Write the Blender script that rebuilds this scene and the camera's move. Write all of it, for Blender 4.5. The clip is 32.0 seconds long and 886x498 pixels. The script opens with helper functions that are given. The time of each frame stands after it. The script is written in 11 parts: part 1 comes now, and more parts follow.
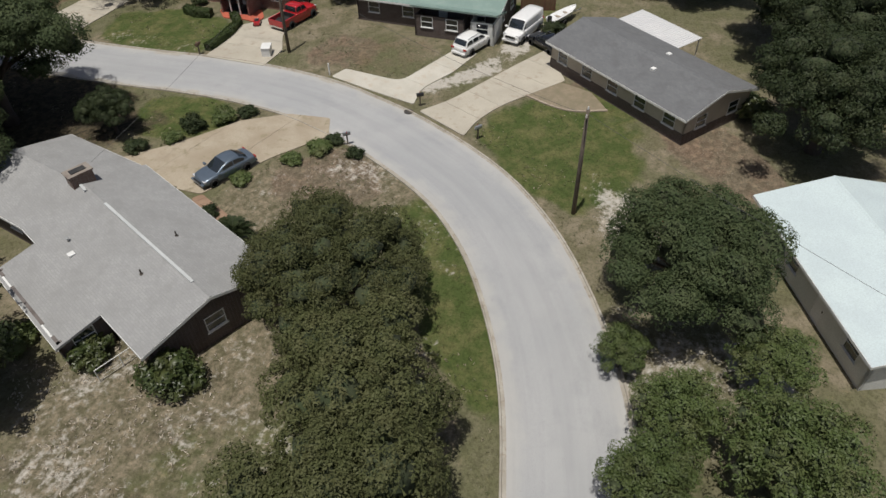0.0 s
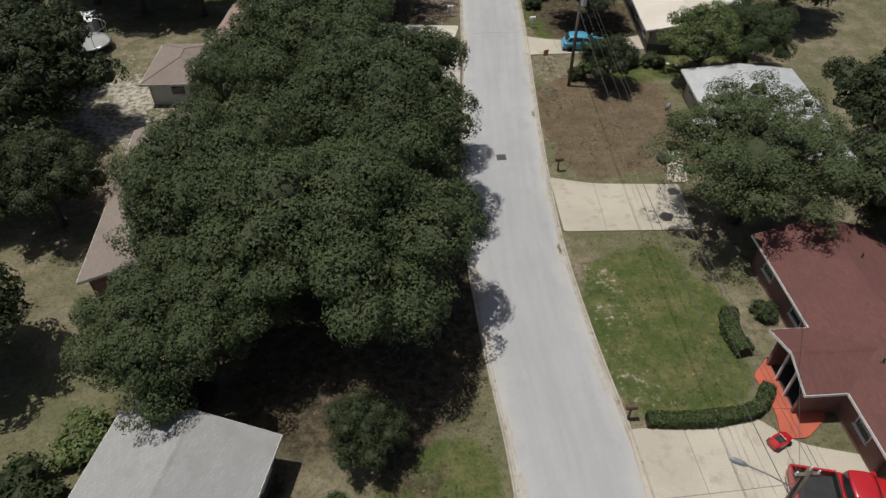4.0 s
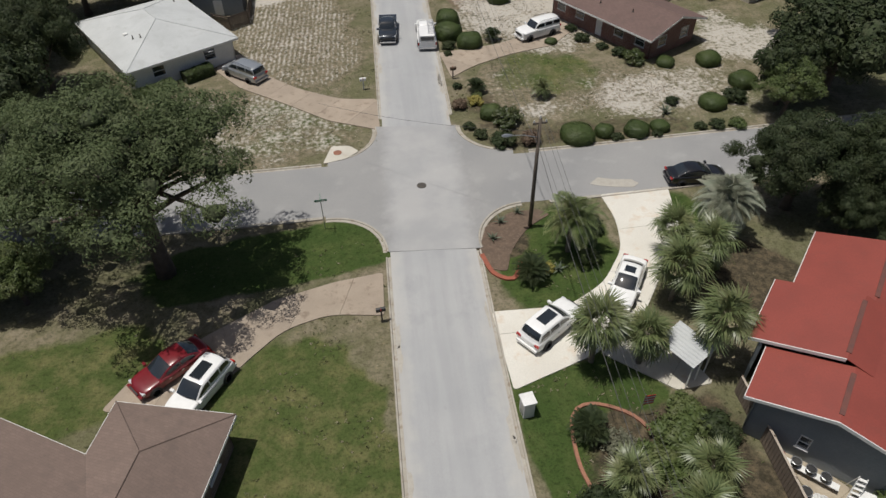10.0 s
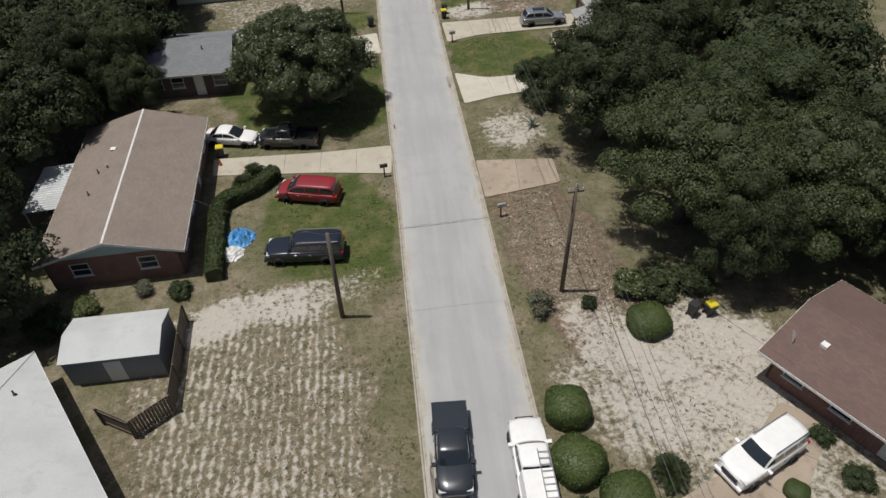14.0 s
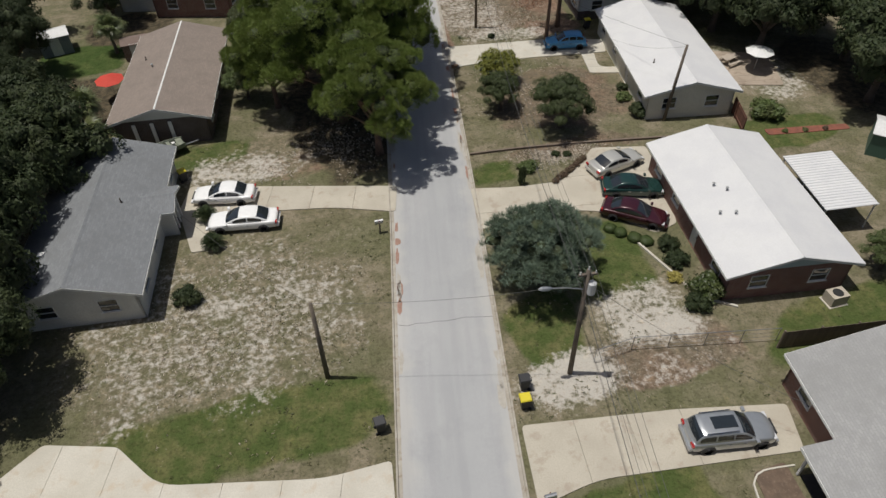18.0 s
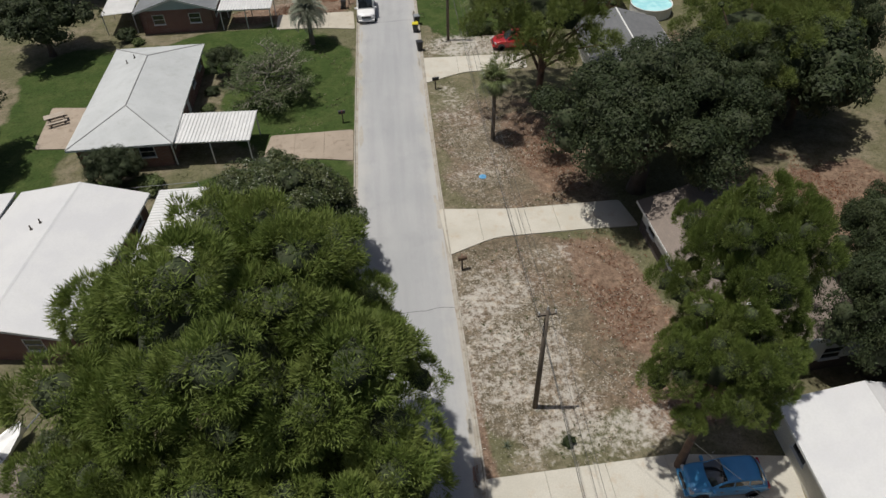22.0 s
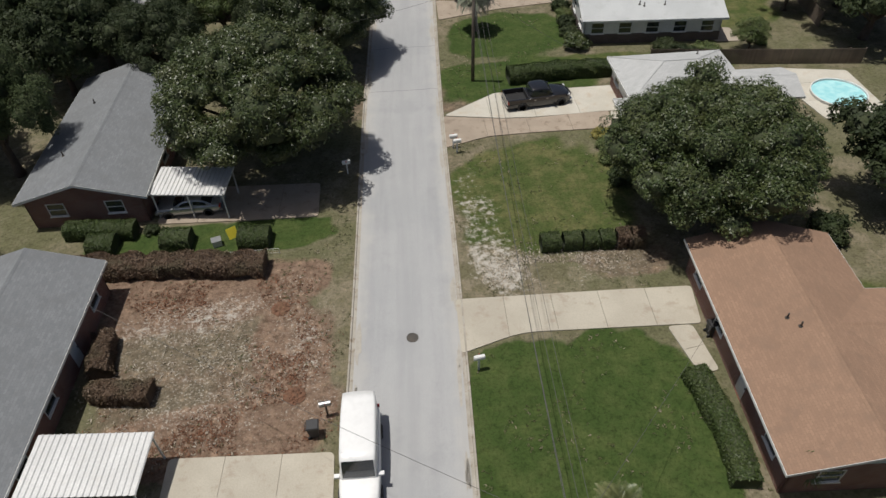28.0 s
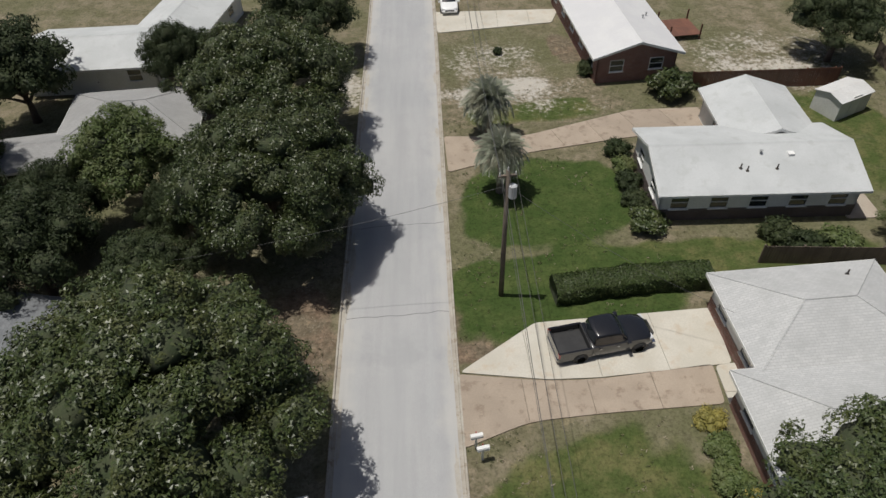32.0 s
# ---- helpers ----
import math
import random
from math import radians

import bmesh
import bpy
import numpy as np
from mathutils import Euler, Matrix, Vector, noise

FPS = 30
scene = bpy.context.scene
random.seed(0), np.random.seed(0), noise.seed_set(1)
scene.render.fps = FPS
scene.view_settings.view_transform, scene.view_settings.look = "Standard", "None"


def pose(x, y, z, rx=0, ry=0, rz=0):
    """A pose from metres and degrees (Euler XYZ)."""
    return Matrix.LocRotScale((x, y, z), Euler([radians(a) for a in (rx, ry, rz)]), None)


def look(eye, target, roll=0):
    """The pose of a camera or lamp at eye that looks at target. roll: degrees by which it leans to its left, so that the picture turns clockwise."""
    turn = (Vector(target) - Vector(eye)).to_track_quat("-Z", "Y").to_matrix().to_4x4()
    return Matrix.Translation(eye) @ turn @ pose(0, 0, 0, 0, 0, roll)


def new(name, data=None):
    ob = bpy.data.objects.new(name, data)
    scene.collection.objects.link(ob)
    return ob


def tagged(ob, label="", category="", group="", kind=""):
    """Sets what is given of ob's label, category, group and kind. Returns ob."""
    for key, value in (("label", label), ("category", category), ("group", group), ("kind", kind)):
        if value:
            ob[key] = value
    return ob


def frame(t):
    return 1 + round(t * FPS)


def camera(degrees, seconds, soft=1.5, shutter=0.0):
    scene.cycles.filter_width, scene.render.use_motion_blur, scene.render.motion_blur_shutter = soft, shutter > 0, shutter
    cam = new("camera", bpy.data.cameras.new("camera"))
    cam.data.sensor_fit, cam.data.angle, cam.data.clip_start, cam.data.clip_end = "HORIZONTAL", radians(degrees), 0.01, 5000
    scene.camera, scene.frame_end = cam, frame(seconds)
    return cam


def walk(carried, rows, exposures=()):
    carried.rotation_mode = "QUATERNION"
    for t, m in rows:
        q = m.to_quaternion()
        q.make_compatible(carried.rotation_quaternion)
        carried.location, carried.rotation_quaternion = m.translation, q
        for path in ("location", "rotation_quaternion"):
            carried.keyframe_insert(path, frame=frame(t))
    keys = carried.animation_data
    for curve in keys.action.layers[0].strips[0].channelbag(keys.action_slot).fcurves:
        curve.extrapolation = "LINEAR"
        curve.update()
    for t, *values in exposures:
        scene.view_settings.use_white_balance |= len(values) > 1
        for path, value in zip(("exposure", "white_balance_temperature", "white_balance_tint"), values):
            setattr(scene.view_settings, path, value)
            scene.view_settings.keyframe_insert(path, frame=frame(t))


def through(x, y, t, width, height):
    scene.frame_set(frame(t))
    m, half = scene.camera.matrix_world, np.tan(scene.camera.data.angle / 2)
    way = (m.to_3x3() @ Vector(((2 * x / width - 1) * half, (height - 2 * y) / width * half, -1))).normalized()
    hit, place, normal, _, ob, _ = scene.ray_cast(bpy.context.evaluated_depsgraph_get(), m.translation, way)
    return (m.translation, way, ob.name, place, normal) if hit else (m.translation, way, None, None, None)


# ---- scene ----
cam = camera(66.9, 32.0)
PATH = [
    (0, -40.94, -27.06, 30.03, 47.07, 0.93, -71.61),
    (0.5, -34.7, -26.8, 30.5, 46.88, 1.61, -52.8),
    (1, -28.21, -25.72, 30.7, 46.8, 2.01, -49.83),
    (1.5, -22.3, -23.7, 30.4, 47.06, 2.12, -47.37),
    (2, -16.75, -20.92, 30.07, 47.24, 2.15, -42.55),
    (2.5, -11.76, -17.83, 29.9, 47.87, 1.34, -26.69),
    (4.5, 0, 0, 32, 46.8, 0.1, -0.1),
    (5, 2.74, 4.88, 32, 46.8, 0, 4.9),
    (5.5, 4.88, 10.07, 32, 46.9, 0, 9),
    (6, 6.41, 15.55, 32.3, 47, 0.1, 9.1),
    (6.5, 7.32, 21.05, 32.3, 47, 0.1, 9.1),
    (7, 7.62, 27.14, 32.61, 47, 0.1, 9.1),
    (7.5, 7.32, 33.55, 32.61, 47.1, 0.4, 1.7),
    (8, 6.41, 39.95, 32.91, 47.2, 0.3, 1.5),
    (8.5, 5.79, 46.36, 32.91, 47.2, 0.3, 0.6),
    (9, 5.19, 52.76, 32.91, 47.2, 0.3, -1.6),
    (9.5, 4.58, 59.48, 33.22, 47.3, 0.6, -9.3),
    (10, 4.27, 65.88, 33.22, 47.2, 0.7, -10.8),
    (10.5, 4.27, 72.28, 33.22, 47.2, 0.8, -11.2),
    (11, 4.27, 79, 33.22, 47.1, 0.8, -11.4),
    (11.5, 4.58, 85.4, 33.22, 47, 0.8, -11.4),
    (12, 4.88, 92.11, 33.22, 47, 0.9, -11.4),
    (12.5, 5.49, 98.52, 33.52, 46.9, 0.9, -11.4),
    (13, 6.1, 105.22, 33.52, 46.8, 1, -11.4),
    (13.5, 6.71, 111.63, 33.52, 46.8, 1, -11.4),
    (14, 7.62, 118.34, 33.52, 46.7, 1.2, -11.4),
    (14.5, 8.23, 125.05, 33.52, 46.6, 1.2, -11.4),
    (15, 9.15, 131.45, 33.52, 46.6, 1.3, -11.4),
    (15.5, 9.76, 138.16, 33.52, 46.6, 1.3, -11.4),
    (17.5, 13.42, 163.78, 33.83, 46, 1.2, -10.4),
    (18, 14.03, 170.5, 33.83, 46, 1.2, -9.8),
    (18.5, 14.95, 176.9, 33.52, 46, 1.2, -9.7),
    (19, 15.86, 183.61, 33.52, 45.9, 1.2, -9.8),
    (19.5, 16.77, 190.32, 33.52, 45.9, 1.2, -9.7),
    (20, 17.69, 196.72, 33.52, 45.9, 1.2, -8.8),
    (20.5, 18.3, 203.44, 33.52, 45.8, 1.2, -8.8),
    (21, 19.21, 209.84, 33.83, 45.9, 1.3, -10.2),
    (21.5, 19.82, 214.72, 33.83, 45.9, 1.2, -10.2),
    (22, 20.44, 218.69, 33.52, 46, 1.2, -10.3),
    (22.5, 20.74, 222.04, 33.52, 46, 1.2, -10),
    (23, 21.05, 225.4, 33.22, 45.9, 1.2, -8.4),
    (23.5, 21.65, 229.06, 32.91, 45.9, 1.3, -8.4),
    (24, 21.96, 233.02, 32.61, 46, 1.3, -8.3),
    (24.5, 22.57, 237.9, 32.3, 46, 1.3, -8.3),
    (25, 23.18, 242.78, 32, 46, 1.3, -8.2),
    (25.5, 23.48, 248.27, 32, 46, 1.3, -8.3),
    (26, 24.09, 253.76, 31.7, 46, 1.3, -8.2),
    (26.5, 24.71, 259.86, 31.39, 45.9, 1.2, -8.2),
    (28.5, 27.14, 278.77, 31.7, 45.8, 1.2, -8),
    (29, 27.45, 281.82, 31.7, 45.8, 1.2, -8),
    (29.5, 27.75, 285.18, 31.39, 45.7, 1.2, -8),
    (30, 28.06, 288.83, 31.39, 45.7, 1.2, -8),
    (30.5, 28.67, 292.8, 31.09, 45.7, 1.2, -7.9),
    (31, 28.98, 297.07, 31.09, 45.8, 1.2, -7.9),
    (31.5, 29.59, 299.81, 31.09, 45.8, 1.2, -8),
    (32, 29.59, 301.95, 30.78, 45.8, 1.2, -8),
]
walk(cam, [(t, pose(*p)) for t, *p in PATH], [(0.0, -0.1), (32.0, -0.1)])

# ---- light ----
SHADOW = Vector((0.245, -0.05, -1.0))      # the way the sunlight travels
world = bpy.data.worlds.new("sky_world")
scene.world = world
world.use_nodes = True
wn = world.node_tree.nodes
sky = wn.new("ShaderNodeTexSky")
sky.sky_type = "NISHITA"
sky.sun_disc = False
sky.sun_elevation, sky.sun_rotation = radians(76), radians(280)
sky.air_density, sky.dust_density, sky.ozone_density = 0.9, 3.0, 0.8
wn["Background"].inputs["Strength"].default_value = 0.055
world.node_tree.links.new(sky.outputs["Color"], wn["Background"].inputs["Color"])
sun = new("sun", bpy.data.lights.new("sun", "SUN"))
sun.data.energy, sun.data.angle, sun.data.color = 3.75, radians(0.53), (1.0, 0.965, 0.90)
sun.matrix_world = look((0, 0, 60), Vector((0, 0, 60)) + SHADOW)

# ---- materials ----
def nodes(name):
    m = bpy.data.materials.new(name)
    m.use_nodes = True
    t = m.node_tree
    return m, t, t.nodes["Principled BSDF"]


def noise_node(t, scale, detail=4.0, rough=0.55, vec=None):
    n = t.nodes.new("ShaderNodeTexNoise")
    n.inputs["Scale"].default_value, n.inputs["Detail"].default_value = scale, detail
    n.inputs["Roughness"].default_value = rough
    if vec is None:
        g = t.nodes.new("ShaderNodeNewGeometry")
        vec = g.outputs["Position"]
    t.links.new(vec, n.inputs["Vector"])
    return n


def ramp(t, value, lo, hi, a=0.0, b=1.0):
    r = t.nodes.new("ShaderNodeMapRange")
    r.interpolation_type = "SMOOTHSTEP"
    for k, v in zip(("From Min", "From Max", "To Min", "To Max"), (lo, hi, a, b)):
        r.inputs[k].default_value = v
    t.links.new(value, r.inputs["Value"])
    return r.outputs["Result"]


def mix(t, fac, a, b, blend="MIX"):
    n = t.nodes.new("ShaderNodeMix")
    n.data_type, n.blend_type = "RGBA", blend
    for sock, v in ((n.inputs[0], fac), (n.inputs[6], a), (n.inputs[7], b)):
        if isinstance(v, (int, float)):
            sock.default_value = v
        elif isinstance(v, tuple):
            sock.default_value = (*v, 1.0)
        else:
            t.links.new(v, sock)
    return n.outputs[2]


def bump(t, p, height, strength, distance):
    b = t.nodes.new("ShaderNodeBump")
    b.inputs["Strength"].default_value, b.inputs["Distance"].default_value = strength, distance
    t.links.new(height, b.inputs["Height"])
    t.links.new(b.outputs["Normal"], p.inputs["Normal"])


def surface(name, a, b, big=0.6, fine=9.0, rough=0.85, metal=0.0, relief=0.02, stain=None, amount=0.5, vary=0.0, spec=0.5, grain=0.55):
    """Two tones over a large scale, grain over a small one, stains with a shape of their own."""
    m, t, p = nodes(name)
    n1, n2 = noise_node(t, big), noise_node(t, fine, 6.0, 0.65)
    col = mix(t, ramp(t, n1.outputs["Fac"], 0.35, 0.65), a, b)
    col = mix(t, ramp(t, n2.outputs["Fac"], 0.3, 0.75, 0.0, grain), col, tuple(c * 0.68 for c in a))
    if stain:
        n3 = noise_node(t, big * 2.7, 5.0, 0.7)
        col = mix(t, ramp(t, n3.outputs["Fac"], 0.52, 0.68, 0.0, amount), col, stain)
    if vary:
        o = t.nodes.new("ShaderNodeObjectInfo")
        col = mix(t, ramp(t, o.outputs["Random"], 0.0, 1.0, 0.0, vary), col, tuple(c * 0.6 for c in b))
    t.links.new(col, p.inputs["Base Color"])
    p.inputs["Roughness"].default_value, p.inputs["Metallic"].default_value = rough, metal
    p.inputs["Specular IOR Level"].default_value = spec
    if relief:
        bump(t, p, n2.outputs["Fac"], 0.5, relief)
    return m


def paint(name, c, rough=0.35, metal=0.0, coat=0.0):
    m, t, p = nodes(name)
    n = noise_node(t, 3.0, 3.0)
    col = mix(t, ramp(t, n.outputs["Fac"], 0.3, 0.8, 0.0, 0.25), c, tuple(v * 0.7 for v in c))
    t.links.new(col, p.inputs["Base Color"])
    p.inputs["Roughness"].default_value, p.inputs["Metallic"].default_value = rough, metal
    p.inputs["Coat Weight"].default_value, p.inputs["Coat Roughness"].default_value = coat, 0.05
    return m


def shingle(name, a, b, stain=None, joint=0.78, row=0.15, wide=0.33, rough=0.9):
    """Rows of shingles along the ridge, with weathering on top."""
    m, t, p = nodes(name)
    tc = t.nodes.new("ShaderNodeTexCoord")
    br = t.nodes.new("ShaderNodeTexBrick")
    br.inputs["Color1"].default_value, br.inputs["Color2"].default_value = (*a, 1), (*b, 1)
    br.inputs["Mortar"].default_value = (*(c * joint for c in a), 1)
    for k, v in (("Scale", 1.0), ("Mortar Size", 0.012), ("Brick Width", wide), ("Row Height", row), ("Mortar Smooth", 0.3)):
        br.inputs[k].default_value = v
    t.links.new(tc.outputs["Object"], br.inputs["Vector"])
    n1, n2 = noise_node(t, 0.45), noise_node(t, 14.0, 5.0)
    col = mix(t, ramp(t, n1.outputs["Fac"], 0.35, 0.7, 0.0, 0.45), br.outputs["Color"], tuple(c * 0.72 for c in a))
    col = mix(t, ramp(t, n2.outputs["Fac"], 0.45, 0.7, 0.0, 0.35), col, tuple(c * 0.7 for c in b))
    if stain:
        n3 = noise_node(t, 0.9, 5.0, 0.7)
        col = mix(t, ramp(t, n3.outputs["Fac"], 0.5, 0.68, 0.0, 0.5), col, stain)
    t.links.new(col, p.inputs["Base Color"])
    p.inputs["Roughness"].default_value = rough
    bump(t, p, br.outputs["Fac"], -0.4, 0.02)
    return m


def bricks(name, a, b, mortar):
    m, t, p = nodes(name)
    g = t.nodes.new("ShaderNodeNewGeometry")
    sep, add, com = (t.nodes.new(k) for k in ("ShaderNodeSeparateXYZ", "ShaderNodeMath", "ShaderNodeCombineXYZ"))
    t.links.new(g.outputs["Position"], sep.inputs[0])
    t.links.new(sep.outputs[0], add.inputs[0])
    t.links.new(sep.outputs[1], add.inputs[1])
    t.links.new(add.outputs[0], com.inputs[0])
    t.links.new(sep.outputs[2], com.inputs[1])
    br = t.nodes.new("ShaderNodeTexBrick")
    br.inputs["Color1"].default_value, br.inputs["Color2"].default_value = (*a, 1), (*b, 1)
    br.inputs["Mortar"].default_value = (*mortar, 1)
    for k, v in (("Scale", 1.0), ("Mortar Size", 0.01), ("Brick Width", 0.21), ("Row Height", 0.075)):
        br.inputs[k].default_value = v
    t.links.new(com.outputs[0], br.inputs["Vector"])
    n = noise_node(t, 1.2)
    t.links.new(mix(t, ramp(t, n.outputs["Fac"], 0.4, 0.7, 0.0, 0.4), br.outputs["Color"], tuple(c * 0.6 for c in a)), p.inputs["Base Color"])
    p.inputs["Roughness"].default_value = 0.9
    bump(t, p, br.outputs["Fac"], -0.5, 0.01)
    return m


def leafy(name, a, b, c, rough=0.55, through=0.25, spec=0.35):
    """Foliage: every leaf its own shade of green, lit through a little."""
    m, t, p = nodes(name)
    g = t.nodes.new("ShaderNodeNewGeometry")
    n = noise_node(t, 0.7, 3.0)
    o = t.nodes.new("ShaderNodeObjectInfo")
    col = mix(t, ramp(t, g.outputs["Random Per Island"], 0.0, 1.0), a, b)
    col = mix(t, ramp(t, n.outputs["Fac"], 0.42, 0.7, 0.0, 0.7), col, c)
    col = mix(t, ramp(t, o.outputs["Random"], 0.0, 1.0, 0.0, 0.35), col, tuple(v * 0.62 for v in a))
    t.links.new(col, p.inputs["Base Color"])
    p.inputs["Roughness"].default_value = rough
    p.inputs["Specular IOR Level"].default_value = spec
    tr = t.nodes.new("ShaderNodeBsdfTranslucent")
    t.links.new(col, tr.inputs["Color"])
    ms = t.nodes.new("ShaderNodeMixShader")
    ms.inputs[0].default_value = through
    t.links.new(p.outputs[0], ms.inputs[1])
    t.links.new(tr.outputs[0], ms.inputs[2])
    t.links.new(ms.outputs[0], t.nodes["Material Output"].inputs["Surface"])
    return m


def glass(name, tint=(0.02, 0.025, 0.03), rough=0.06):
    m, t, p = nodes(name)
    p.inputs["Base Color"].default_value = (*tint, 1)
    p.inputs["Roughness"].default_value = rough
    p.inputs["Specular IOR Level"].default_value = 0.7
    p.inputs["Coat Weight"].default_value = 0.6
    p.inputs["Coat Roughness"].default_value = 0.03
    return m


ASPHALT = surface("asphalt_road", (0.37, 0.375, 0.38), (0.415, 0.415, 0.415), 0.12, 30.0, 0.9, relief=0.008, stain=(0.31, 0.315, 0.32), amount=0.5)
ROAD_T = ASPHALT.node_tree
_a = ROAD_T.nodes.new("ShaderNodeAttribute")
_a.attribute_name = "across"
_p = ROAD_T.nodes["Principled BSDF"]
_base = _p.inputs["Base Color"].links[0].from_socket
_n = noise_node(ROAD_T, 0.5, 5.0, 0.65)
_w = ROAD_T.nodes.new("ShaderNodeMath")
_w.operation = "MULTIPLY_ADD"
_w.inputs[1].default_value = 0.9
ROAD_T.links.new(_n.outputs["Fac"], _w.inputs[0])
ROAD_T.links.new(_a.outputs["Fac"], _w.inputs[2])
_c = mix(ROAD_T, ramp(ROAD_T, _w.outputs[0], 1.10, 1.45, 0.0, 0.5), _base, (0.46, 0.445, 0.415))      # sand-bleached edges
_c = mix(ROAD_T, ramp(ROAD_T, _w.outputs[0], 0.75, 0.45, 0.0, 0.35), _c, (0.325, 0.33, 0.335))         # darker crown of the road
ROAD_T.links.new(_c, _p.inputs["Base Color"])
_l = ROAD_T.nodes.new("ShaderNodeAttribute")
_l.attribute_name = "lane"
_streak = noise_node(ROAD_T, 1.0, 4.0, 0.6, _l.outputs["Vector"])
_c = mix(ROAD_T, ramp(ROAD_T, _streak.outputs["Fac"], 0.38, 0.66, 0.0, 0.5), _c, mix(ROAD_T, 1.0, _c, (0.86, 0.86, 0.87), "MULTIPLY"))      # long streaks of wear
_s = noise_node(ROAD_T, 2.4, 6.0, 0.7)
_c = mix(ROAD_T, ramp(ROAD_T, _s.outputs["Fac"], 0.62, 0.74, 0.0, 0.4), _c, (0.25, 0.25, 0.25))      # scattered oil spots
ROAD_T.links.new(_c, _p.inputs["Base Color"])
ASPHALT2 = surface("asphalt_side_street", (0.262, 0.262, 0.262), (0.312, 0.308, 0.302), 0.12, 28.0, 0.9, relief=0.008, stain=(0.36, 0.355, 0.345), amount=0.4)
CROSSING = surface("asphalt_crossing", (0.262, 0.262, 0.262), (0.312, 0.308, 0.302), 0.12, 28.0, 0.9, relief=0.008, stain=(0.36, 0.355, 0.345), amount=0.4)
_t = CROSSING.node_tree
_p = _t.nodes["Principled BSDF"]
_base = _p.inputs["Base Color"].links[0].from_socket
_g = _t.nodes.new("ShaderNodeNewGeometry")
_x = _t.nodes.new("ShaderNodeVectorMath")
_x.operation = "DOT_PRODUCT"
_x.inputs[1].default_value = (1.0, -0.087, 0.0)
_t.links.new(_g.outputs["Position"], _x.inputs[0])
_d = _t.nodes.new("ShaderNodeMath")
_d.operation = "SUBTRACT"
_d.inputs[1].default_value = 10.56 - 0.087 * 109
_t.links.new(_x.outputs["Value"], _d.inputs[0])
_e = _t.nodes.new("ShaderNodeMath")
_e.operation = "ABSOLUTE"
_t.links.new(_d.outputs[0], _e.inputs[0])
_n = noise_node(_t, 0.7, 6.0, 0.68)
_w = _t.nodes.new("ShaderNodeMath")
_w.operation = "MULTIPLY_ADD"
_w.inputs[1].default_value = 2.2
_t.links.new(_n.outputs["Fac"], _w.inputs[0])
_t.links.new(_e.outputs[0], _w.inputs[2])
_n2 = noise_node(_t, 0.25, 5.0, 0.6)
_lane = mix(_t, ramp(_t, _n2.outputs["Fac"], 0.35, 0.65), (0.35, 0.352, 0.355), (0.42, 0.415, 0.41))
_t.links.new(mix(_t, ramp(_t, _w.outputs[0], 4.9, 3.3, 0.0, 0.7), _base, _lane), _p.inputs["Base Color"])      # the through lane wears paler
GUTTER = surface("gutter_concrete", (0.42, 0.39, 0.34), (0.33, 0.30, 0.25), 0.9, 12.0, 0.9, stain=(0.22, 0.17, 0.12), amount=0.8)
CONC = surface("driveway_concrete", (0.50, 0.46, 0.38), (0.43, 0.39, 0.32), 0.35, 12.0, 0.88, stain=(0.32, 0.26, 0.20), amount=0.6, vary=0.10)
CONC_W = surface("pale_concrete", (0.58, 0.55, 0.48), (0.50, 0.47, 0.40), 0.4, 12.0, 0.88, stain=(0.45, 0.36, 0.26), amount=0.55, vary=0.08)
CONC_X = surface("white_driveway_concrete", (0.70, 0.675, 0.61), (0.64, 0.61, 0.545), 0.3, 12.0, 0.88, stain=(0.56, 0.44, 0.32), amount=0.55, vary=0.06)
BED_SOIL = surface("dry_bed_soil", (0.27, 0.22, 0.155), (0.21, 0.18, 0.12), 1.2, 16.0, 0.95, relief=0.03, stain=(0.15, 0.15, 0.08), amount=0.5)
MULCH_R = surface("red_mulch", (0.26, 0.09, 0.06), (0.19, 0.075, 0.05), 2.0, 14.0, 0.95, stain=(0.08, 0.05, 0.04), amount=0.6, relief=0.05)
MULCH_B = surface("brown_mulch", (0.150, 0.105, 0.075), (0.105, 0.075, 0.055), 2.0, 14.0, 0.95, stain=(0.20, 0.15, 0.11), amount=0.6, relief=0.05)
CONC_B = surface("stained_concrete", (0.40, 0.33, 0.26), (0.34, 0.28, 0.22), 0.5, 12.0, 0.9, stain=(0.20, 0.15, 0.11), amount=0.7, vary=0.25)
DIRT = surface("sandy_drive", (0.420, 0.361, 0.277), (0.336, 0.277, 0.202), 0.4, 10.0, 0.95, stain=(0.22, 0.19, 0.11), amount=0.6)
REDBRICK_W = surface("red_brick_walk", (0.33, 0.22, 0.15), (0.27, 0.17, 0.115), 1.2, 14.0, 0.92, relief=0.02)
REDPAVE = surface("red_painted_path", (0.50, 0.12, 0.07), (0.42, 0.10, 0.06), 0.8, 10.0, 0.8)
CRACK = surface("tar_seal", (0.10, 0.10, 0.10), (0.14, 0.14, 0.14), 1.0, 10.0, 0.8)
IRON = surface("cast_iron", (0.09, 0.085, 0.08), (0.14, 0.12, 0.10), 2.0, 20.0, 0.7, 0.6)
WHITE = surface("white_trim", (0.78, 0.78, 0.76), (0.70, 0.70, 0.68), 0.8, 14.0, 0.6, relief=0.004)
WALL_W = surface("white_siding", (0.74, 0.74, 0.71), (0.64, 0.64, 0.61), 0.6, 10.0, 0.75, relief=0.005)
CREAM_W = surface("cream_block_paint", (0.72, 0.69, 0.60), (0.64, 0.61, 0.53), 0.6, 10.0, 0.8, relief=0.005)
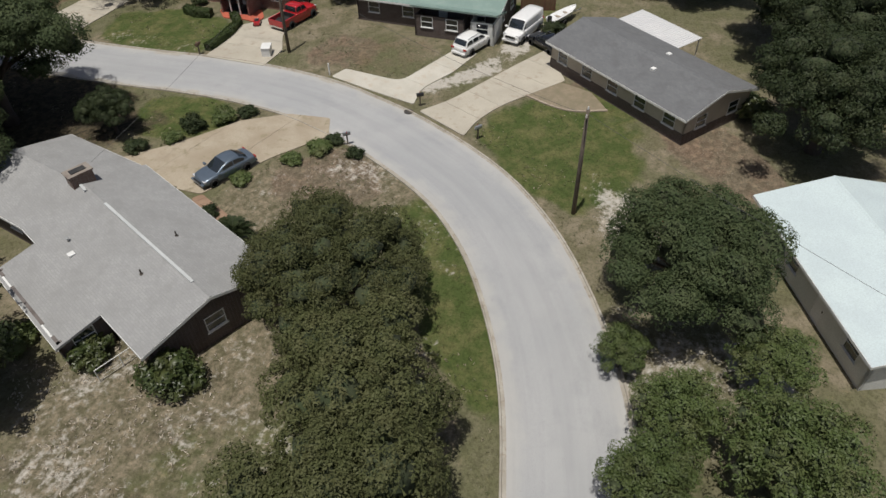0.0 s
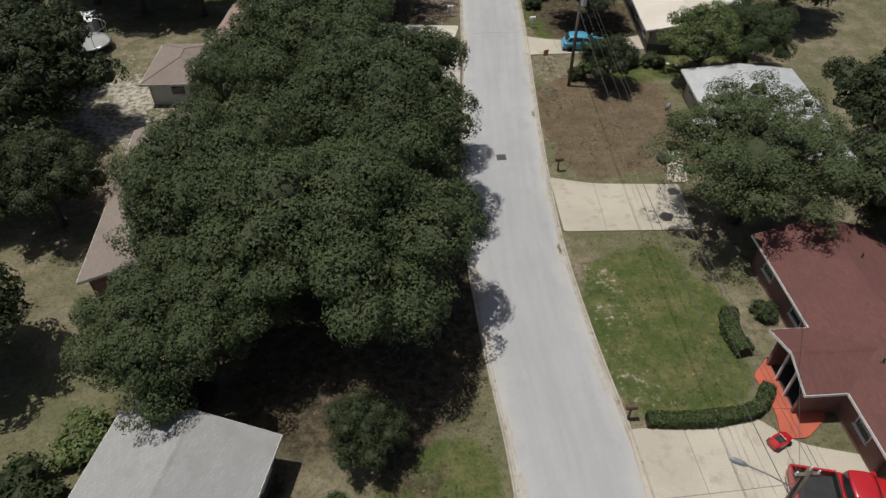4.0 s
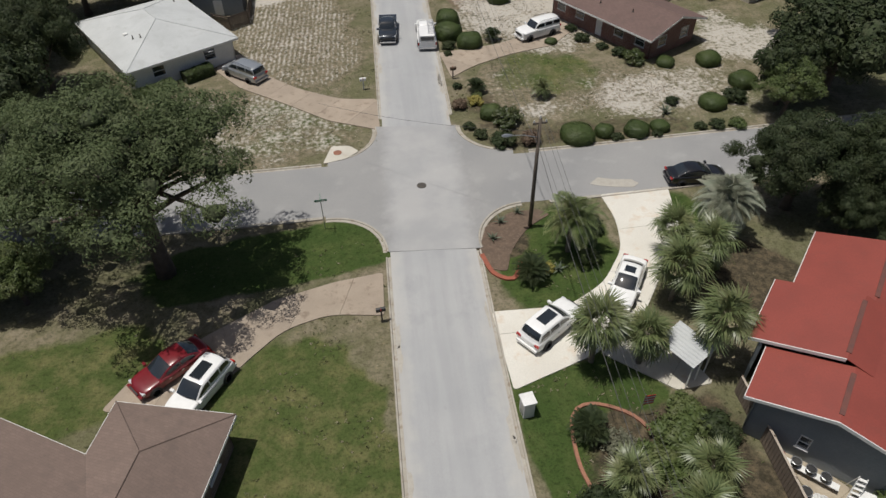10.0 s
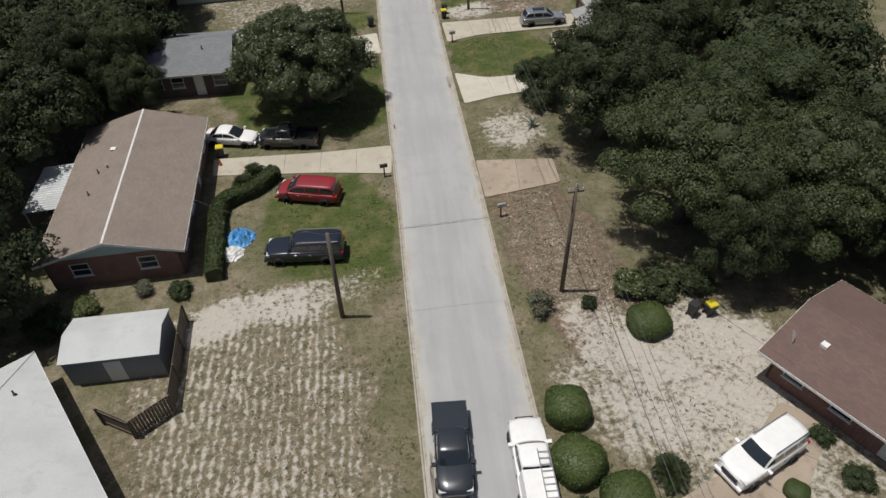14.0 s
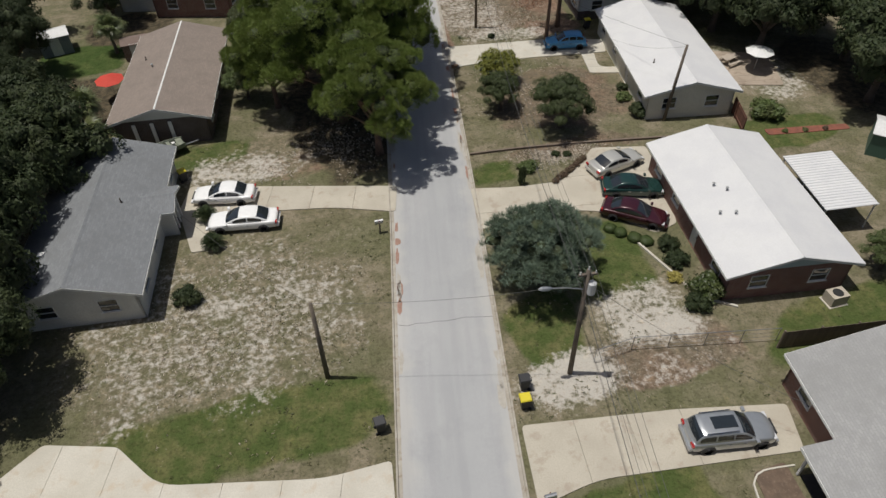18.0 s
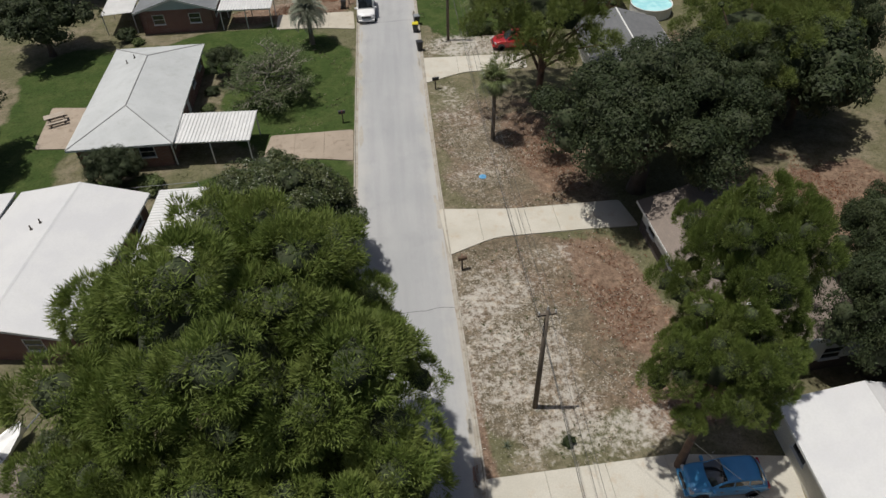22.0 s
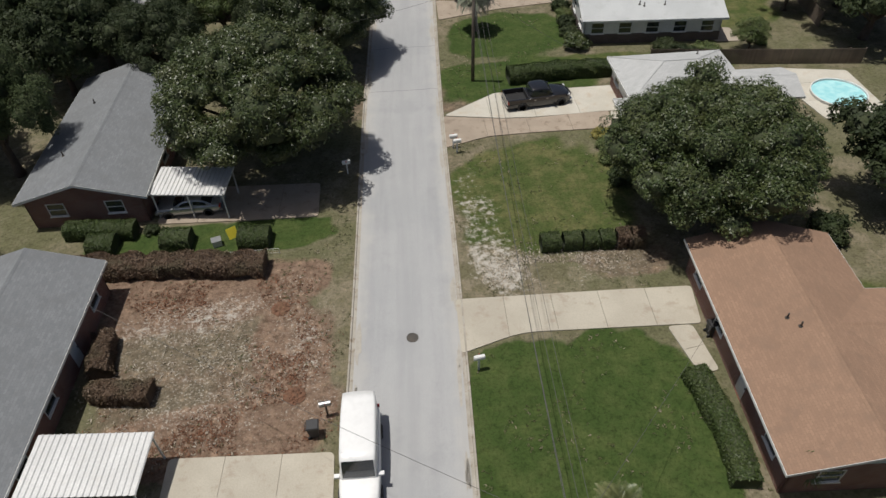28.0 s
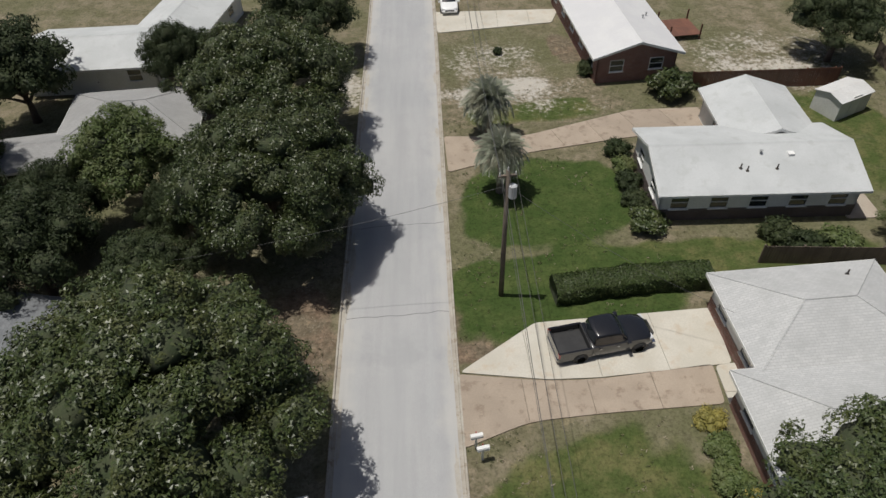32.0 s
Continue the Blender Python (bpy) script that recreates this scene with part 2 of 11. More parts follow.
WALL_T = surface("tan_siding", (0.50, 0.45, 0.37), (0.43, 0.38, 0.31), 0.6, 10.0, 0.8, relief=0.005)
WALL_G = surface("slate_grey_siding", (0.24, 0.265, 0.28), (0.20, 0.22, 0.24), 0.6, 10.0, 0.75, relief=0.005)
WALL_B = surface("pale_blue_siding", (0.45, 0.54, 0.57), (0.38, 0.47, 0.50), 0.6, 10.0, 0.75, relief=0.005)
BRICK_R = bricks("red_brick", (0.22, 0.085, 0.06), (0.16, 0.065, 0.05), (0.30, 0.26, 0.23))
BRICK_B = bricks("brown_brick", (0.17, 0.10, 0.075), (0.12, 0.075, 0.06), (0.26, 0.23, 0.2))
BRICK_D = bricks("dark_brick", (0.10, 0.07, 0.06), (0.07, 0.055, 0.05), (0.16, 0.14, 0.13))
R_GREY = shingle("grey_shingle", (0.33, 0.33, 0.325), (0.29, 0.29, 0.29), (0.24, 0.24, 0.235))
R_LGREY = shingle("light_grey_shingle", (0.50, 0.505, 0.50), (0.44, 0.445, 0.445), (0.36, 0.365, 0.36), joint=0.7)
R_DGREY = shingle("charcoal_shingle", (0.17, 0.175, 0.18), (0.14, 0.143, 0.15), (0.11, 0.11, 0.115))
R_SLATE = shingle("slate_shingle", (0.21, 0.22, 0.23), (0.165, 0.175, 0.185), (0.15, 0.155, 0.16))
R_TAN = shingle("taupe_shingle", (0.25, 0.205, 0.175), (0.21, 0.175, 0.15), (0.17, 0.14, 0.12))
R_BROWN = shingle("brown_shingle", (0.20, 0.145, 0.122), (0.17, 0.125, 0.105), (0.13, 0.10, 0.085))
R_RBROWN = shingle("red_brown_shingle", (0.165, 0.108, 0.094), (0.135, 0.088, 0.078), (0.105, 0.075, 0.066))
R_MAROON = shingle("maroon_shingle", (0.15, 0.062, 0.055), (0.12, 0.05, 0.045), (0.09, 0.045, 0.04))
R_ORANGE = shingle("terracotta_shingle", (0.315, 0.200, 0.135), (0.262, 0.165, 0.112), (0.22, 0.145, 0.102))
R_PINK = shingle("faded_rose_shingle", (0.33, 0.235, 0.20), (0.29, 0.20, 0.17), (0.24, 0.17, 0.15))
R_WHITE = surface("white_roof_coating", (0.605, 0.605, 0.605), (0.565, 0.565, 0.575), 0.5, 8.0, 0.7, stain=(0.54, 0.54, 0.53), amount=0.35, relief=0.002, grain=0.18)
R_PALE = surface("pale_grey_roof", (0.51, 0.525, 0.525), (0.45, 0.465, 0.465), 0.4, 9.0, 0.8, stain=(0.39, 0.40, 0.39), amount=0.55, relief=0.003, grain=0.25)
R_CREAM = surface("cream_roof", (0.62, 0.57, 0.50), (0.56, 0.51, 0.445), 0.4, 9.0, 0.8, stain=(0.54, 0.48, 0.42), amount=0.45, relief=0.003, grain=0.22)
R_RED = surface("red_metal_roof", (0.27, 0.060, 0.044), (0.235, 0.054, 0.04), 0.5, 12.0, 0.55, relief=0.004, stain=(0.20, 0.055, 0.042), amount=0.4)
RUST_V = surface("rusty_vent", (0.15, 0.055, 0.042), (0.11, 0.05, 0.042), 2.0, 12.0, 0.7)
R_GREEN = surface("green_metal_roof", (0.235, 0.325, 0.29), (0.20, 0.285, 0.255), 0.5, 10.0, 0.5, relief=0.004, stain=(0.30, 0.36, 0.33), amount=0.4)
R_BLUE = surface("pale_blue_metal_roof", (0.60, 0.69, 0.70), (0.55, 0.63, 0.65), 0.5, 10.0, 0.45, relief=0.004)
TIN = surface("galvanised_tin", (0.62, 0.64, 0.65), (0.52, 0.54, 0.56), 0.7, 8.0, 0.5, 0.3, relief=0.004, stain=(0.38, 0.37, 0.36), amount=0.4)
TIN_W = surface("white_corrugated_tin", (0.68, 0.68, 0.67), (0.60, 0.60, 0.59), 0.7, 8.0, 0.5, relief=0.004, stain=(0.55, 0.53, 0.50), amount=0.35)
PANE = glass("window_pane")
DARK = surface("dark_interior", (0.03, 0.03, 0.032), (0.05, 0.048, 0.045), 1.0, 6.0, 0.9)
WOOD_POLE = surface("weathered_pole", (0.16, 0.13, 0.10), (0.11, 0.09, 0.075), 2.0, 18.0, 0.9)
FENCE = surface("weathered_fence", (0.20, 0.155, 0.12), (0.15, 0.12, 0.095), 1.0, 14.0, 0.9, vary=0.4)
FENCE_R = surface("red_brown_fence", (0.19, 0.085, 0.055), (0.15, 0.07, 0.05), 1.0, 14.0, 0.9, vary=0.4)
DECK = surface("bleached_deck", (0.46, 0.40, 0.33), (0.38, 0.32, 0.26), 1.0, 12.0, 0.9, vary=0.3)
BARK = surface("bark", (0.13, 0.10, 0.08), (0.09, 0.07, 0.055), 2.0, 12.0, 0.95, relief=0.05)
BARK_P = surface("pine_bark", (0.19, 0.12, 0.085), (0.12, 0.08, 0.06), 2.0, 12.0, 0.95, relief=0.05)
TWIG = surface("bare_twigs", (0.33, 0.30, 0.26), (0.25, 0.22, 0.19), 2.0, 12.0, 0.95)
OAK = leafy("oak_leaf", (0.058, 0.084, 0.036), (0.088, 0.114, 0.050), (0.106, 0.126, 0.058), 0.65, 0.3, 0.22)
GREYOAK = leafy("grey_oak_leaf", (0.092, 0.126, 0.054), (0.144, 0.178, 0.080), (0.164, 0.188, 0.096), 0.65, 0.3, 0.22)
OAK_L = leafy("bright_oak_leaf", (0.050, 0.072, 0.026), (0.090, 0.116, 0.042), (0.104, 0.118, 0.050))
YELLOWISH = leafy("yellow_green_leaf", (0.190, 0.205, 0.035), (0.280, 0.285, 0.055), (0.22, 0.22, 0.06), 0.55, 0.3)
OLIVE = leafy("olive_leaf", (0.082, 0.094, 0.036), (0.132, 0.142, 0.060), (0.150, 0.148, 0.070), 0.65, 0.3, 0.22)
OAK_D = leafy("dark_leaf", (0.034, 0.050, 0.022), (0.054, 0.073, 0.029), (0.072, 0.085, 0.036), 0.6, 0.28, 0.25)
MAGN = leafy("glossy_leaf", (0.046, 0.068, 0.022), (0.070, 0.090, 0.027), (0.102, 0.108, 0.038), 0.42, 0.15, 0.5)
MAGN_L = leafy("bright_glossy_leaf", (0.050, 0.078, 0.026), (0.095, 0.120, 0.040), (0.125, 0.135, 0.048), 0.44, 0.18, 0.42)
PINE = leafy("pine_needles", (0.135, 0.190, 0.042), (0.205, 0.262, 0.064), (0.225, 0.262, 0.074), 0.6, 0.34)
PINE_L = leafy("light_pine_needles", (0.130, 0.175, 0.040), (0.200, 0.245, 0.062), (0.220, 0.245, 0.074), 0.6, 0.3)
LIME = leafy("light_leaf", (0.095, 0.135, 0.042), (0.135, 0.175, 0.06), (0.155, 0.165, 0.07), 0.55, 0.3)
GREYL = leafy("grey_green_leaf", (0.145, 0.155, 0.10), (0.20, 0.205, 0.14), (0.175, 0.16, 0.115), 0.6, 0.25)
SPRUCE = leafy("blue_green_needles", (0.135, 0.190, 0.135), (0.200, 0.255, 0.190), (0.14, 0.18, 0.11), 0.6, 0.2)
PALM = leafy("palm_frond", (0.115, 0.155, 0.060), (0.195, 0.230, 0.100), (0.21, 0.205, 0.095), 0.4, 0.25, 0.5)
PALM_G = leafy("pindo_frond", (0.24, 0.27, 0.20), (0.33, 0.345, 0.27), (0.27, 0.26, 0.19), 0.45, 0.2, 0.5)
HEDGE = leafy("hedge_leaf", (0.052, 0.082, 0.024), (0.086, 0.120, 0.036), (0.098, 0.122, 0.044), 0.5, 0.2)
HEDGE_R = leafy("rusty_hedge_leaf", (0.125, 0.082, 0.055), (0.195, 0.135, 0.092), (0.14, 0.125, 0.075), 0.6, 0.2)
FLOWER = leafy("yellow_leaf", (0.30, 0.26, 0.07), (0.42, 0.36, 0.10), (0.20, 0.20, 0.06), 0.6, 0.2)

# ---- building helpers ----
class Shape:
    """Collects points and faces for one mesh."""

    def __init__(self):
        self.v, self.f, self.m = [], [], Matrix.Identity(4)

    def add(self, pts, faces):
        k = len(self.v)
        self.v += [tuple(self.m @ Vector(p)) for p in pts]
        self.f += [tuple(k + i for i in f) for f in faces]
        return self

    def box(self, x0, x1, y0, y1, z0, z1):
        p = [(x, y, z) for z in (z0, z1) for x, y in ((x0, y0), (x1, y0), (x1, y1), (x0, y1))]
        return self.add(p, [(3, 2, 1, 0), (4, 5, 6, 7), (0, 1, 5, 4), (1, 2, 6, 5), (2, 3, 7, 6), (3, 0, 4, 7)])

    def slab(self, top, thick):
        """A plate below the given outline (points in order, seen from above)."""
        n = len(top)
        low = [(x, y, z - thick) for x, y, z in top]
        return self.add(list(top) + low, [tuple(range(n)), tuple(range(2 * n - 1, n - 1, -1))] + [(i, i + n, (i + 1) % n + n, (i + 1) % n) for i in range(n)])

    def prism(self, pts, z0, z1):
        return self.slab([(x, y, z1) for x, y in pts], z1 - z0)

    def tube(self, path, radii, sides=8, caps=True):
        rings = []
        pts = [Vector(p) for p in path]
        for i, p in enumerate(pts):
            d = (pts[min(i + 1, len(pts) - 1)] - pts[max(i - 1, 0)]).normalized()
            a = d.orthogonal().normalized() if abs(d.z) < 0.95 else d.cross(Vector((0, 1, 0))).normalized()
            b = d.cross(a)
            r = radii[i] if isinstance(radii, (list, tuple)) else radii
            rings.append([tuple(p + r * (math.cos(2 * math.pi * k / sides) * a + math.sin(2 * math.pi * k / sides) * b)) for k in range(sides)])
        flat = [q for ring in rings for q in ring]
        faces = [(i * sides + k, i * sides + (k + 1) % sides, (i + 1) * sides + (k + 1) % sides, (i + 1) * sides + k) for i in range(len(pts) - 1) for k in range(sides)]
        if caps:
            faces += [tuple(range(sides - 1, -1, -1)), tuple(range(len(flat) - sides, len(flat)))]
        return self.add(flat, faces)

    def disc(self, x, y, z, r, thick=0.02, sides=16):
        return self.prism_at([(x + r * math.cos(2 * math.pi * k / sides), y + r * math.sin(2 * math.pi * k / sides)) for k in range(sides)], z, thick)

    def prism_at(self, pts, z, thick):
        return self.slab([(x, y, z) for x, y in pts], thick)

    def loft(self, rings, close=True):
        n = len(rings[0])
        flat = [p for r in rings for p in r]
        faces = [(i * n + k, i * n + (k + 1) % n, (i + 1) * n + (k + 1) % n, (i + 1) * n + k) for i in range(len(rings) - 1) for k in range(n)]
        faces += [tuple(range(n - 1, -1, -1)), tuple(range(len(flat) - n, len(flat)))]
        return self.add(flat, faces)

    def mesh(self, name, material, smooth=False):
        me = bpy.data.meshes.new(name)
        me.from_pydata(self.v, [], self.f)
        if material:
            me.materials.append(material)
        if smooth:
            me.shade_smooth()
        me.update()
        return me


def part(name, shape, material, parent, label="", smooth=False):
    me = shape if isinstance(shape, bpy.types.Mesh) else shape.mesh(name, material, smooth)
    ob = new(name, me)
    ob.parent = parent
    if label:
        ob["label"] = label
    return ob


def thing(name, x, y, ang, label, category, group="", kind="", z=0.0):
    ob = new(name)
    ob.matrix_basis = pose(x, y, z, 0, 0, ang)
    ob.empty_display_size = 0.3
    return tagged(ob, label, category, group, kind)


def single(name, shape, material, label, category, group="", kind="", smooth=False, m=None):
    ob = new(name, shape if isinstance(shape, bpy.types.Mesh) else shape.mesh(name, material, smooth))
    if m is not None:
        ob.matrix_basis = m
    return tagged(ob, label, category, group, kind)


def spline(pts, step=1.5):
    """Smooth line through the given points, in even steps."""
    p = [Vector((*q, 0)) for q in pts]
    p = [2 * p[0] - p[1]] + p + [2 * p[-1] - p[-2]]
    out = []
    for i in range(1, len(p) - 2):
        n = max(2, int((p[i + 1] - p[i]).length / step))
        for k in range(n):
            t = k / n
            out.append(0.5 * (2 * p[i] + (p[i + 1] - p[i - 1]) * t + (2 * p[i - 1] - 5 * p[i] + 4 * p[i + 1] - p[i + 2]) * t * t + (3 * p[i] - p[i - 1] - 3 * p[i + 1] + p[i + 2]) * t ** 3))
    return out + [p[-2]]


def sides_of(line):
    """The unit way to the right of the line at each of its points."""
    out = []
    for i in range(len(line)):
        d = (line[min(i + 1, len(line) - 1)] - line[max(i - 1, 0)]).normalized()
        out.append(Vector((d.y, -d.x, 0)))
    return out


def ribbon(shape, line, profile):
    """Sweeps a profile of (offset to the right, height) along the line."""
    n, side = len(profile), sides_of(line)
    pts = [(p.x + s.x * o, p.y + s.y * o, h) for p, s in zip(line, side) for o, h in profile]
    return shape.add(pts, [(i * n + k, i * n + k + 1, (i + 1) * n + k + 1, (i + 1) * n + k) for i in range(len(line) - 1) for k in range(n - 1)])

# ---- ground ----
MAIN = [(-75, -42), (-50, -34.5), (-38, -30.5), (-26, -27.9), (-18, -25.6), (-10.8, -22.0), (-6.0, -18.4), (-2.6, -14.6), (1.0, -8.6), (3.2, -3.4), (4.6, 1.2), (5.3, 7), (5.3, 13),
        (4.75, 21), (4.55, 30), (5.35, 43), (6.8, 60), (8.2, 80), (9.6, 98), (11.6, 121), (13.7, 146), (15.05, 161), (17.0, 185), (19.5, 211), (22.0, 240), (23.95, 264), (27.4, 300), (29.55, 325), (32.1, 350), (34.4, 372), (40, 430), (48, 500)]
CROSS_W = [(9.9, 109.6), (-4, 110.2), (-20, 111.4), (-60, 115), (-110, 118)]
CROSS_E = [(11.2, 109.2), (20, 108.4), (40, 107.9), (70, 107.5), (120, 107)]
PATCHES, PAVED = [], []


def patch(kind, x, y, rx, ry, ang=5.0, amount=1.0, soft=0.35):
    """A stretch of lawn (g), pale sand (s), pine straw and bare earth (b), mulch or leaf litter, under the pines also
    painted shade (m), straw-dry grass (d), lush watered lawn (l), reddish clay (r), smooth bare earth (e), mower rows
    (w).
    """
    PATCHES.append((kind, x, y, rx, ry, radians(ang), amount, soft))


# first bend
patch("d", -10, -9, 9, 9, 30, 0.8)
patch("d", -24, -12, 10, 9, 30, 0.9)
patch("d", -29, -9, 9, 8, 30, 0.9)
patch("m", -27.5, -4.0, 7.0, 7.0, 30, 0.35)
patch("s", -26.8, 1.6, 3.0, 4.0, 30, 0.30)
patch("d", -24, -8, 6, 6, 30, 0.9)
patch("g", -30, -12, 5, 5, 30, 0.45)
patch("s", -16.6, -31.5, 4, 5.5, 60, 0.65)
patch("s", -14.4, -36.0, 2.4, 2.0, 30, 0.95)
patch("s", -32, 0, 4, 3, 60, 0.3)
patch("g", -14, -17.5, 9, 2.2, 35, 0.8)
patch("b", -6, -6, 4, 4, 30, 0.7)
patch("g", -1.5, 10, 3.4, 4.5, 5, 0.8)
patch("g", 2.5, -21.5, 7.5, 5.2, 48, 0.75)
patch("g", 8.0, -23.0, 5.5, 4.5, 48, 0.6)
patch("b", 11.8, -20.8, 3.2, 1.6, -52, 0.9)
patch("s", -4.5, -27.5, 5, 2.0, 20, 0.9)
patch("b", 6, -33, 6, 3, 40, 0.8)
patch("g", 14.4, -2.6, 5.0, 5.0, 0, 0.3)
patch("e", 14.0, -2.8, 5.0, 4.4, 0, 0.4, 0.5)
patch("g", 6.6, -19.5, 3.6, 4.6, 20, 0.7)
patch("d", -4.6, -9.2, 4.5, 4.5, 40, 0.55)
patch("s", -3.2, -8.6, 2.4, 3.6, 40, 0.2, 0.6)
patch("b", 13.5, 1.5, 3.5, 3.5, 0, 0.6)
patch("g", 12.5, 21, 4.6, 6.8, 0, 0.85)
patch("d", 9.8, 21, 1.6, 7.0, 0, 0.8)
patch("g", 36, -2, 9, 9, 0, 0.9)
patch("g", 27, -14, 4, 3, 0, 0.6)
patch("s", 22, -14.5, 4, 1.2, -20, 0.8)
patch("s", -17, -30.5, 6, 3, 10, 0.6)
patch("s", 13.2, -11.4, 5.5, 0.75, -32, 1.0, 0.4)
patch("s", 20.4, -14.2, 4.6, 0.75, -17, 1.0, 0.4)
patch("s", 12.0, -12.0, 3.6, 0.6, -36, 0.95, 0.4)
patch("s", 18.2, -14.8, 3.6, 0.6, -12, 0.95, 0.4)
patch("s", 9.6, -9.0, 1.8, 1.2, -30, 0.9, 0.4)
# first straight stretch
patch("e", 15.0, 44, 6.4, 8.0, 5, 1.0, 0.12)
patch("g", 27, 58, 5, 5, 5, 0.6)
patch("g", 21, 52.6, 4, 2.0, 5, 0.7)
patch("d", 11.5, 53.2, 1.6, 3.4, 5, 0.9)
patch("g", 12.4, 65, 2.0, 5.0, 5, 0.8)
patch("m", 17, 68, 5.5, 9.5, 5, 0.7)
patch("l", 14.0, 84, 1.7, 7.5, 5, 1.0)
patch("l", 17.5, 86.5, 4.2, 3.2, 5, 0.9)
patch("m", 20, 80.5, 5.2, 5.5, 5, 0.8)
patch("l", 18.5, 98.5, 5.0, 5.5, 5, 0.8)
patch("m", 14.8, 101.5, 2.2, 2.4, 5, 0.9)
patch("l", 29.5, 100, 2.5, 4.5, 5, 0.8)
patch("m", 31.0, 94.0, 3.6, 4.4, 45, 0.9)
patch("g", -0.3, 87, 5.2, 7.5, 8, 1.0)
patch("b", 1.2, 72, 2.8, 6.5, 8, 0.8)
patch("s", 0.8, 72, 2.6, 7.5, 8, 0.55)
patch("l", -2, 102.5, 9, 3.0, 5, 1.0)
patch("g", -14, 94, 6, 4.0, 5, 0.7)
patch("g", -22, 76, 6, 6, 5, 0.6)
patch("m", -6, 60, 9, 12, 5, 0.8)
patch("m", -6, 30, 8, 18, 0, 0.9)
patch("s", -28, 49, 6, 8, 0, 0.75)
patch("b", -28.5, 38, 4, 4, 0, 0.9)
patch("s", -27.5, 38.5, 3.2, 3.0, 0, 0.55)
patch("s", -33, 56, 5, 5, 0, 0.5)
# past the crossing
patch("d", 0.5, 138, 7.5, 12, 5, 1.0)
patch("s", 0.5, 140, 6.5, 10, 5, 0.10, 0.6)
patch("b", 0.5, 138, 6.0, 10, 5, 0.35, 0.5)
patch("w", 0.8, 137.5, 7.0, 12.5, 5, 1.0, 0.3)
patch("d", -5, 121, 12, 6.5, -8, 0.8)
patch("g", -4, 120.5, 11, 5.0, -8, 0.45)
patch("s", -5, 121, 11, 6, -8, 0.24, 0.6)
patch("d", 27, 137, 9, 7, -50, 0.8)
patch("s", 27, 137, 8, 6, -50, 0.5, 0.5)
patch("g", 25.8, 126.0, 3.6, 3.0, -30, 0.5)
patch("d", 22.0, 122.5, 3.5, 5.5, 5, 0.9)
patch("g", 26.0, 125.0, 5.5, 4.5, -20, 0.55)
patch("s", 24.0, 117.0, 4.0, 2.4, 5, 0.35, 0.6)
patch("s", 35, 118.6, 6.5, 4.5, -10, 0.55, 0.6)
patch("d", 31, 121, 8, 5.5, -20, 0.6, 0.5)
patch("s", 41, 119, 6, 6, 0, 0.6, 0.5)
patch("s", 50, 126.5, 6.5, 5.0, -20, 0.95)
patch("s", 48.0, 132.0, 3.0, 4.0, 0, 0.8)
patch("m", 26, 114, 10, 2.0, -4, 0.5)
patch("m", 18.4, 118, 2.0, 6.0, 8, 0.5)
patch("b", 22.4, 150, 3.8, 10.0, 6, 0.9)
patch("s", 21.5, 152, 2.6, 7.0, 6, 0.45)
patch("g", 8.4, 157, 2.2, 7.0, 6, 0.6)
patch("s", 22.5, 144, 2.5, 5, 6, 0.6)
patch("s", 29.5, 142, 4, 3, 6, 0.6)
patch("s", 2, 150.5, 8, 1.8, 5, 0.8)
patch("g", 6.0, 158, 5.0, 6.0, 6, 0.8)
patch("g", 6, 174.5, 7.5, 5.0, 6, 0.8)
patch("s", 23.2, 167.5, 3.2, 3.2, 6, 0.85)
patch("g", 26, 181.5, 5.5, 4.6, 6, 1.0, 0.2)
patch("d", 3, 201.5, 11, 8.5, 6, 0.5)
patch("s", 4, 201, 10, 7.5, 6, 0.38, 0.6)
patch("g", 6, 192.5, 8.5, 2.8, 6, 0.75)
patch("g", 5, 180.5, 8.5, 3.8, 6, 0.8)
patch("s", 24.5, 192.5, 3.2, 2.2, 6, 0.9)
patch("d", 31, 193.5, 6, 2.5, 6, 0.7)
patch("g", 24.5, 196.5, 2.4, 3.0, 6, 0.9)
patch("g", 30.0, 202.5, 3.4, 4.0, 6, 0.85)
patch("s", 31.2, 197.0, 3.2, 2.6, 6, 0.85)
patch("b", 31.0, 193.2, 5.5, 2.0, 6, 0.85)
patch("r", 33.0, 193.0, 5.0, 2.2, 6, 0.3)
patch("s", 33.5, 192.6, 4.5, 1.8, 6, 0.16)
patch("g", 46, 193.5, 8, 3.0, 6, 0.7)
patch("g", 51, 214, 5, 2.2, 6, 0.9)
patch("s", 49, 226, 5, 5, 6, 0.8)
# middle
patch("l", -13.2, 240.2, 4.5, 3.6, 0, 0.9)
patch("m", -12.0, 230.0, 5.0, 7.0, 0, 0.8)
patch("m", -9.0, 247.0, 5.0, 4.0, 0, 0.8)
patch("s", 54.5, 222.5, 4.0, 4.6, 10, 0.7, 0.5)
patch("m", 62.0, 222.0, 5.0, 8.0, 0, 0.7)
patch("d", 6, 219, 6, 3.0, 6, 0.7)
patch("s", 3.5, 217.5, 6, 2.4, 6, 0.4)
patch("g", 1.5, 220.5, 3.5, 2.0, 6, 0.6)
# litter below the pines, its dark colour also standing for their shade
patch("m", 13.5, 230, 5.5, 15, 5, 1.0)
patch("s", 6.5, 217.2, 7.5, 2.6, 6, 0.22)
patch("r", 9.5, 217.8, 4.5, 2.2, 6, 0.45)
patch("b", 33, 223.5, 6.5, 5.5, 6, 0.7)
patch("g", 33, 226, 4.0, 3.4, 6, 0.35)
patch("g", 25, 213.2, 2.2, 1.5, 6, 0.7)
patch("b", 33, 215.5, 6, 1.5, 6, 0.6)
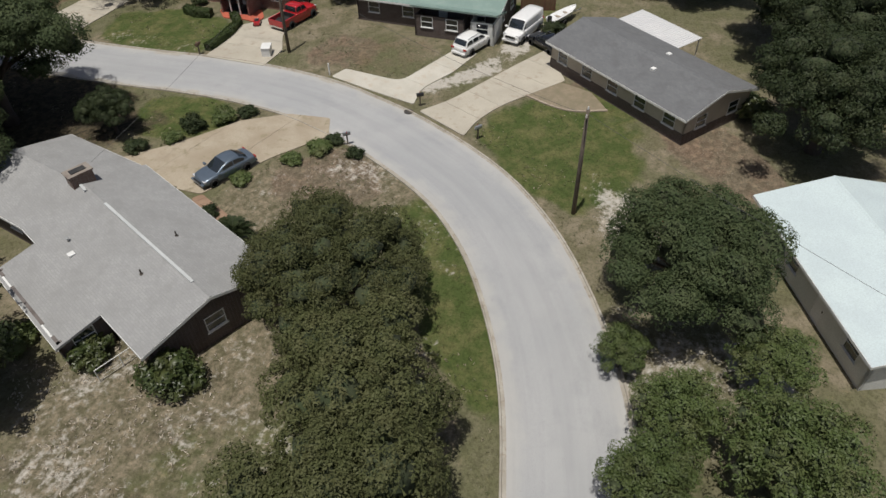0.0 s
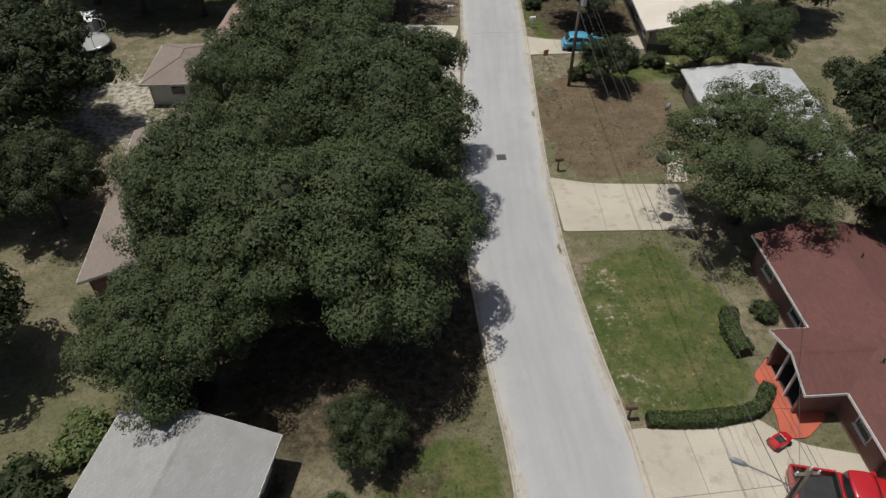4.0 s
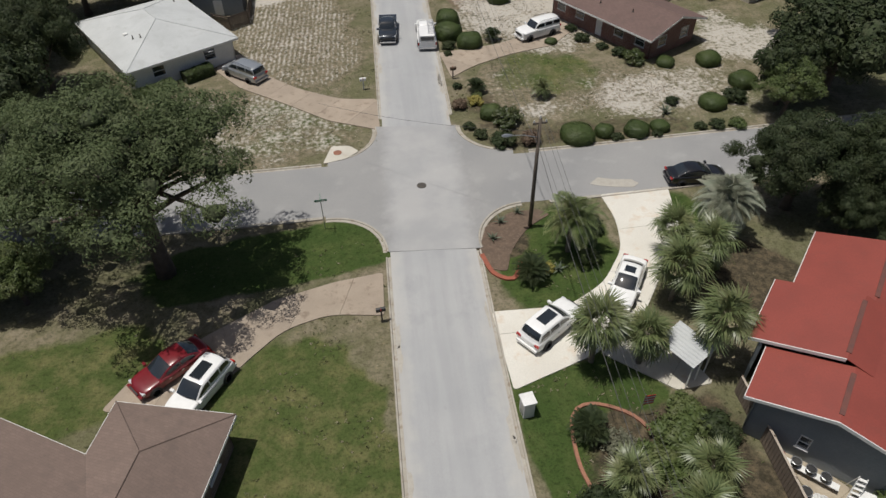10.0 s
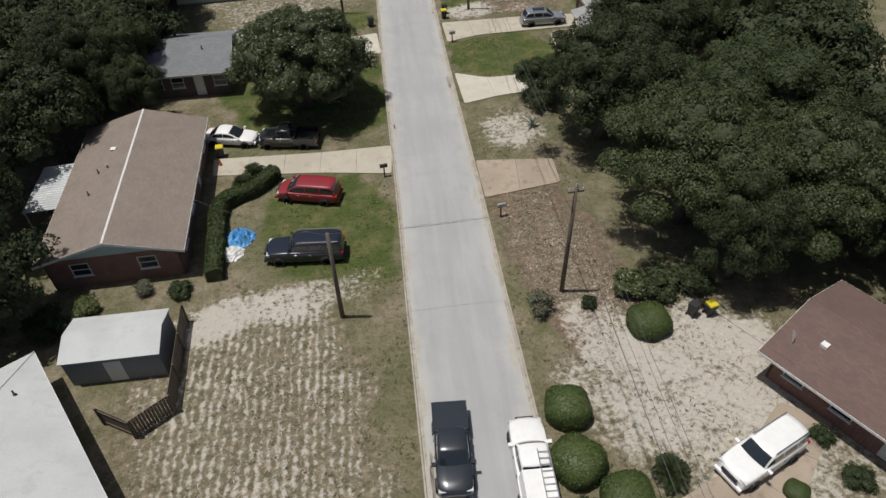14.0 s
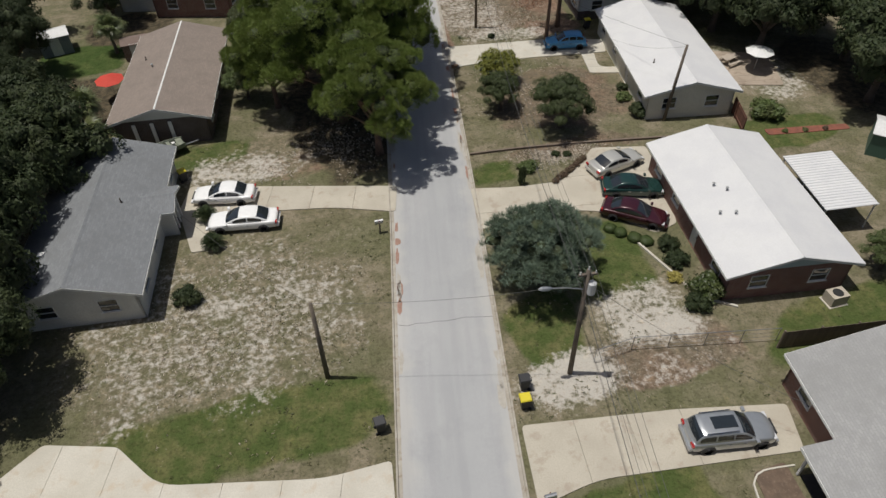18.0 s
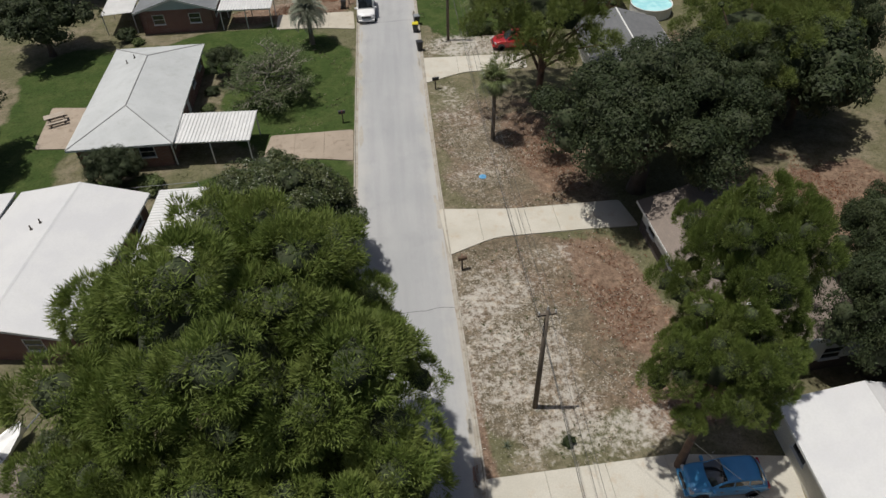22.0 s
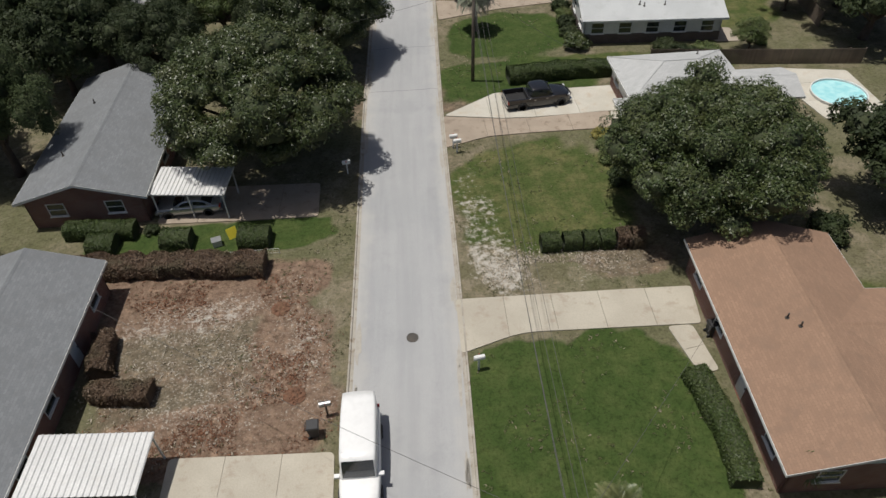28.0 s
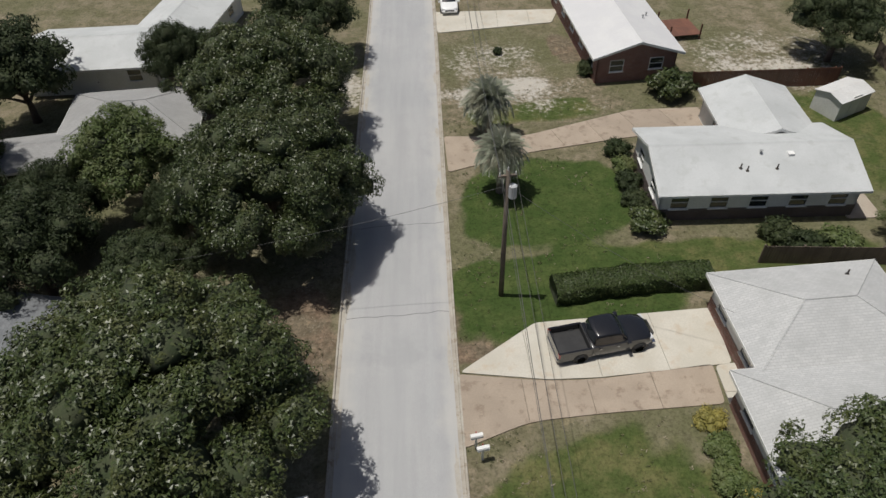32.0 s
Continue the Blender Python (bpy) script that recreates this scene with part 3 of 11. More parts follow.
patch("s", 29.5, 214, 3, 1.5, 20, 0.6)
patch("b", 30, 245.5, 6.5, 8.5, 5, 0.9)
patch("s", 28.6, 243, 4.6, 10, 5, 0.7, 0.6)
patch("s", 32.0, 236.8, 4.6, 1.6, -4, 0.8)
patch("s", 31.5, 250.4, 4.0, 1.6, 4, 0.6)
patch("b", 36.5, 243, 3.0, 7.5, 5, 0.8)
patch("b", 34, 263, 6.0, 9.0, 5, 0.95)
patch("s", 30.5, 260.5, 2.8, 2.4, 5, 0.6)
patch("s", 30.6, 266, 3.2, 10.0, 5, 0.55)
patch("s", 30.2, 272.2, 1.8, 4.0, 5, 0.6)
patch("b", 53, 252, 5, 5, 5, 0.9)
patch("b", 54, 276, 4, 5, 5, 0.9)
patch("l", 15.5, 274.5, 6.5, 6.6, 5, 1.0)
patch("l", 13, 262.8, 8.0, 2.8, 5, 1.0)
patch("l", -5, 280, 5.5, 10, 5, 1.0)
patch("l", -8, 270, 4, 8, 5, 0.9)
patch("l", -2, 263.8, 5, 2.6, 5, 0.8)
patch("l", 11.5, 285.6, 8.5, 3.4, 5, 0.75)
patch("l", 17.0, 283, 5.0, 5.0, 5, 0.9)
patch("l", 10.5, 289.2, 8.0, 2.6, 5, 0.85)
patch("g", -2, 287, 6, 3, 5, 0.6)
patch("s", 34.4, 282.6, 5.2, 2.5, -6, 0.95)
patch("l", 36.6, 292.2, 7.2, 7.0, 5, 1.0, 0.12)
patch("l", 33.5, 296.0, 3.0, 3.0, 5, 1.0, 0.15)
patch("g", 57, 294, 5, 6, 5, 0.8)
patch("b", 16.5, 300, 6.6, 6.4, 5, 1.0)
patch("s", 15.5, 298.6, 5.0, 3.6, 5, 0.42)
patch("s", 21.4, 301, 1.4, 7, 5, 0.45)
patch("s", 14.0, 303.5, 5.0, 1.8, 5, 0.6)
patch("b", 20.5, 297.5, 2.2, 3.0, 5, 0.8)
patch("r", 16.0, 295.2, 6.8, 2.2, 5, 0.9)
patch("r", 20.6, 299.0, 2.4, 6.0, 5, 0.75)
patch("r", 20.0, 306.2, 3.0, 2.2, 5, 0.8)
patch("r", 14.5, 304.6, 7.0, 1.8, 5, 0.7)
patch("r", 36.8, 246.5, 2.4, 6.5, 5, 0.75)
patch("r", 37.0, 237.5, 3.4, 2.0, 5, 0.6)
patch("r", 57.0, 252.0, 5.5, 4.5, 5, 1.0)
patch("r", 36.4, 263.0, 2.6, 6.5, 5, 0.7)
patch("r", 24.8, 243.0, 0.8, 9.0, 5, 0.7)
patch("l", 15.0, 310.8, 9.0, 1.7, 0, 1.0, 0.2)
patch("r", 13.0, 306.4, 7.5, 1.6, 0, 0.95)
patch("s", 37.5, 304.4, 6.5, 1.6, -4, 0.42)
patch("b", 42.5, 304.5, 3.2, 1.6, -4, 0.7)
patch("g", 38.5, 312.5, 6.8, 6.0, 5, 0.85)
patch("d", 33.6, 310, 1.8, 8, 5, 0.8)
patch("s", 33.4, 307, 1.6, 5, 5, 0.30)
patch("b", 33.8, 326.4, 1.4, 2.4, 5, 0.8)
patch("l", 40.5, 328.5, 7.5, 3.6, 0, 1.0)
patch("l", 41, 337, 6.0, 4.6, 0, 1.0)
patch("g", 52, 329.5, 10, 2.0, -8, 0.8)
patch("d", 43, 350, 8, 3.5, 0, 0.8)
patch("g", 43, 348.5, 6, 1.8, 0, 0.7)
patch("s", 41, 356, 5, 6, 5, 0.65, 0.6)
patch("b", 48.5, 358.5, 1.5, 3.0, 5, 0.7)
patch("g", 63, 341, 8, 7, 0, 0.65)
patch("d", 63, 347, 8, 6, 0, 0.5)
patch("s", 66, 354, 9, 6, 0, 0.6)
patch("b", 24, 327.5, 2.2, 4, 5, 0.8)
patch("s", 27.8, 356, 1.6, 6, 5, 0.8)


def axis(lo, hi, step, far):
    return [lo - far, lo - far * 0.45, lo - far * 0.18, lo - far * 0.06] + list(np.arange(lo, hi + 0.01, step)) + [hi + far * 0.06, hi + far * 0.18, hi + far * 0.45, hi + far]


def build_ground():
    xs, ys = np.array(axis(-62, 92, 0.7, 2000.0)), np.array(axis(-74, 390, 0.7, 2000.0))
    gx, gy = np.meshgrid(xs, ys)
    n, k = gx.shape
    co = np.stack([gx.ravel(), gy.ravel(), np.zeros(n * k)], 1)
    idx = np.arange(n * k).reshape(n, k)
    quads = np.stack([idx[:-1, :-1], idx[:-1, 1:], idx[1:, 1:], idx[1:, :-1]], -1).reshape(-1, 4)
    me = bpy.data.meshes.new("ground")
    me.vertices.add(n * k)
    me.vertices.foreach_set("co", co.ravel())
    me.loops.add(quads.size)
    me.loops.foreach_set("vertex_index", quads.ravel())
    me.polygons.add(len(quads))
    me.polygons.foreach_set("loop_start", np.arange(0, quads.size, 4))
    me.update(calc_edges=True)
    wob = np.sin(gx * 0.9 + 1.7 * np.sin(gy * 0.6)) + np.sin(gy * 1.1 + 1.3 * np.sin(gx * 0.7)) + 0.6 * np.sin(gx * 2.3 - gy * 1.9)
    for kind in "gsbmdlrew":
        field = np.zeros(gx.shape)
        for q, x, y, rx, ry, a, amount, soft in PATCHES:
            if q != kind:
                continue
            u = ((gx - x) * math.cos(a) + (gy - y) * math.sin(a)) / rx
            v = (-(gx - x) * math.sin(a) + (gy - y) * math.cos(a)) / ry
            soft = max(soft, 0.8) if kind == "s" else soft
            d = (np.abs(u) ** 3 + np.abs(v) ** 3) ** (1 / 3) + 0.05 * wob
            field = np.maximum(field, amount * np.clip((1 + soft * 0.5 - d) / soft, 0, 1))
        at = me.attributes.new("cover_" + kind, "FLOAT", "POINT")
        at.data.foreach_set("value", field.ravel())
    m, t, p = nodes("open_ground")

    def cover(kind, noise_out, lo=0.80, edge=0.34, gain=1.0):
        """How far a cover holds: its stretch of the plan, broken up by noise."""
        a = t.nodes.new("ShaderNodeAttribute")
        a.attribute_name = "cover_" + kind
        add = t.nodes.new("ShaderNodeMath")
        add.operation = "MULTIPLY_ADD"
        add.inputs[1].default_value = gain
        t.links.new(a.outputs["Fac"], add.inputs[0])
        t.links.new(noise_out, add.inputs[2])
        return ramp(t, add.outputs[0], lo, lo + edge)

    big, mid, fine = noise_node(t, 0.11, 5.0), noise_node(t, 0.55, 8.0, 0.68), noise_node(t, 6.0, 8.0, 0.72)
    clump, speck, wide = noise_node(t, 1.6, 9.0, 0.74), noise_node(t, 2.3, 6.0, 0.68), noise_node(t, 0.28, 7.0, 0.7)
    col = mix(t, ramp(t, mid.outputs["Fac"], 0.4, 0.62), (0.148, 0.135, 0.082), (0.235, 0.200, 0.142))
    col = mix(t, ramp(t, big.outputs["Fac"], 0.42, 0.6, 0.0, 0.65), col, (0.115, 0.120, 0.060))
    col = mix(t, cover("d", mid.outputs["Fac"]), col, mix(t, ramp(t, clump.outputs["Fac"], 0.36, 0.64), (0.122, 0.112, 0.066), (0.240, 0.202, 0.145)))
    col = mix(t, cover("b", mid.outputs["Fac"]), col, mix(t, ramp(t, wide.outputs["Fac"], 0.42, 0.62, 0.0, 0.5), mix(t, ramp(t, clump.outputs["Fac"], 0.36, 0.68), (0.125, 0.104, 0.072), (0.215, 0.176, 0.126)), mix(t, ramp(t, clump.outputs["Fac"], 0.36, 0.68), (0.165, 0.105, 0.075), (0.270, 0.180, 0.130))))
    col = mix(t, cover("r", mid.outputs["Fac"]), col, mix(t, ramp(t, clump.outputs["Fac"], 0.36, 0.66), (0.158, 0.105, 0.075), (0.262, 0.184, 0.134)))
    col = mix(t, cover("e", mid.outputs["Fac"]), col, mix(t, ramp(t, mid.outputs["Fac"], 0.38, 0.66), (0.120, 0.092, 0.058), (0.165, 0.128, 0.084)))
    col = mix(t, cover("g", wide.outputs["Fac"]), col, mix(t, ramp(t, mid.outputs["Fac"], 0.40, 0.68), (0.068, 0.092, 0.028), (0.140, 0.136, 0.058)))
    col = mix(t, cover("l", wide.outputs["Fac"]), col, mix(t, ramp(t, mid.outputs["Fac"], 0.40, 0.70), (0.047, 0.076, 0.020), (0.080, 0.104, 0.033)))
    col = mix(t, cover("m", mid.outputs["Fac"]), col, mix(t, ramp(t, clump.outputs["Fac"], 0.4, 0.6), (0.050, 0.043, 0.029), (0.115, 0.092, 0.060)))

    def weigh(value, k, rest=None):
        """value * k + rest"""
        n_ = t.nodes.new("ShaderNodeMath")
        n_.operation = "MULTIPLY_ADD"
        n_.inputs[1].default_value, n_.inputs[2].default_value = k, 0.0
        t.links.new(value, n_.inputs[0])
        if rest is not None:
            t.links.new(rest, n_.inputs[2])
        return n_.outputs[0]

    dry = t.nodes.new("ShaderNodeAttribute")
    dry.attribute_name = "cover_d"
    place = t.nodes.new("ShaderNodeTexCoord")
    turned = t.nodes.new("ShaderNodeMapping")
    turned.inputs["Rotation"].default_value = (0, 0, radians(5))
    t.links.new(place.outputs["Object"], turned.inputs["Vector"])
    rows_ = t.nodes.new("ShaderNodeTexWave")
    rows_.inputs["Scale"].default_value, rows_.inputs["Distortion"].default_value = 0.62, 4.5
    rows_.inputs["Detail"].default_value, rows_.inputs["Detail Scale"].default_value = 3.0, 1.4
    t.links.new(turned.outputs["Vector"], rows_.inputs["Vector"])
    mown = t.nodes.new("ShaderNodeAttribute")
    mown.attribute_name = "cover_w"
    band = t.nodes.new("ShaderNodeMath")
    band.operation = "MULTIPLY"
    t.links.new(weigh(rows_.outputs["Fac"], 0.13), band.inputs[0])
    t.links.new(mown.outputs["Fac"], band.inputs[1])
    # bare sand shows in flecks, thick where the plan has sand, thin in dry grass
    fleck = weigh(band.outputs[0], 1.0, weigh(mown.outputs["Fac"], -0.075, weigh(dry.outputs["Fac"], 0.21, weigh(wide.outputs["Fac"], 0.40, weigh(mid.outputs["Fac"], 0.20, weigh(speck.outputs["Fac"], 0.72))))))
    col = mix(t, ramp(t, speck.outputs["Fac"], 0.52, 0.36, 0.0, 0.55), col, mix(t, 1.0, col, (0.52, 0.54, 0.50), "MULTIPLY"))
    col = mix(t, cover("s", fleck, 0.87, 0.17, 0.38), col, mix(t, ramp(t, fine.outputs["Fac"], 0.35, 0.65), (0.37, 0.34, 0.295), (0.555, 0.525, 0.475)))
    crumb = noise_node(t, 6.5, 5.0, 0.68)
    sum_ = weigh(mid.outputs["Fac"], 0.34, crumb.outputs["Fac"])
    for key, k in (("s", 0.13), ("d", 0.02), ("b", 0.05), ("e", -0.2), ("g", -0.05), ("l", -0.16), ("m", -0.16)):
        a_ = t.nodes.new("ShaderNodeAttribute")
        a_.attribute_name = "cover_" + key
        sum_ = weigh(a_.outputs["Fac"], k, sum_)
    col = mix(t, ramp(t, sum_, 0.80, 0.93, 0.0, 0.8), col, mix(t, ramp(t, fine.outputs["Fac"], 0.4, 0.6), (0.36, 0.325, 0.27), (0.56, 0.52, 0.46)))
    # dark specks paint in the small shadows of grass tufts
    col = mix(t, ramp(t, fine.outputs["Fac"], 0.46, 0.66, 0.0, 0.75), col, mix(t, 1.0, col, (0.50, 0.51, 0.48), "MULTIPLY"))
    col = mix(t, ramp(t, clump.outputs["Fac"], 0.54, 0.70, 0.0, 0.6), col, mix(t, 1.0, col, (1.55, 1.45, 1.3), "MULTIPLY"))
    t.links.new(col, p.inputs["Base Color"])
    p.inputs["Roughness"].default_value = 0.97
    p.inputs["Specular IOR Level"].default_value = 0.15
    bump(t, p, fine.outputs["Fac"], 0.8, 0.06)
    me.materials.append(m)
    tagged(new("ground", me), "patchy lawns of green and dry grass over pale sandy soil", "ground", kind="structure")


build_ground()

# ---- roads and kerbs ----
main_line = spline(MAIN)
HALF = 3.12
road_profile = [(HALF * (1 - k / 8), 0.03 + 0.04 * min(k, 16 - k) / 8) for k in range(17)]
road_me = ribbon(Shape(), main_line, road_profile).mesh("road", ASPHALT)
worn = road_me.attributes.new("across", "FLOAT", "POINT")
worn.data.foreach_set("value", np.tile([abs(o) / HALF for o, _ in road_profile], len(main_line)))
lanes = road_me.attributes.new("lane", "FLOAT_VECTOR", "POINT")
lanes.data.foreach_set("vector", np.array([(o * 1.5, 0.09 * 1.5 * k, 0.0) for k in range(len(main_line)) for o, _ in road_profile], dtype=np.float32).ravel())
single("road", road_me, None, "pale worn asphalt street with faint tyre tracks", "road", kind="structure")


def kerb_line(line, side, lo, hi, name="kerb"):
    keep = [p for p in line if lo <= p.y <= hi]
    s = side
    ribs = [(s * HALF, 0.024), (s * (HALF + 0.20), 0.014), (s * (HALF + 0.24), 0.09), (s * (HALF + 0.34), 0.10), (s * (HALF + 0.35), -0.02)]
    if s > 0:
        ribs = ribs[::-1]
    single(name, ribbon(Shape(), keep, ribs), GUTTER, "low pale concrete kerb and gutter along the street", "kerb", kind="structure")


for y0, y1 in ((-60, 101.5), (118.5, 500)):
    kerb_line(main_line, -1, y0, y1)
    kerb_line(main_line, 1, y0, y1)
for nm, line in (("side_street_west", spline(CROSS_W)), ("side_street_east", spline(CROSS_E))):
    single(nm, ribbon(Shape(), line, [(3.3, 0.024), (0, 0.052), (-3.3, 0.024)]), ASPHALT2, "greyer patched asphalt of the crossing side street", "road", kind="structure")
    far = [p for p in line if abs(p.x - 10.5) > 7.6]
    for s in (-1, 1):
        ribs = [(s * 3.3, 0.022), (s * 3.5, 0.014), (s * 3.55, 0.10), (s * 3.68, 0.11), (s * 3.69, -0.02)]
        single("kerb", ribbon(Shape(), far, ribs[::-1] if s > 0 else ribs), GUTTER, "low pale concrete kerb of the side street", "kerb", kind="structure")


def corner(cx, cy, a0, a1, r, name="kerb_corner"):
    """A rounded kerb with the wedge of asphalt inside it."""
    arc = [Vector((cx + r * math.cos(radians(a0 + (a1 - a0) * k / 14)), cy + r * math.sin(radians(a0 + (a1 - a0) * k / 14)), 0)) for k in range(15)]
    single(name, ribbon(Shape(), arc, [(0.0, -0.02), (0.01, 0.112), (0.14, 0.105), (0.18, 0.016), (0.42, 0.022)] if a1 < a0 else [(-0.42, 0.022), (-0.18, 0.016), (-0.14, 0.105), (-0.01, 0.112), (0.0, -0.02)]), GUTTER, "rounded concrete kerb at the street corner", "kerb", kind="structure")
    return arc


arcs = [corner(cx, cy, a0, a1, 4.3) for cx, cy, a0, a1 in ((2.4, 102.0, 90, -5), (17.6, 101.0, 90, 184), (19.0, 116.6, 268, 172), (3.4, 118.0, -95, 5))]
ring = arcs[0] + arcs[1][::-1] + arcs[2] + arcs[3][::-1]
single("crossing", Shape().prism([(p.x, p.y) for p in ring], -0.02, 0.082), CROSSING, "greyer worn asphalt of the street crossing", "road", kind="structure")


def panels(name, pts, mat_, label, step=3.0, ang=None, z=0.075, category="driveway", gap=0.02):
    """A paved area of separate slabs, cut square to its long way, with open joints."""
    base = thing(name, 0, 0, 0, label, category, kind="structure")
    raw, p = [Vector(q) for q in pts], []
    for i, q in enumerate(raw):                      # corners are cast round, the flares most
        a, b = raw[i - 1] - q, raw[(i + 1) % len(raw)] - q
        turn = (-a).x * b.y - (-a).y * b.x
        k = 1.1 if (turn > 0) != (sum(raw[j].x * raw[(j + 1) % len(raw)].y - raw[(j + 1) % len(raw)].x * raw[j].y for j in range(len(raw))) > 0) else 0.3
        u, v = q + a * min(0.42, k / a.length), q + b * min(0.42, k / b.length)
        for s in (0.0, 0.25, 0.5, 0.75, 1.0):
            p.append(u * (1 - s) ** 2 + q * (2 * s * (1 - s)) + v * s * s)
    PAVED.append([tuple(q) for q in pts])
    if ang is None:
        a, b = max(zip(p, p[1:] + p[:1]), key=lambda ab: (ab[0] - ab[1]).length)
        d = (b - a).normalized()
    else:
        d = Vector((math.cos(radians(ang)), math.sin(radians(ang))))
    lo, hi = min(q @ d for q in p), max(q @ d for q in p)
    n = max(1, round((hi - lo) / step))

    def cut(poly, way, at):
        out = []
        for i, q in enumerate(poly):
            r = poly[(i + 1) % len(poly)]
            dq, dr = q @ way - at, r @ way - at
            if dq >= 0:
                out.append(q)
            if (dq > 0) != (dr > 0) and abs(dq - dr) > 1e-9:
                out.append(q + (r - q) * (dq / (dq - dr)))
        return out

    for i in range(n):
        s0, s1 = lo + (hi - lo) * i / n + gap / 2, lo + (hi - lo) * (i + 1) / n - gap / 2
        poly = cut(cut(p, d, s0), -d, -s1)
        if len(poly) > 2:
            area = sum(poly[k].x * poly[(k + 1) % len(poly)].y - poly[(k + 1) % len(poly)].x * poly[k].y for k in range(len(poly)))
            part("slab", Shape().prism([tuple(q) for q in (poly if area > 0 else poly[::-1])], -0.05, z), mat_, base)
    return base


# driveways, south to north
panels("driveway", [(-8.6, 11.3), (-4.7, 7.5), (-0.6, 4.6), (1.5, 1.2), (1.9, -2.4), (-0.6, -3.4), (-4.8, -0.3), (-10.2, 2.2), (-10.2, 5.4)], DIRT, "stained sandy-brown concrete driveway of the grey house", 4.0)
panels("driveway", [(8.4, 0.6), (10.1, -0.1), (9.4, -5.8), (16.8, -8.7), (16.5, -10.9), (12.3, -9.8), (8.7, -8.0), (6.0, -8.3), (6.9, -4.6)], CONC_W, "pale worn driveway with a flared lip", 3.4)
panels("driveway", [(5.1, -9.1), (7.6, -11.1), (15.0, -14.8), (19.2, -17.1), (13.7, -19.9), (10.4, -17.3), (7.8, -15.4), (5.2, -14.2), (2.6, -13.8)], CONC, "tan concrete driveway with dark joints", 2.6)
panels("planting_bed", [(10.3, -17.1), (13.4, -19.4), (12.4, -22.4), (9.8, -24.2), (8.9, -21.6), (9.1, -19.6)], BED_SOIL, "dry tan soil bed edged with bricks before the house", 40.0, category="bed", z=0.05)
panels("planting_bed", [(32.6, 185.0), (34.6, 185.3), (34.5, 181.0), (34.4, 174.6), (33.2, 174.9), (32.3, 178.0)], MULCH_B, "brown mulch bed along the porch", 40.0, category="bed", z=0.05)
panels("front_path", [(-10.9, 2.6), (-10.2, 2.1), (-12.2, -2.0), (-13.4, -1.3)], REDBRICK_W, "reddish brick walk along the grey house", 0.6, category="path", z=0.09)
panels("driveway", [(8.5, 14.0), (15.7, 14.2), (17.2, 12.6), (21.2, 11.5), (21.4, 8.6), (15.1, 9.2), (11.7, 7.4), (8.4, 7.6)], CONC, "grey-tan concrete driveway of the maroon-roofed house", 3.4)
panels("front_path", [(16.4, 12.9), (16.9, 14.6), (16.6, 17.0), (18.1, 18.4), (19.6, 18.2), (19.4, 14.0), (17.9, 12.9)], REDPAVE, "red painted concrete entrance path", 2.0, category="path", z=0.1)
panels("driveway", [(8.3, 36.3), (11.5, 35.3), (18.0, 34.8), (17.5, 29.6), (8.2, 30.0)], CONC, "tan concrete driveway in square slabs", 3.0)
panels("driveway", [(17.3, 35.2), (18.4, 39.2), (19.6, 39.1), (18.8, 35.0)], CONC, "narrow concrete walk to the carport", 2.0, category="path")
panels("driveway", [(9.9, 60.6), (12.4, 59.5), (19.0, 59.0), (23.0, 60.2), (22.0, 56.9), (13.5, 56.4), (9.6, 56.4)], CONC, "pale concrete driveway with a flared apron", 3.0)
panels("driveway", [(3.4, 63.4), (-0.6, 63.8), (-9.5, 64.5), (-10.0, 60.6), (-8.2, 52.2), (-3.2, 52.0), (-0.2, 50.3), (1.8, 48.3), (2.2, 50.0), (-1.2, 52.6), (-2.6, 55.2), (-2.2, 58.5), (-0.4, 60.6), (2.6, 60.0)], CONC_W, "pale sandy concrete half-round driveway", 4.0)
panels("planting_bed", [(2.5, 50.2), (0.0, 50.8), (-2.2, 53.2), (-2.7, 56.2), (-1.9, 58.8), (-0.2, 60.3), (2.6, 59.2), (3.0, 56.8)], surface("gravel_bed", (0.46, 0.43, 0.39), (0.38, 0.35, 0.31), 1.5, 25.0, 0.95, relief=0.04), "grey gravel bed edged in dark timber", 30.0, category="bed", z=0.10)
panels("driveway", [(6.0, 99.6), (2.5, 99.3), (-1.5, 98.4), (-5.5, 96.3), (-10.0, 93.6), (-11.5, 91.5), (-6.6, 89.6), (-3.6, 93.2), (-1.0, 95.6), (2.0, 96.4), (5.6, 95.6)], CONC_B, "brown stained brick-coloured driveway under the oak", 3.0)
panels("driveway", [(12.6, 94.5), (17.7, 94.0), (20.8, 95.6), (23.3, 98.6), (24.1, 101.8), (24.0, 104.9), (29.6, 104.6), (28.4, 100.0), (25.6, 96.3), (22.4, 92.4), (18.0, 89.8), (12.4, 88.2)], CONC_X, "white concrete driveway curving between two streets", 4.0)
panels("planting_bed", [(13.0, 100.2), (13.6, 98.4), (14.6, 98.0), (15.4, 100.0), (17.2, 102.2), (19.4, 103.4), (18.6, 104.2), (16.4, 104.2), (14.2, 103.0)], MULCH_B, "dark mulch bed at the street corner", 40.0, category="bed", z=0.05)
panels("planting_bed", [(49.4, 214.6), (56.8, 214.0), (56.8, 213.2), (49.4, 213.7)], MULCH_R, "red mulch border along the lawn", 40.0, category="bed", z=0.05)
panels("front_path", [(18.4, 89.9), (21.9, 86.3), (24.2, 86.4), (23.6, 88.4), (20.6, 90.6)], CONC_W, "grey-white concrete path to the porch", 2.0, category="path")
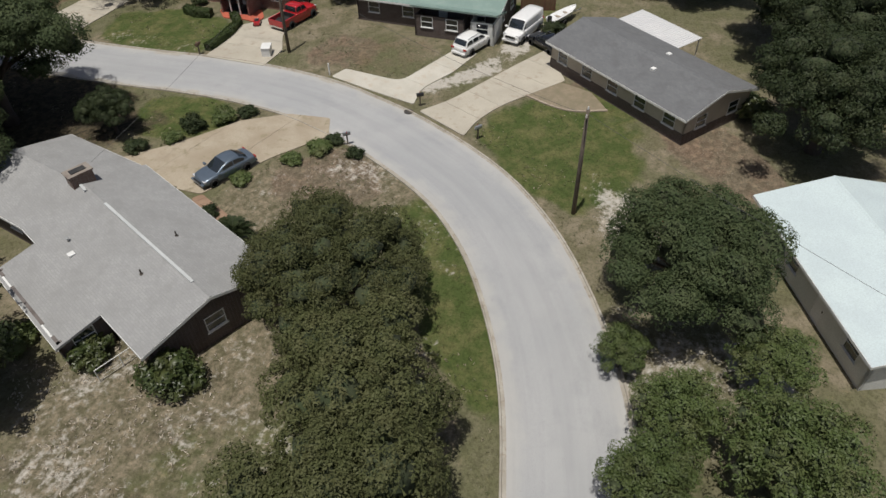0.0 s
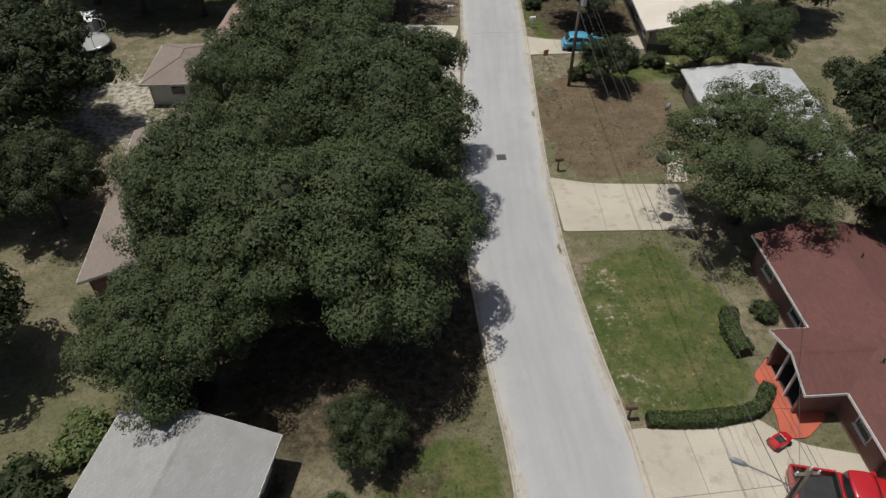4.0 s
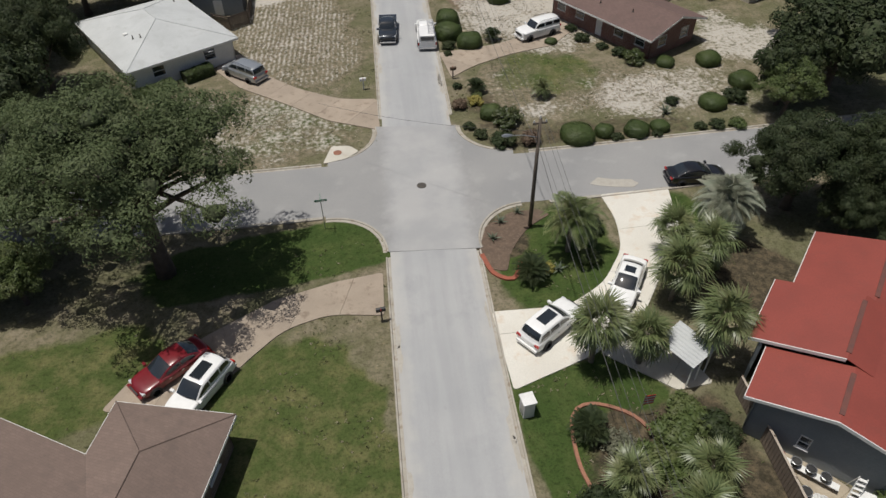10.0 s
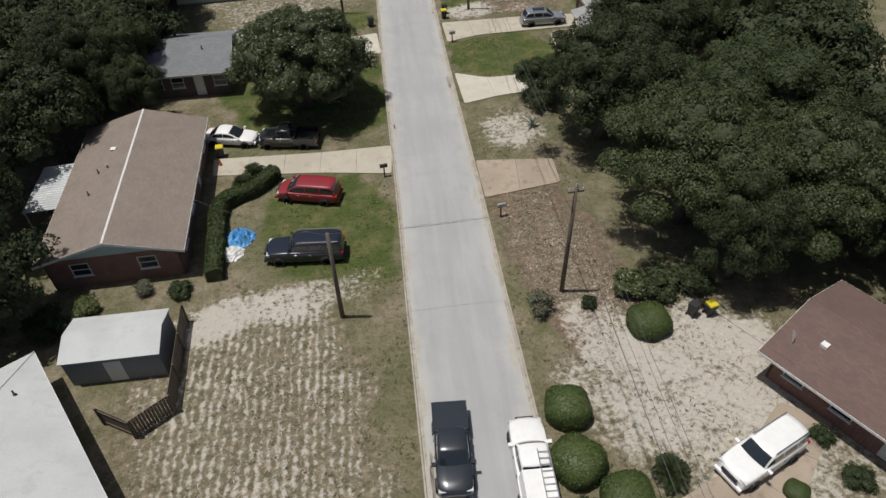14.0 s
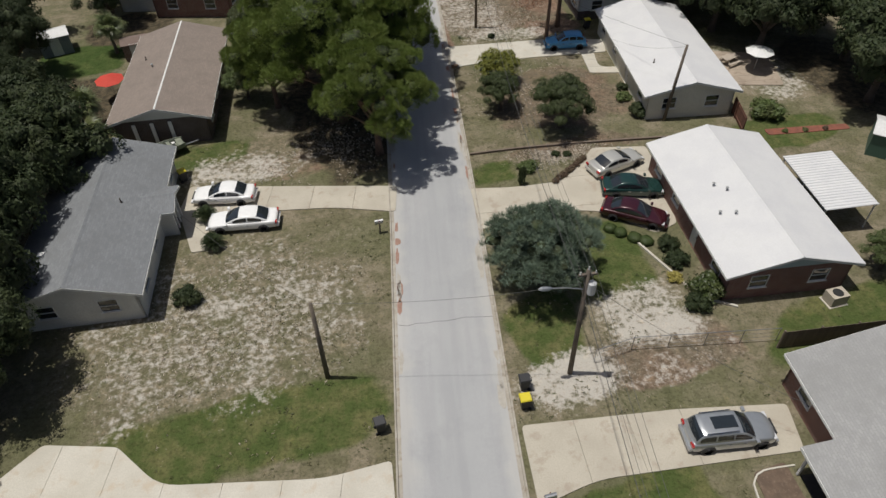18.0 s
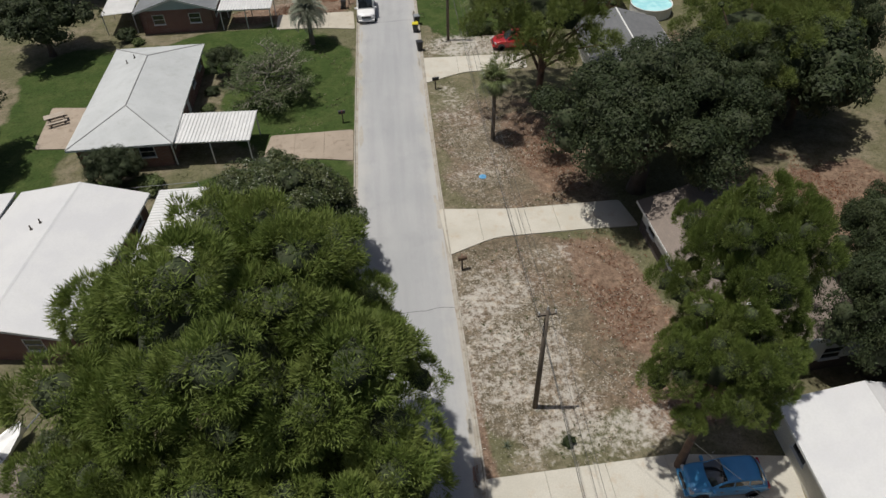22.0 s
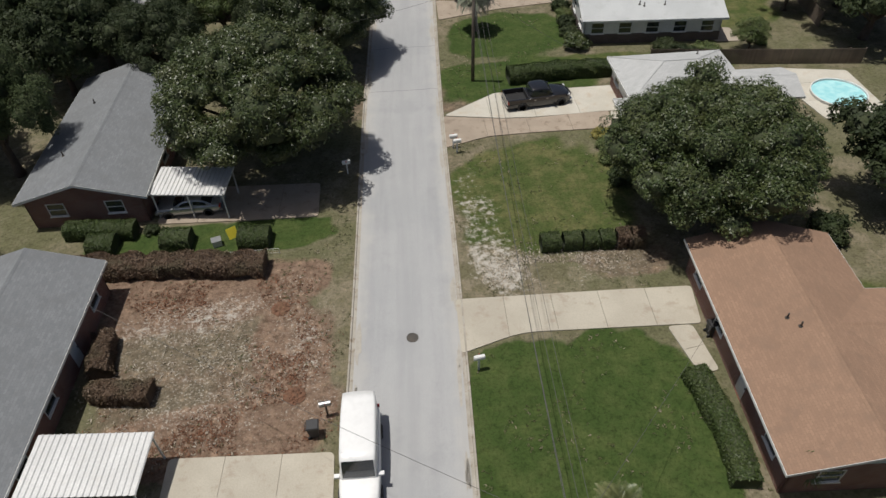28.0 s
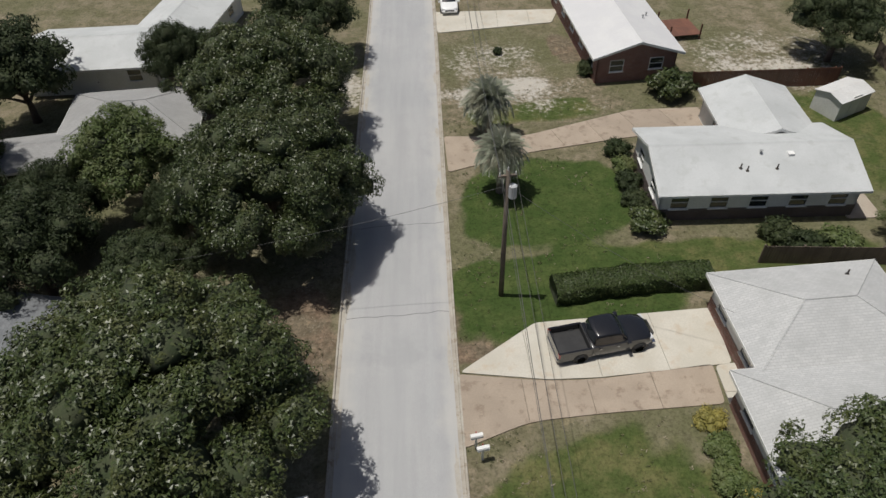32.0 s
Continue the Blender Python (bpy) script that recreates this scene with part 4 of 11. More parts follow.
panels("driveway", [(-7.2, 134.6), (-5.0, 135.6), (-2.2, 130.3), (0.9, 126.9), (4.8, 124.0), (8.3, 123.3), (8.0, 117.8), (3.6, 120.3), (-1.1, 124.9), (-4.7, 128.2), (-7.2, 132.2)], CONC_B, "curved buff concrete driveway", 3.0)
panels("storm_drain_pad", [(3.5, 116.0), (5.0, 115.8), (5.8, 114.8), (4.6, 113.9), (2.6, 113.5)], CONC_W, "white concrete pad round a storm drain", 9.0, category="drain pad", z=0.12)
panels("driveway", [(15.9, 131.4), (22.0, 132.0), (26.2, 133.4), (30.4, 136.4), (32.6, 134.6), (28.2, 130.6), (23.4, 129.6), (19.0, 127.9), (16.2, 125.9)], CONC_B, "brown worn concrete driveway", 3.0)
panels("driveway", [(12.2, 167.2), (6.3, 167.5), (-3.0, 168.6), (-3.0, 166.2), (6.0, 164.6), (11.6, 163.2)], CONC, "tan concrete driveway strip", 3.0)
panels("driveway", [(18.8, 163.4), (25.2, 162.2), (24.8, 159.0), (18.4, 158.4)], CONC_B, "brown concrete drive leading under the trees", 3.0)
panels("driveway", [(20.2, 178.4), (23.2, 176.7), (32.6, 176.4), (32.2, 173.4), (23.6, 173.2), (19.9, 172.5)], CONC_W, "pale concrete driveway with a curved lip", 3.0)
panels("driveway", [(21.2, 190.0), (30.3, 189.4), (36.6, 188.6), (36.0, 185.7), (24.4, 186.1), (20.9, 185.2)], CONC, "tan concrete driveway with a wide apron", 3.0)
panels("driveway", [(13.7, 189.2), (10.0, 188.8), (1.2, 190.0), (-1.4, 192.8), (-5.6, 193.7), (-8.0, 191.4), (-8.6, 188.4), (1.0, 186.7), (10.2, 185.6), (13.5, 184.3)], CONC_W, "pale concrete driveway with a rounded turning pad", 3.2)
panels("driveway", [(16.9, 213.0), (13.4, 213.7), (0.4, 216.2), (-0.2, 213.2), (1.2, 208.2), (2.4, 208.3), (3.2, 212.3), (11.8, 211.3), (16.4, 209.9)], CONC, "tan concrete driveway with a strip of path", 3.4)
panels("driveway", [(22.6, 211.5), (26.1, 211.0), (30.2, 211.0), (33.9, 214.9), (38.4, 214.2), (38.0, 208.6), (36.9, 204.5), (35.0, 203.8), (32.0, 206.9), (27.1, 207.9), (22.5, 206.6)], CONC, "broad tan concrete driveway", 3.6)
panels("driveway", [(24.9, 235.2), (35.3, 234.7), (41.4, 233.4), (40.8, 230.8), (33.0, 231.2), (28.2, 231.2), (24.7, 230.8)], CONC_W, "pale concrete driveway", 3.2)
panels("front_path", [(38.2, 231.0), (37.8, 227.0), (40.8, 226.4), (40.9, 227.6), (39.0, 227.9), (39.5, 230.8)], CONC_W, "pale concrete path to the door", 1.6, category="path")
panels("driveway", [(26.4, 257.3), (32.0, 256.2), (40.2, 255.6), (40.6, 252.5), (36.9, 252.9), (29.9, 253.4), (26.3, 252.2)], CONC_W, "pale concrete driveway", 3.0)
panels("driveway", [(13.7, 270.0), (20.9, 269.5), (20.5, 264.9), (17.2, 265.9), (13.0, 266.6)], CONC_B, "buff concrete driveway to the carport", 3.0)
panels("driveway", [(14.4, 294.3), (22.9, 293.4), (22.7, 289.0), (19.4, 290.0), (14.2, 290.8)], CONC, "tan concrete driveway to the carport", 3.0)
panels("driveway", [(28.9, 280.9), (35.0, 280.2), (39.2, 279.7), (38.8, 276.8), (32.4, 277.3), (28.5, 276.0)], CONC_W, "pale concrete driveway under the pine", 3.0)
panels("driveway", [(30.7, 302.8), (41.0, 302.0), (45.6, 301.6), (45.0, 298.6), (34.2, 299.6), (30.4, 298.6)], CONC, "tan concrete driveway", 3.0)
panels("front_path", [(42.9, 298.7), (43.4, 295.2), (44.6, 295.2), (44.4, 298.6)], CONC, "concrete walk beside the house", 1.6, category="path")
panels("driveway", [(32.9, 323.5), (37.8, 326.3), (48.4, 325.8), (47.9, 321.8), (40.4, 322.0), (37.6, 322.3)], CONC_W, "pale new concrete driveway", 3.4, ang=-3)
panels("driveway", [(32.8, 323.4), (37.5, 322.2), (40.4, 321.9), (46.8, 321.9), (46.4, 319.4), (40.0, 319.8), (36.0, 319.9), (32.4, 318.9)], CONC_B, "older stained brown concrete drive", 3.4, ang=-3)
panels("front_path", [(46.9, 321.8), (48.2, 321.8), (47.6, 318.2), (46.5, 318.2)], CONC_W, "pale concrete step along the house", 2.0, category="path")
panels("driveway", [(35.2, 346.0), (41.5, 345.0), (51.0, 347.2), (56.6, 346.6), (56.2, 343.8), (48.4, 343.4), (41.1, 342.8), (34.9, 341.4)], CONC_B, "brown worn concrete driveway", 3.2)
panels("driveway", [(37.3, 368.2), (50.0, 366.6), (48.6, 363.8), (37.1, 363.6)], CONC_W, "grey-white concrete driveway", 3.2)
panels("driveway", [(22.4, 316.0), (16.6, 316.6), (11.2, 317.2), (10.8, 313.2), (16.8, 312.6), (22.2, 312.2)], CONC_B, "dark stained driveway in the shade of the oak", 3.0)

GALV_CAP = surface("dull_galvanised_cap", (0.34, 0.35, 0.35), (0.26, 0.27, 0.27), 2.0, 10.0, 0.75)
# ---- houses ----
def wall_shape(length, height, holes, thick=0.18):
    """An upright wall along x from 0 to length, outer face at y = 0, with openings (x0, x1, z0, z1) cut through it."""
    s = Shape()
    xs = sorted({0.0, length, *(h[0] for h in holes), *(h[1] for h in holes)})
    zs = sorted({0.0, height, *(h[2] for h in holes), *(h[3] for h in holes)})
    nx, nz = len(xs), len(zs)

    def solid(i, k):
        if not (0 <= i < nx - 1 and 0 <= k < nz - 1):
            return False
        mx, mz = (xs[i] + xs[i + 1]) / 2, (zs[k] + zs[k + 1]) / 2
        return not any(h[0] < mx < h[1] and h[2] < mz < h[3] for h in holes)

    def at(i, k, back):
        return (k * nx + i) * 2 + back

    s.v = [(x, thick * b, z) for z in zs for x in xs for b in (0, 1)]
    for i in range(nx - 1):
        for k in range(nz - 1):
            if not solid(i, k):
                continue
            s.f += [(at(i, k, 0), at(i + 1, k, 0), at(i + 1, k + 1, 0), at(i, k + 1, 0)), (at(i, k + 1, 1), at(i + 1, k + 1, 1), at(i + 1, k, 1), at(i, k, 1))]
            for di, dk, p, q in ((-1, 0, (i, k + 1), (i, k)), (1, 0, (i + 1, k), (i + 1, k + 1)), (0, -1, (i, k), (i + 1, k)), (0, 1, (i + 1, k + 1), (i, k + 1))):
                if not solid(i + di, k + dk):
                    s.f.append((at(*q, 0), at(*p, 0), at(*p, 1), at(*q, 1)))
    return s


def add_window(parent, m, x0, x1, z0, z1, trim):
    f = Shape()
    f.m = m
    w = 0.05
    for b in ((x0, x1, z0, z0 + w), (x0, x1, z1 - w, z1), (x0, x0 + w, z0 + w, z1 - w), (x1 - w, x1, z0 + w, z1 - w), (x0 + w, x1 - w, (z0 + z1) / 2 - 0.02, (z0 + z1) / 2 + 0.02)):
        f.box(b[0], b[1], -0.03, 0.09, b[2], b[3])
    win = part("window", f, trim, parent)
    g = Shape()
    g.m = m
    g.box(x0 + w, x1 - w, 0.02, 0.035, z0 + w, z1 - w)
    part("pane", g, PANE, win)
    s = Shape()
    s.m = m
    s.box(x0 - 0.06, x1 + 0.06, -0.1, -0.032, z0 - 0.06, z0)
    part("sill", s, trim, win)


def add_door(parent, m, x0, x1, z1, mat_):
    f = Shape()
    f.m = m
    f.box(x0, x1, 0.05, 0.1, 0.06, z1)
    d = part("door", f, mat_, parent)
    h = Shape()
    h.m = m
    h.box(x1 - 0.12, x1 - 0.07, 0.0, 0.05, 1.0, 1.12)
    part("door_handle", h, IRON, d)


def block(house, A, B, W, roof, wall, gable=None, ze=2.55, rise=1.15, style="gable", over=0.5, ends=(2, 2), longs=(3, 3), door=True, lower=None, trim=None, ridge=None, open_sides=(), thick=0.16, flip=False):
    """One wing of a house: walls with openings, gables or hips, and roof slopes over them. A to B is the way of the ridge."""
    trim = trim or WHITE
    A, B = Vector((*A, 0)), Vector((*B, 0))
    if flip:
        A, B = B, A
    d = B - A
    L, ang = d.length, math.atan2(d.y, d.x)
    mid = (A + B) / 2
    m = house.matrix_basis.inverted() @ Matrix.Translation(mid) @ Matrix.Rotation(ang, 4, "Z")
    hl, hw = L / 2, W / 2
    iw, il = hw - over, hl - over * (0.7 if style == "gable" else 1.0)
    zw = ze + 0.02
    walls = (("s", pose(-il, -iw, 0), 2 * il, longs[0]), ("e", pose(il, -iw, 0, 0, 0, 90), 2 * iw, ends[1]), ("n", pose(il, iw, 0, 0, 0, 180), 2 * il, longs[1]), ("w", pose(-il, iw, 0, 0, 0, -90), 2 * iw, ends[0]))
    for key, wm, length, n in walls:
        if key in open_sides:
            for k in range(4):
                s = Shape()
                s.m = m @ wm
                x = 0.1 + (length - 0.2) * k / 3
                s.box(x - 0.06, x + 0.06, 0.02, 0.14, 0.05, zw)
                part("porch_post", s, trim, house)
            continue
        step = length / max(n, 1)
        holes, doors = [], []
        for k in range(n):
            c, hwid = (k + 0.5) * step, min(0.62, step * 0.3)
            if door and key == "s" and k == n // 2 and n > 2:
                doors.append((c - 0.46, c + 0.46, 0.05, 2.08))
            else:
                holes.append((c - hwid, c + hwid, 1.0, 2.1))
        s = wall_shape(length, zw, holes + doors)
        s.m = Matrix.Identity(4)
        full = m @ wm
        s.v = [tuple(full @ Vector(p)) for p in s.v]
        part("wall", s, wall, house)
        if lower:
            lo = Shape()
            lo.m = full
            lo.box(-0.03, length + 0.03, -0.03, -0.004, 0.0, 0.98)
            part("wall_base", lo, lower, house, "dark brick lower half of the wall")
        for h in holes:
            add_window(house, full, *h, trim)
        for h in doors:
            add_door(house, full, h[0], h[1], h[3], trim)
    f = Shape()
    f.m = m
    f.box(-il + 0.2, il - 0.2, -iw + 0.2, iw - 0.2, 0.02, 0.12)
    part("floor_slab", f, DARK, house)
    pitch = rise / hw
    # roof planes lie on the wall tops; their eaves hang a little lower
    if style == "gable":
        for sgn in (-1, 1):
            s = Shape()
            s.m = m
            pts = [(-hl, sgn * hw, ze), (hl, sgn * hw, ze), (hl, 0, ze + rise), (-hl, 0, ze + rise)]
            s.slab(pts if sgn < 0 else pts[::-1], thick)
            part("roof_slope", s, roof, house)
            e = Shape()
            e.m = m
            e.box(-hl - 0.01, hl + 0.01, sgn * hw - 0.03, sgn * hw + 0.03, ze - 0.2, ze - 0.02)
            part("fascia", e, trim, house)
        for sgn in (-1, 1):
            g = Shape()
            g.m = m
            x0, x1 = sorted((sgn * il, sgn * (il - 0.16)))
            p = [(-iw, zw), (iw, zw), (0, zw + pitch * iw - thick)]
            g.add([(x, y, z) for x in (x0, x1) for y, z in p], [(2, 1, 0), (3, 4, 5), (0, 1, 4, 3), (1, 2, 5, 4), (2, 0, 3, 5)])
            part("gable", g, gable or wall, house)
            r = Shape()
            r.m = m
            for s2 in (-1, 1):
                q = [(sgn * hl + sgn * 0.02, s2 * hw, ze - 0.02), (sgn * hl + sgn * 0.02, 0, ze + rise - 0.02)]
                r.add([(q[0][0], q[0][1], q[0][2]), (q[1][0], 0, q[1][2]), (q[1][0], 0, q[1][2] - 0.2), (q[0][0], q[0][1], q[0][2] - 0.2), (q[0][0] - sgn * 0.05, q[0][1], q[0][2]), (q[1][0] - sgn * 0.05, 0, q[1][2]), (q[1][0] - sgn * 0.05, 0, q[1][2] - 0.2), (q[0][0] - sgn * 0.05, q[0][1], q[0][2] - 0.2)],
                      [(0, 1, 2, 3), (7, 6, 5, 4), (0, 4, 5, 1), (3, 2, 6, 7), (0, 3, 7, 4), (1, 5, 6, 2)])
            part("barge_board", r, trim, house)
        rw = 0.08 if ridge else 0.14
        c = Shape()
        c.m = m
        c.add([(x, y, z) for x in (-hl, hl) for y, z in ((-rw, ze + rise - rw * pitch + 0.012), (0, ze + rise + 0.03), (rw, ze + rise - rw * pitch + 0.012), (0, ze + rise - 0.05))], [(0, 1, 5, 4), (1, 2, 6, 5), (2, 3, 7, 6), (3, 0, 4, 7), (3, 2, 1, 0), (4, 5, 6, 7)])
        part("ridge_cap", c, ridge or roof, house)
    elif style == "hip":
        top = max(hl - hw, 0.3)
        faces = [[(-hl, -hw, ze), (hl, -hw, ze), (top, 0, ze + rise), (-top, 0, ze + rise)], [(hl, hw, ze), (-hl, hw, ze), (-top, 0, ze + rise), (top, 0, ze + rise)], [(hl, -hw, ze), (hl, hw, ze), (top, 0, ze + rise)], [(-hl, hw, ze), (-hl, -hw, ze), (-top, 0, ze + rise)]]
        for q in faces:
            s = Shape()
            s.m = m
            s.slab(q, thick)
            part("roof_slope", s, roof, house)
        e = Shape()
        e.m = m
        for x0, x1, y0, y1 in ((-hl, hl, -hw - 0.03, -hw + 0.02), (-hl, hl, hw - 0.02, hw + 0.03), (-hl - 0.03, -hl + 0.02, -hw, hw), (hl - 0.02, hl + 0.03, -hw, hw)):
            e.box(x0, x1, y0, y1, ze - 0.2, ze - 0.01)
        part("fascia", e, trim, house)
        c = Shape()
        c.m = m
        for a, b in (((-top, 0, ze + rise), (top, 0, ze + rise)), ((-hl, -hw, ze), (-top, 0, ze + rise)), ((-hl, hw, ze), (-top, 0, ze + rise)), ((hl, -hw, ze), (top, 0, ze + rise)), ((hl, hw, ze), (top, 0, ze + rise))):
            c.tube([a, b], 0.055, 5)
        part("ridge_cap", c, ridge or roof, house)
    else:  # lean-to, falling towards -y
        s = Shape()
        s.m = m
        s.slab([(-hl, -hw, ze), (hl, -hw, ze), (hl, hw, ze + rise), (-hl, hw, ze + rise)], thick)
        part("roof_slope", s, roof, house)
        e = Shape()
        e.m = m
        e.box(-hl, hl, -hw - 0.03, -hw + 0.02, ze - 0.2, ze - 0.01)
        part("fascia", e, trim, house)
    house["top"] = ze + rise
    return m


def roof_bits(house, m, W, ze, rise, bits):
    """Vents and pipes on the slopes, each standing upright: (kind, along, across)."""
    for kind, x, y in bits:
        z = ze + rise * (1 - abs(y) / (W / 2)) - 0.02
        s = Shape()
        s.m = m @ Matrix.Translation((x, y, z))
        if kind == "pipe":
            s.tube([(0, 0, -0.1), (0, 0, 0.38)], 0.05, 8).tube([(0, 0, 0.0), (0, 0, 0.05)], 0.12, 8)
            part("vent_pipe", s, IRON, house)
        elif kind == "cap":
            s.tube([(0, 0, -0.1), (0, 0, 0.24)], 0.06, 8).tube([(0, 0, 0.24), (0, 0, 0.28), (0, 0, 0.34)], [0.11, 0.12, 0.04], 10)
            part("flue_cap", s, GALV_CAP, house)
        elif kind == "box":
            s.box(-0.2, 0.2, -0.2, 0.2, -0.1, 0.14)
            part("roof_vent", s, WHITE, house)
        elif kind == "sky":
            s.box(-0.5, 0.5, -0.35, 0.35, -0.1, 0.18)
            part("skylight", s, PANE, house)
        elif kind == "chimney":
            s.box(-0.45, 0.45, -0.75, 0.75, -0.5, 0.75).box(-0.53, 0.53, -0.83, 0.83, 0.75, 0.85)
            ch = part("chimney", s, BRICK_B, house, "brown brick chimney")
            k = Shape()
            k.m = s.m
            k.box(-0.25, 0.25, -0.5, 0.5, 0.852, 0.9)
            part("flue_opening", k, DARK, ch)


def house(A, B, W, label, **kw):
    a = math.degrees(math.atan2(B[1] - A[1], B[0] - A[0]))
    h = thing("house", (A[0] + B[0]) / 2, (A[1] + B[1]) / 2, a, label, "house", "houses along the street")
    h["first"] = 1
    bits = kw.pop("bits", ())
    m = block(h, A, B, W, **kw)
    roof_bits(h, m, W, kw.get("ze", 2.55), kw.get("rise", 1.15), bits)
    return h


def carport(A, B, W, label, mat_=None, z0=2.25, z1=2.4, beam=None, name="carport"):
    """A corrugated sheet on thin posts. The ribs run across A to B."""
    mat_ = mat_ or TIN_W
    a = math.atan2(B[1] - A[1], B[0] - A[0])
    c = thing(name, (A[0] + B[0]) / 2, (A[1] + B[1]) / 2, math.degrees(a), label, "carport", "carports")
    L = math.hypot(B[0] - A[0], B[1] - A[1])
    n = max(4, round(L / 0.3))
    top, hw = [], W / 2
    for k in range(n):
        x = -L / 2 + L * k / n
        for f, dz in ((0.0, 0.0), (0.55, 0.0), (0.7, 0.05), (0.85, 0.05)):
            top.append((x + f * L / n, dz))
    top.append((L / 2, 0.0))
    s = Shape()
    pts = [(x, y, (z0 if y < 0 else z1) + dz - t) for y in (-hw, hw) for t in (0.0, 0.02) for x, dz in top]
    k = len(top)
    faces = []
    for i in range(k - 1):
        faces += [(i, i + 1, 2 * k + i + 1, 2 * k + i), (k + i + 1, k + i, 3 * k + i, 3 * k + i + 1), (i + 1, i, k + i, k + i + 1), (2 * k + i, 2 * k + i + 1, 3 * k + i + 1, 3 * k + i)]
    faces += [(0, 2 * k, 3 * k, k), (k - 1, 2 * k - 1, 4 * k - 1, 3 * k - 1)]
    s.add(pts, faces)
    part("roof_sheet", s, mat_, c, "ribbed sheet metal roof")
    for y, z in ((-hw + 0.12, z0), (hw - 0.12, z1)):
        b = Shape()
        b.box(-L / 2 + 0.05, L / 2 - 0.05, y - 0.04, y + 0.04, z - 0.16, z - 0.03)
        part("beam", b, WHITE, c)
    for x in (-L / 2 + 0.2, 0.0, L / 2 - 0.2):
        for y, z in ((-hw + 0.12, z0), (hw - 0.12, z1)):
            p = Shape()
            p.box(x - 0.045, x + 0.045, y - 0.035, y + 0.035, 0.02, z - 0.161)
            part("post", p, WHITE, c)
    return c


h = house((-21.6, -6.9), (-15.0, 7.3), 8.8, "low grey shingle-roofed brick house bent in the middle", roof=R_GREY, wall=BRICK_D, bits=(("pipe", -1.5, -1.6), ("cap", 3.4, 3.0), ("box", 2.2, 3.4), ("pipe", -3, 1.5), ("chimney", 7.6, -0.1)), ends=(1, 0))
block(h, (-15.5, 5.8), (-13.5, 14.3), 8.5, R_GREY, BRICK_D, ends=(0, 2), rise=1.1)
block(h, (-21.1, 7.4), (-24.8, -0.5), 3.1, R_GREY, BRICK_D, style="shed", ze=2.0, rise=0.62, over=0.2, ends=(1, 1))
for p0, p1 in (((-15.9, 6.0), (-15.1, 7.4)), ((-20.9, -5.4), (-16.6, 3.9))):
    a_, b_ = Vector((*p0, 0)), Vector((*p1, 0))
    v = Shape()
    v.m = h.matrix_basis.inverted() @ Matrix.Translation((a_ + b_) / 2) @ Matrix.Rotation(math.atan2(b_.y - a_.y, b_.x - a_.x), 4, "Z")
    n = (b_ - a_).length / 2
    v.box(-n, n, -0.09, 0.09, 3.66, 3.78)
    part("ridge_vent", v, R_PALE, h, "pale ridge vent strip")
h = house((9.1, -32.9), (19.1, -20.1), 8.5, "long charcoal-roofed ranch house with a pale brick front", roof=R_DGREY, wall=WALL_T, lower=BRICK_D, longs=(4, 5), bits=(("box", -2, 1.5), ("box", -1, -1.4)))
h = house((-0.1, -39.6), (-12.9, -45.1), 10.0, "pale blue metal-roofed house among trees", roof=R_BLUE, wall=WALL_W, longs=(4, 4), bits=(("pipe", -2, 2),))
h = house((24.0, 3.4), (23.7, -12.3), 8.2, "green metal-roofed house with dark brick walls", roof=R_GREEN, wall=BRICK_D, longs=(4, 4), rise=1.2, bits=(("pipe", -4, 1.0), ("pipe", -2.5, 0.6), ("box", 5, 2.0)))
block(h, (20.1, -3.55), (20.05, -9.3), 3.7, R_GREEN, BRICK_D, style="shed", ze=2.13, rise=1.08, over=0.3, longs=(0, 2), ends=(0, 0), door=False, flip=True)
block(h, (20.05, -9.32), (20.0, -12.3), 3.7, R_GREEN, WALL_W, style="shed", ze=2.13, rise=1.08, over=0.3, longs=(0, 1), ends=(0, 0), door=False, flip=True)
block(h, (29.5, -7.2), (29.5, -1.0), 3.6, R_GREEN, WALL_W, style="shed", ze=2.1, rise=0.35, over=0.15, longs=(2, 0), ends=(0, 0), door=False)
h = house((23.5, 26.2), (23.6, 10.2), 8.0, "maroon-roofed house with red brick walls and a white porch", roof=R_MAROON, wall=BRICK_R, longs=(4, 5), bits=(("pipe", 3.0, -1.8), ("pipe", -4.5, 1.0), ("box", 6, -2)), rise=1.25)
block(h, (17.3, 16.1), (23.0, 16.1), 4.4, R_MAROON, BRICK_R, WHITE, rise=0.75, ends=(0, 0), longs=(0, 0), open_sides=("w",), door=False)
house((-19.2, 24.8), (-20.2, 41.5), 7.4, "taupe-roofed brick house with a pale gable", roof=R_TAN, wall=BRICK_R, gable=WALL_B, bits=(("pipe", 2, 1.5), ("pipe", -3, -1)), longs=(4, 4))
h = house((26.5, 40.4), (26.9, 47.8), 9.8, "low tin-roofed house beside the bare lot", roof=TIN, wall=WALL_T, rise=0.55, ze=2.5, longs=(2, 2), over=0.6)
block(h, (25.6, 34.0), (25.8, 40.3), 10.6, TIN, WALL_T, rise=0.5, ze=2.25, longs=(2, 2), ends=(1, 0), door=False)
h = house((25.7, 55.4), (27.0, 71.5), 9.3, "cream low-pitched roof on a tan house", roof=R_CREAM, wall=WALL_T, lower=BRICK_D, rise=0.75, longs=(4, 4), bits=(("pipe", 1.2, -1.2), ("pipe", 2.0, -0.4)))


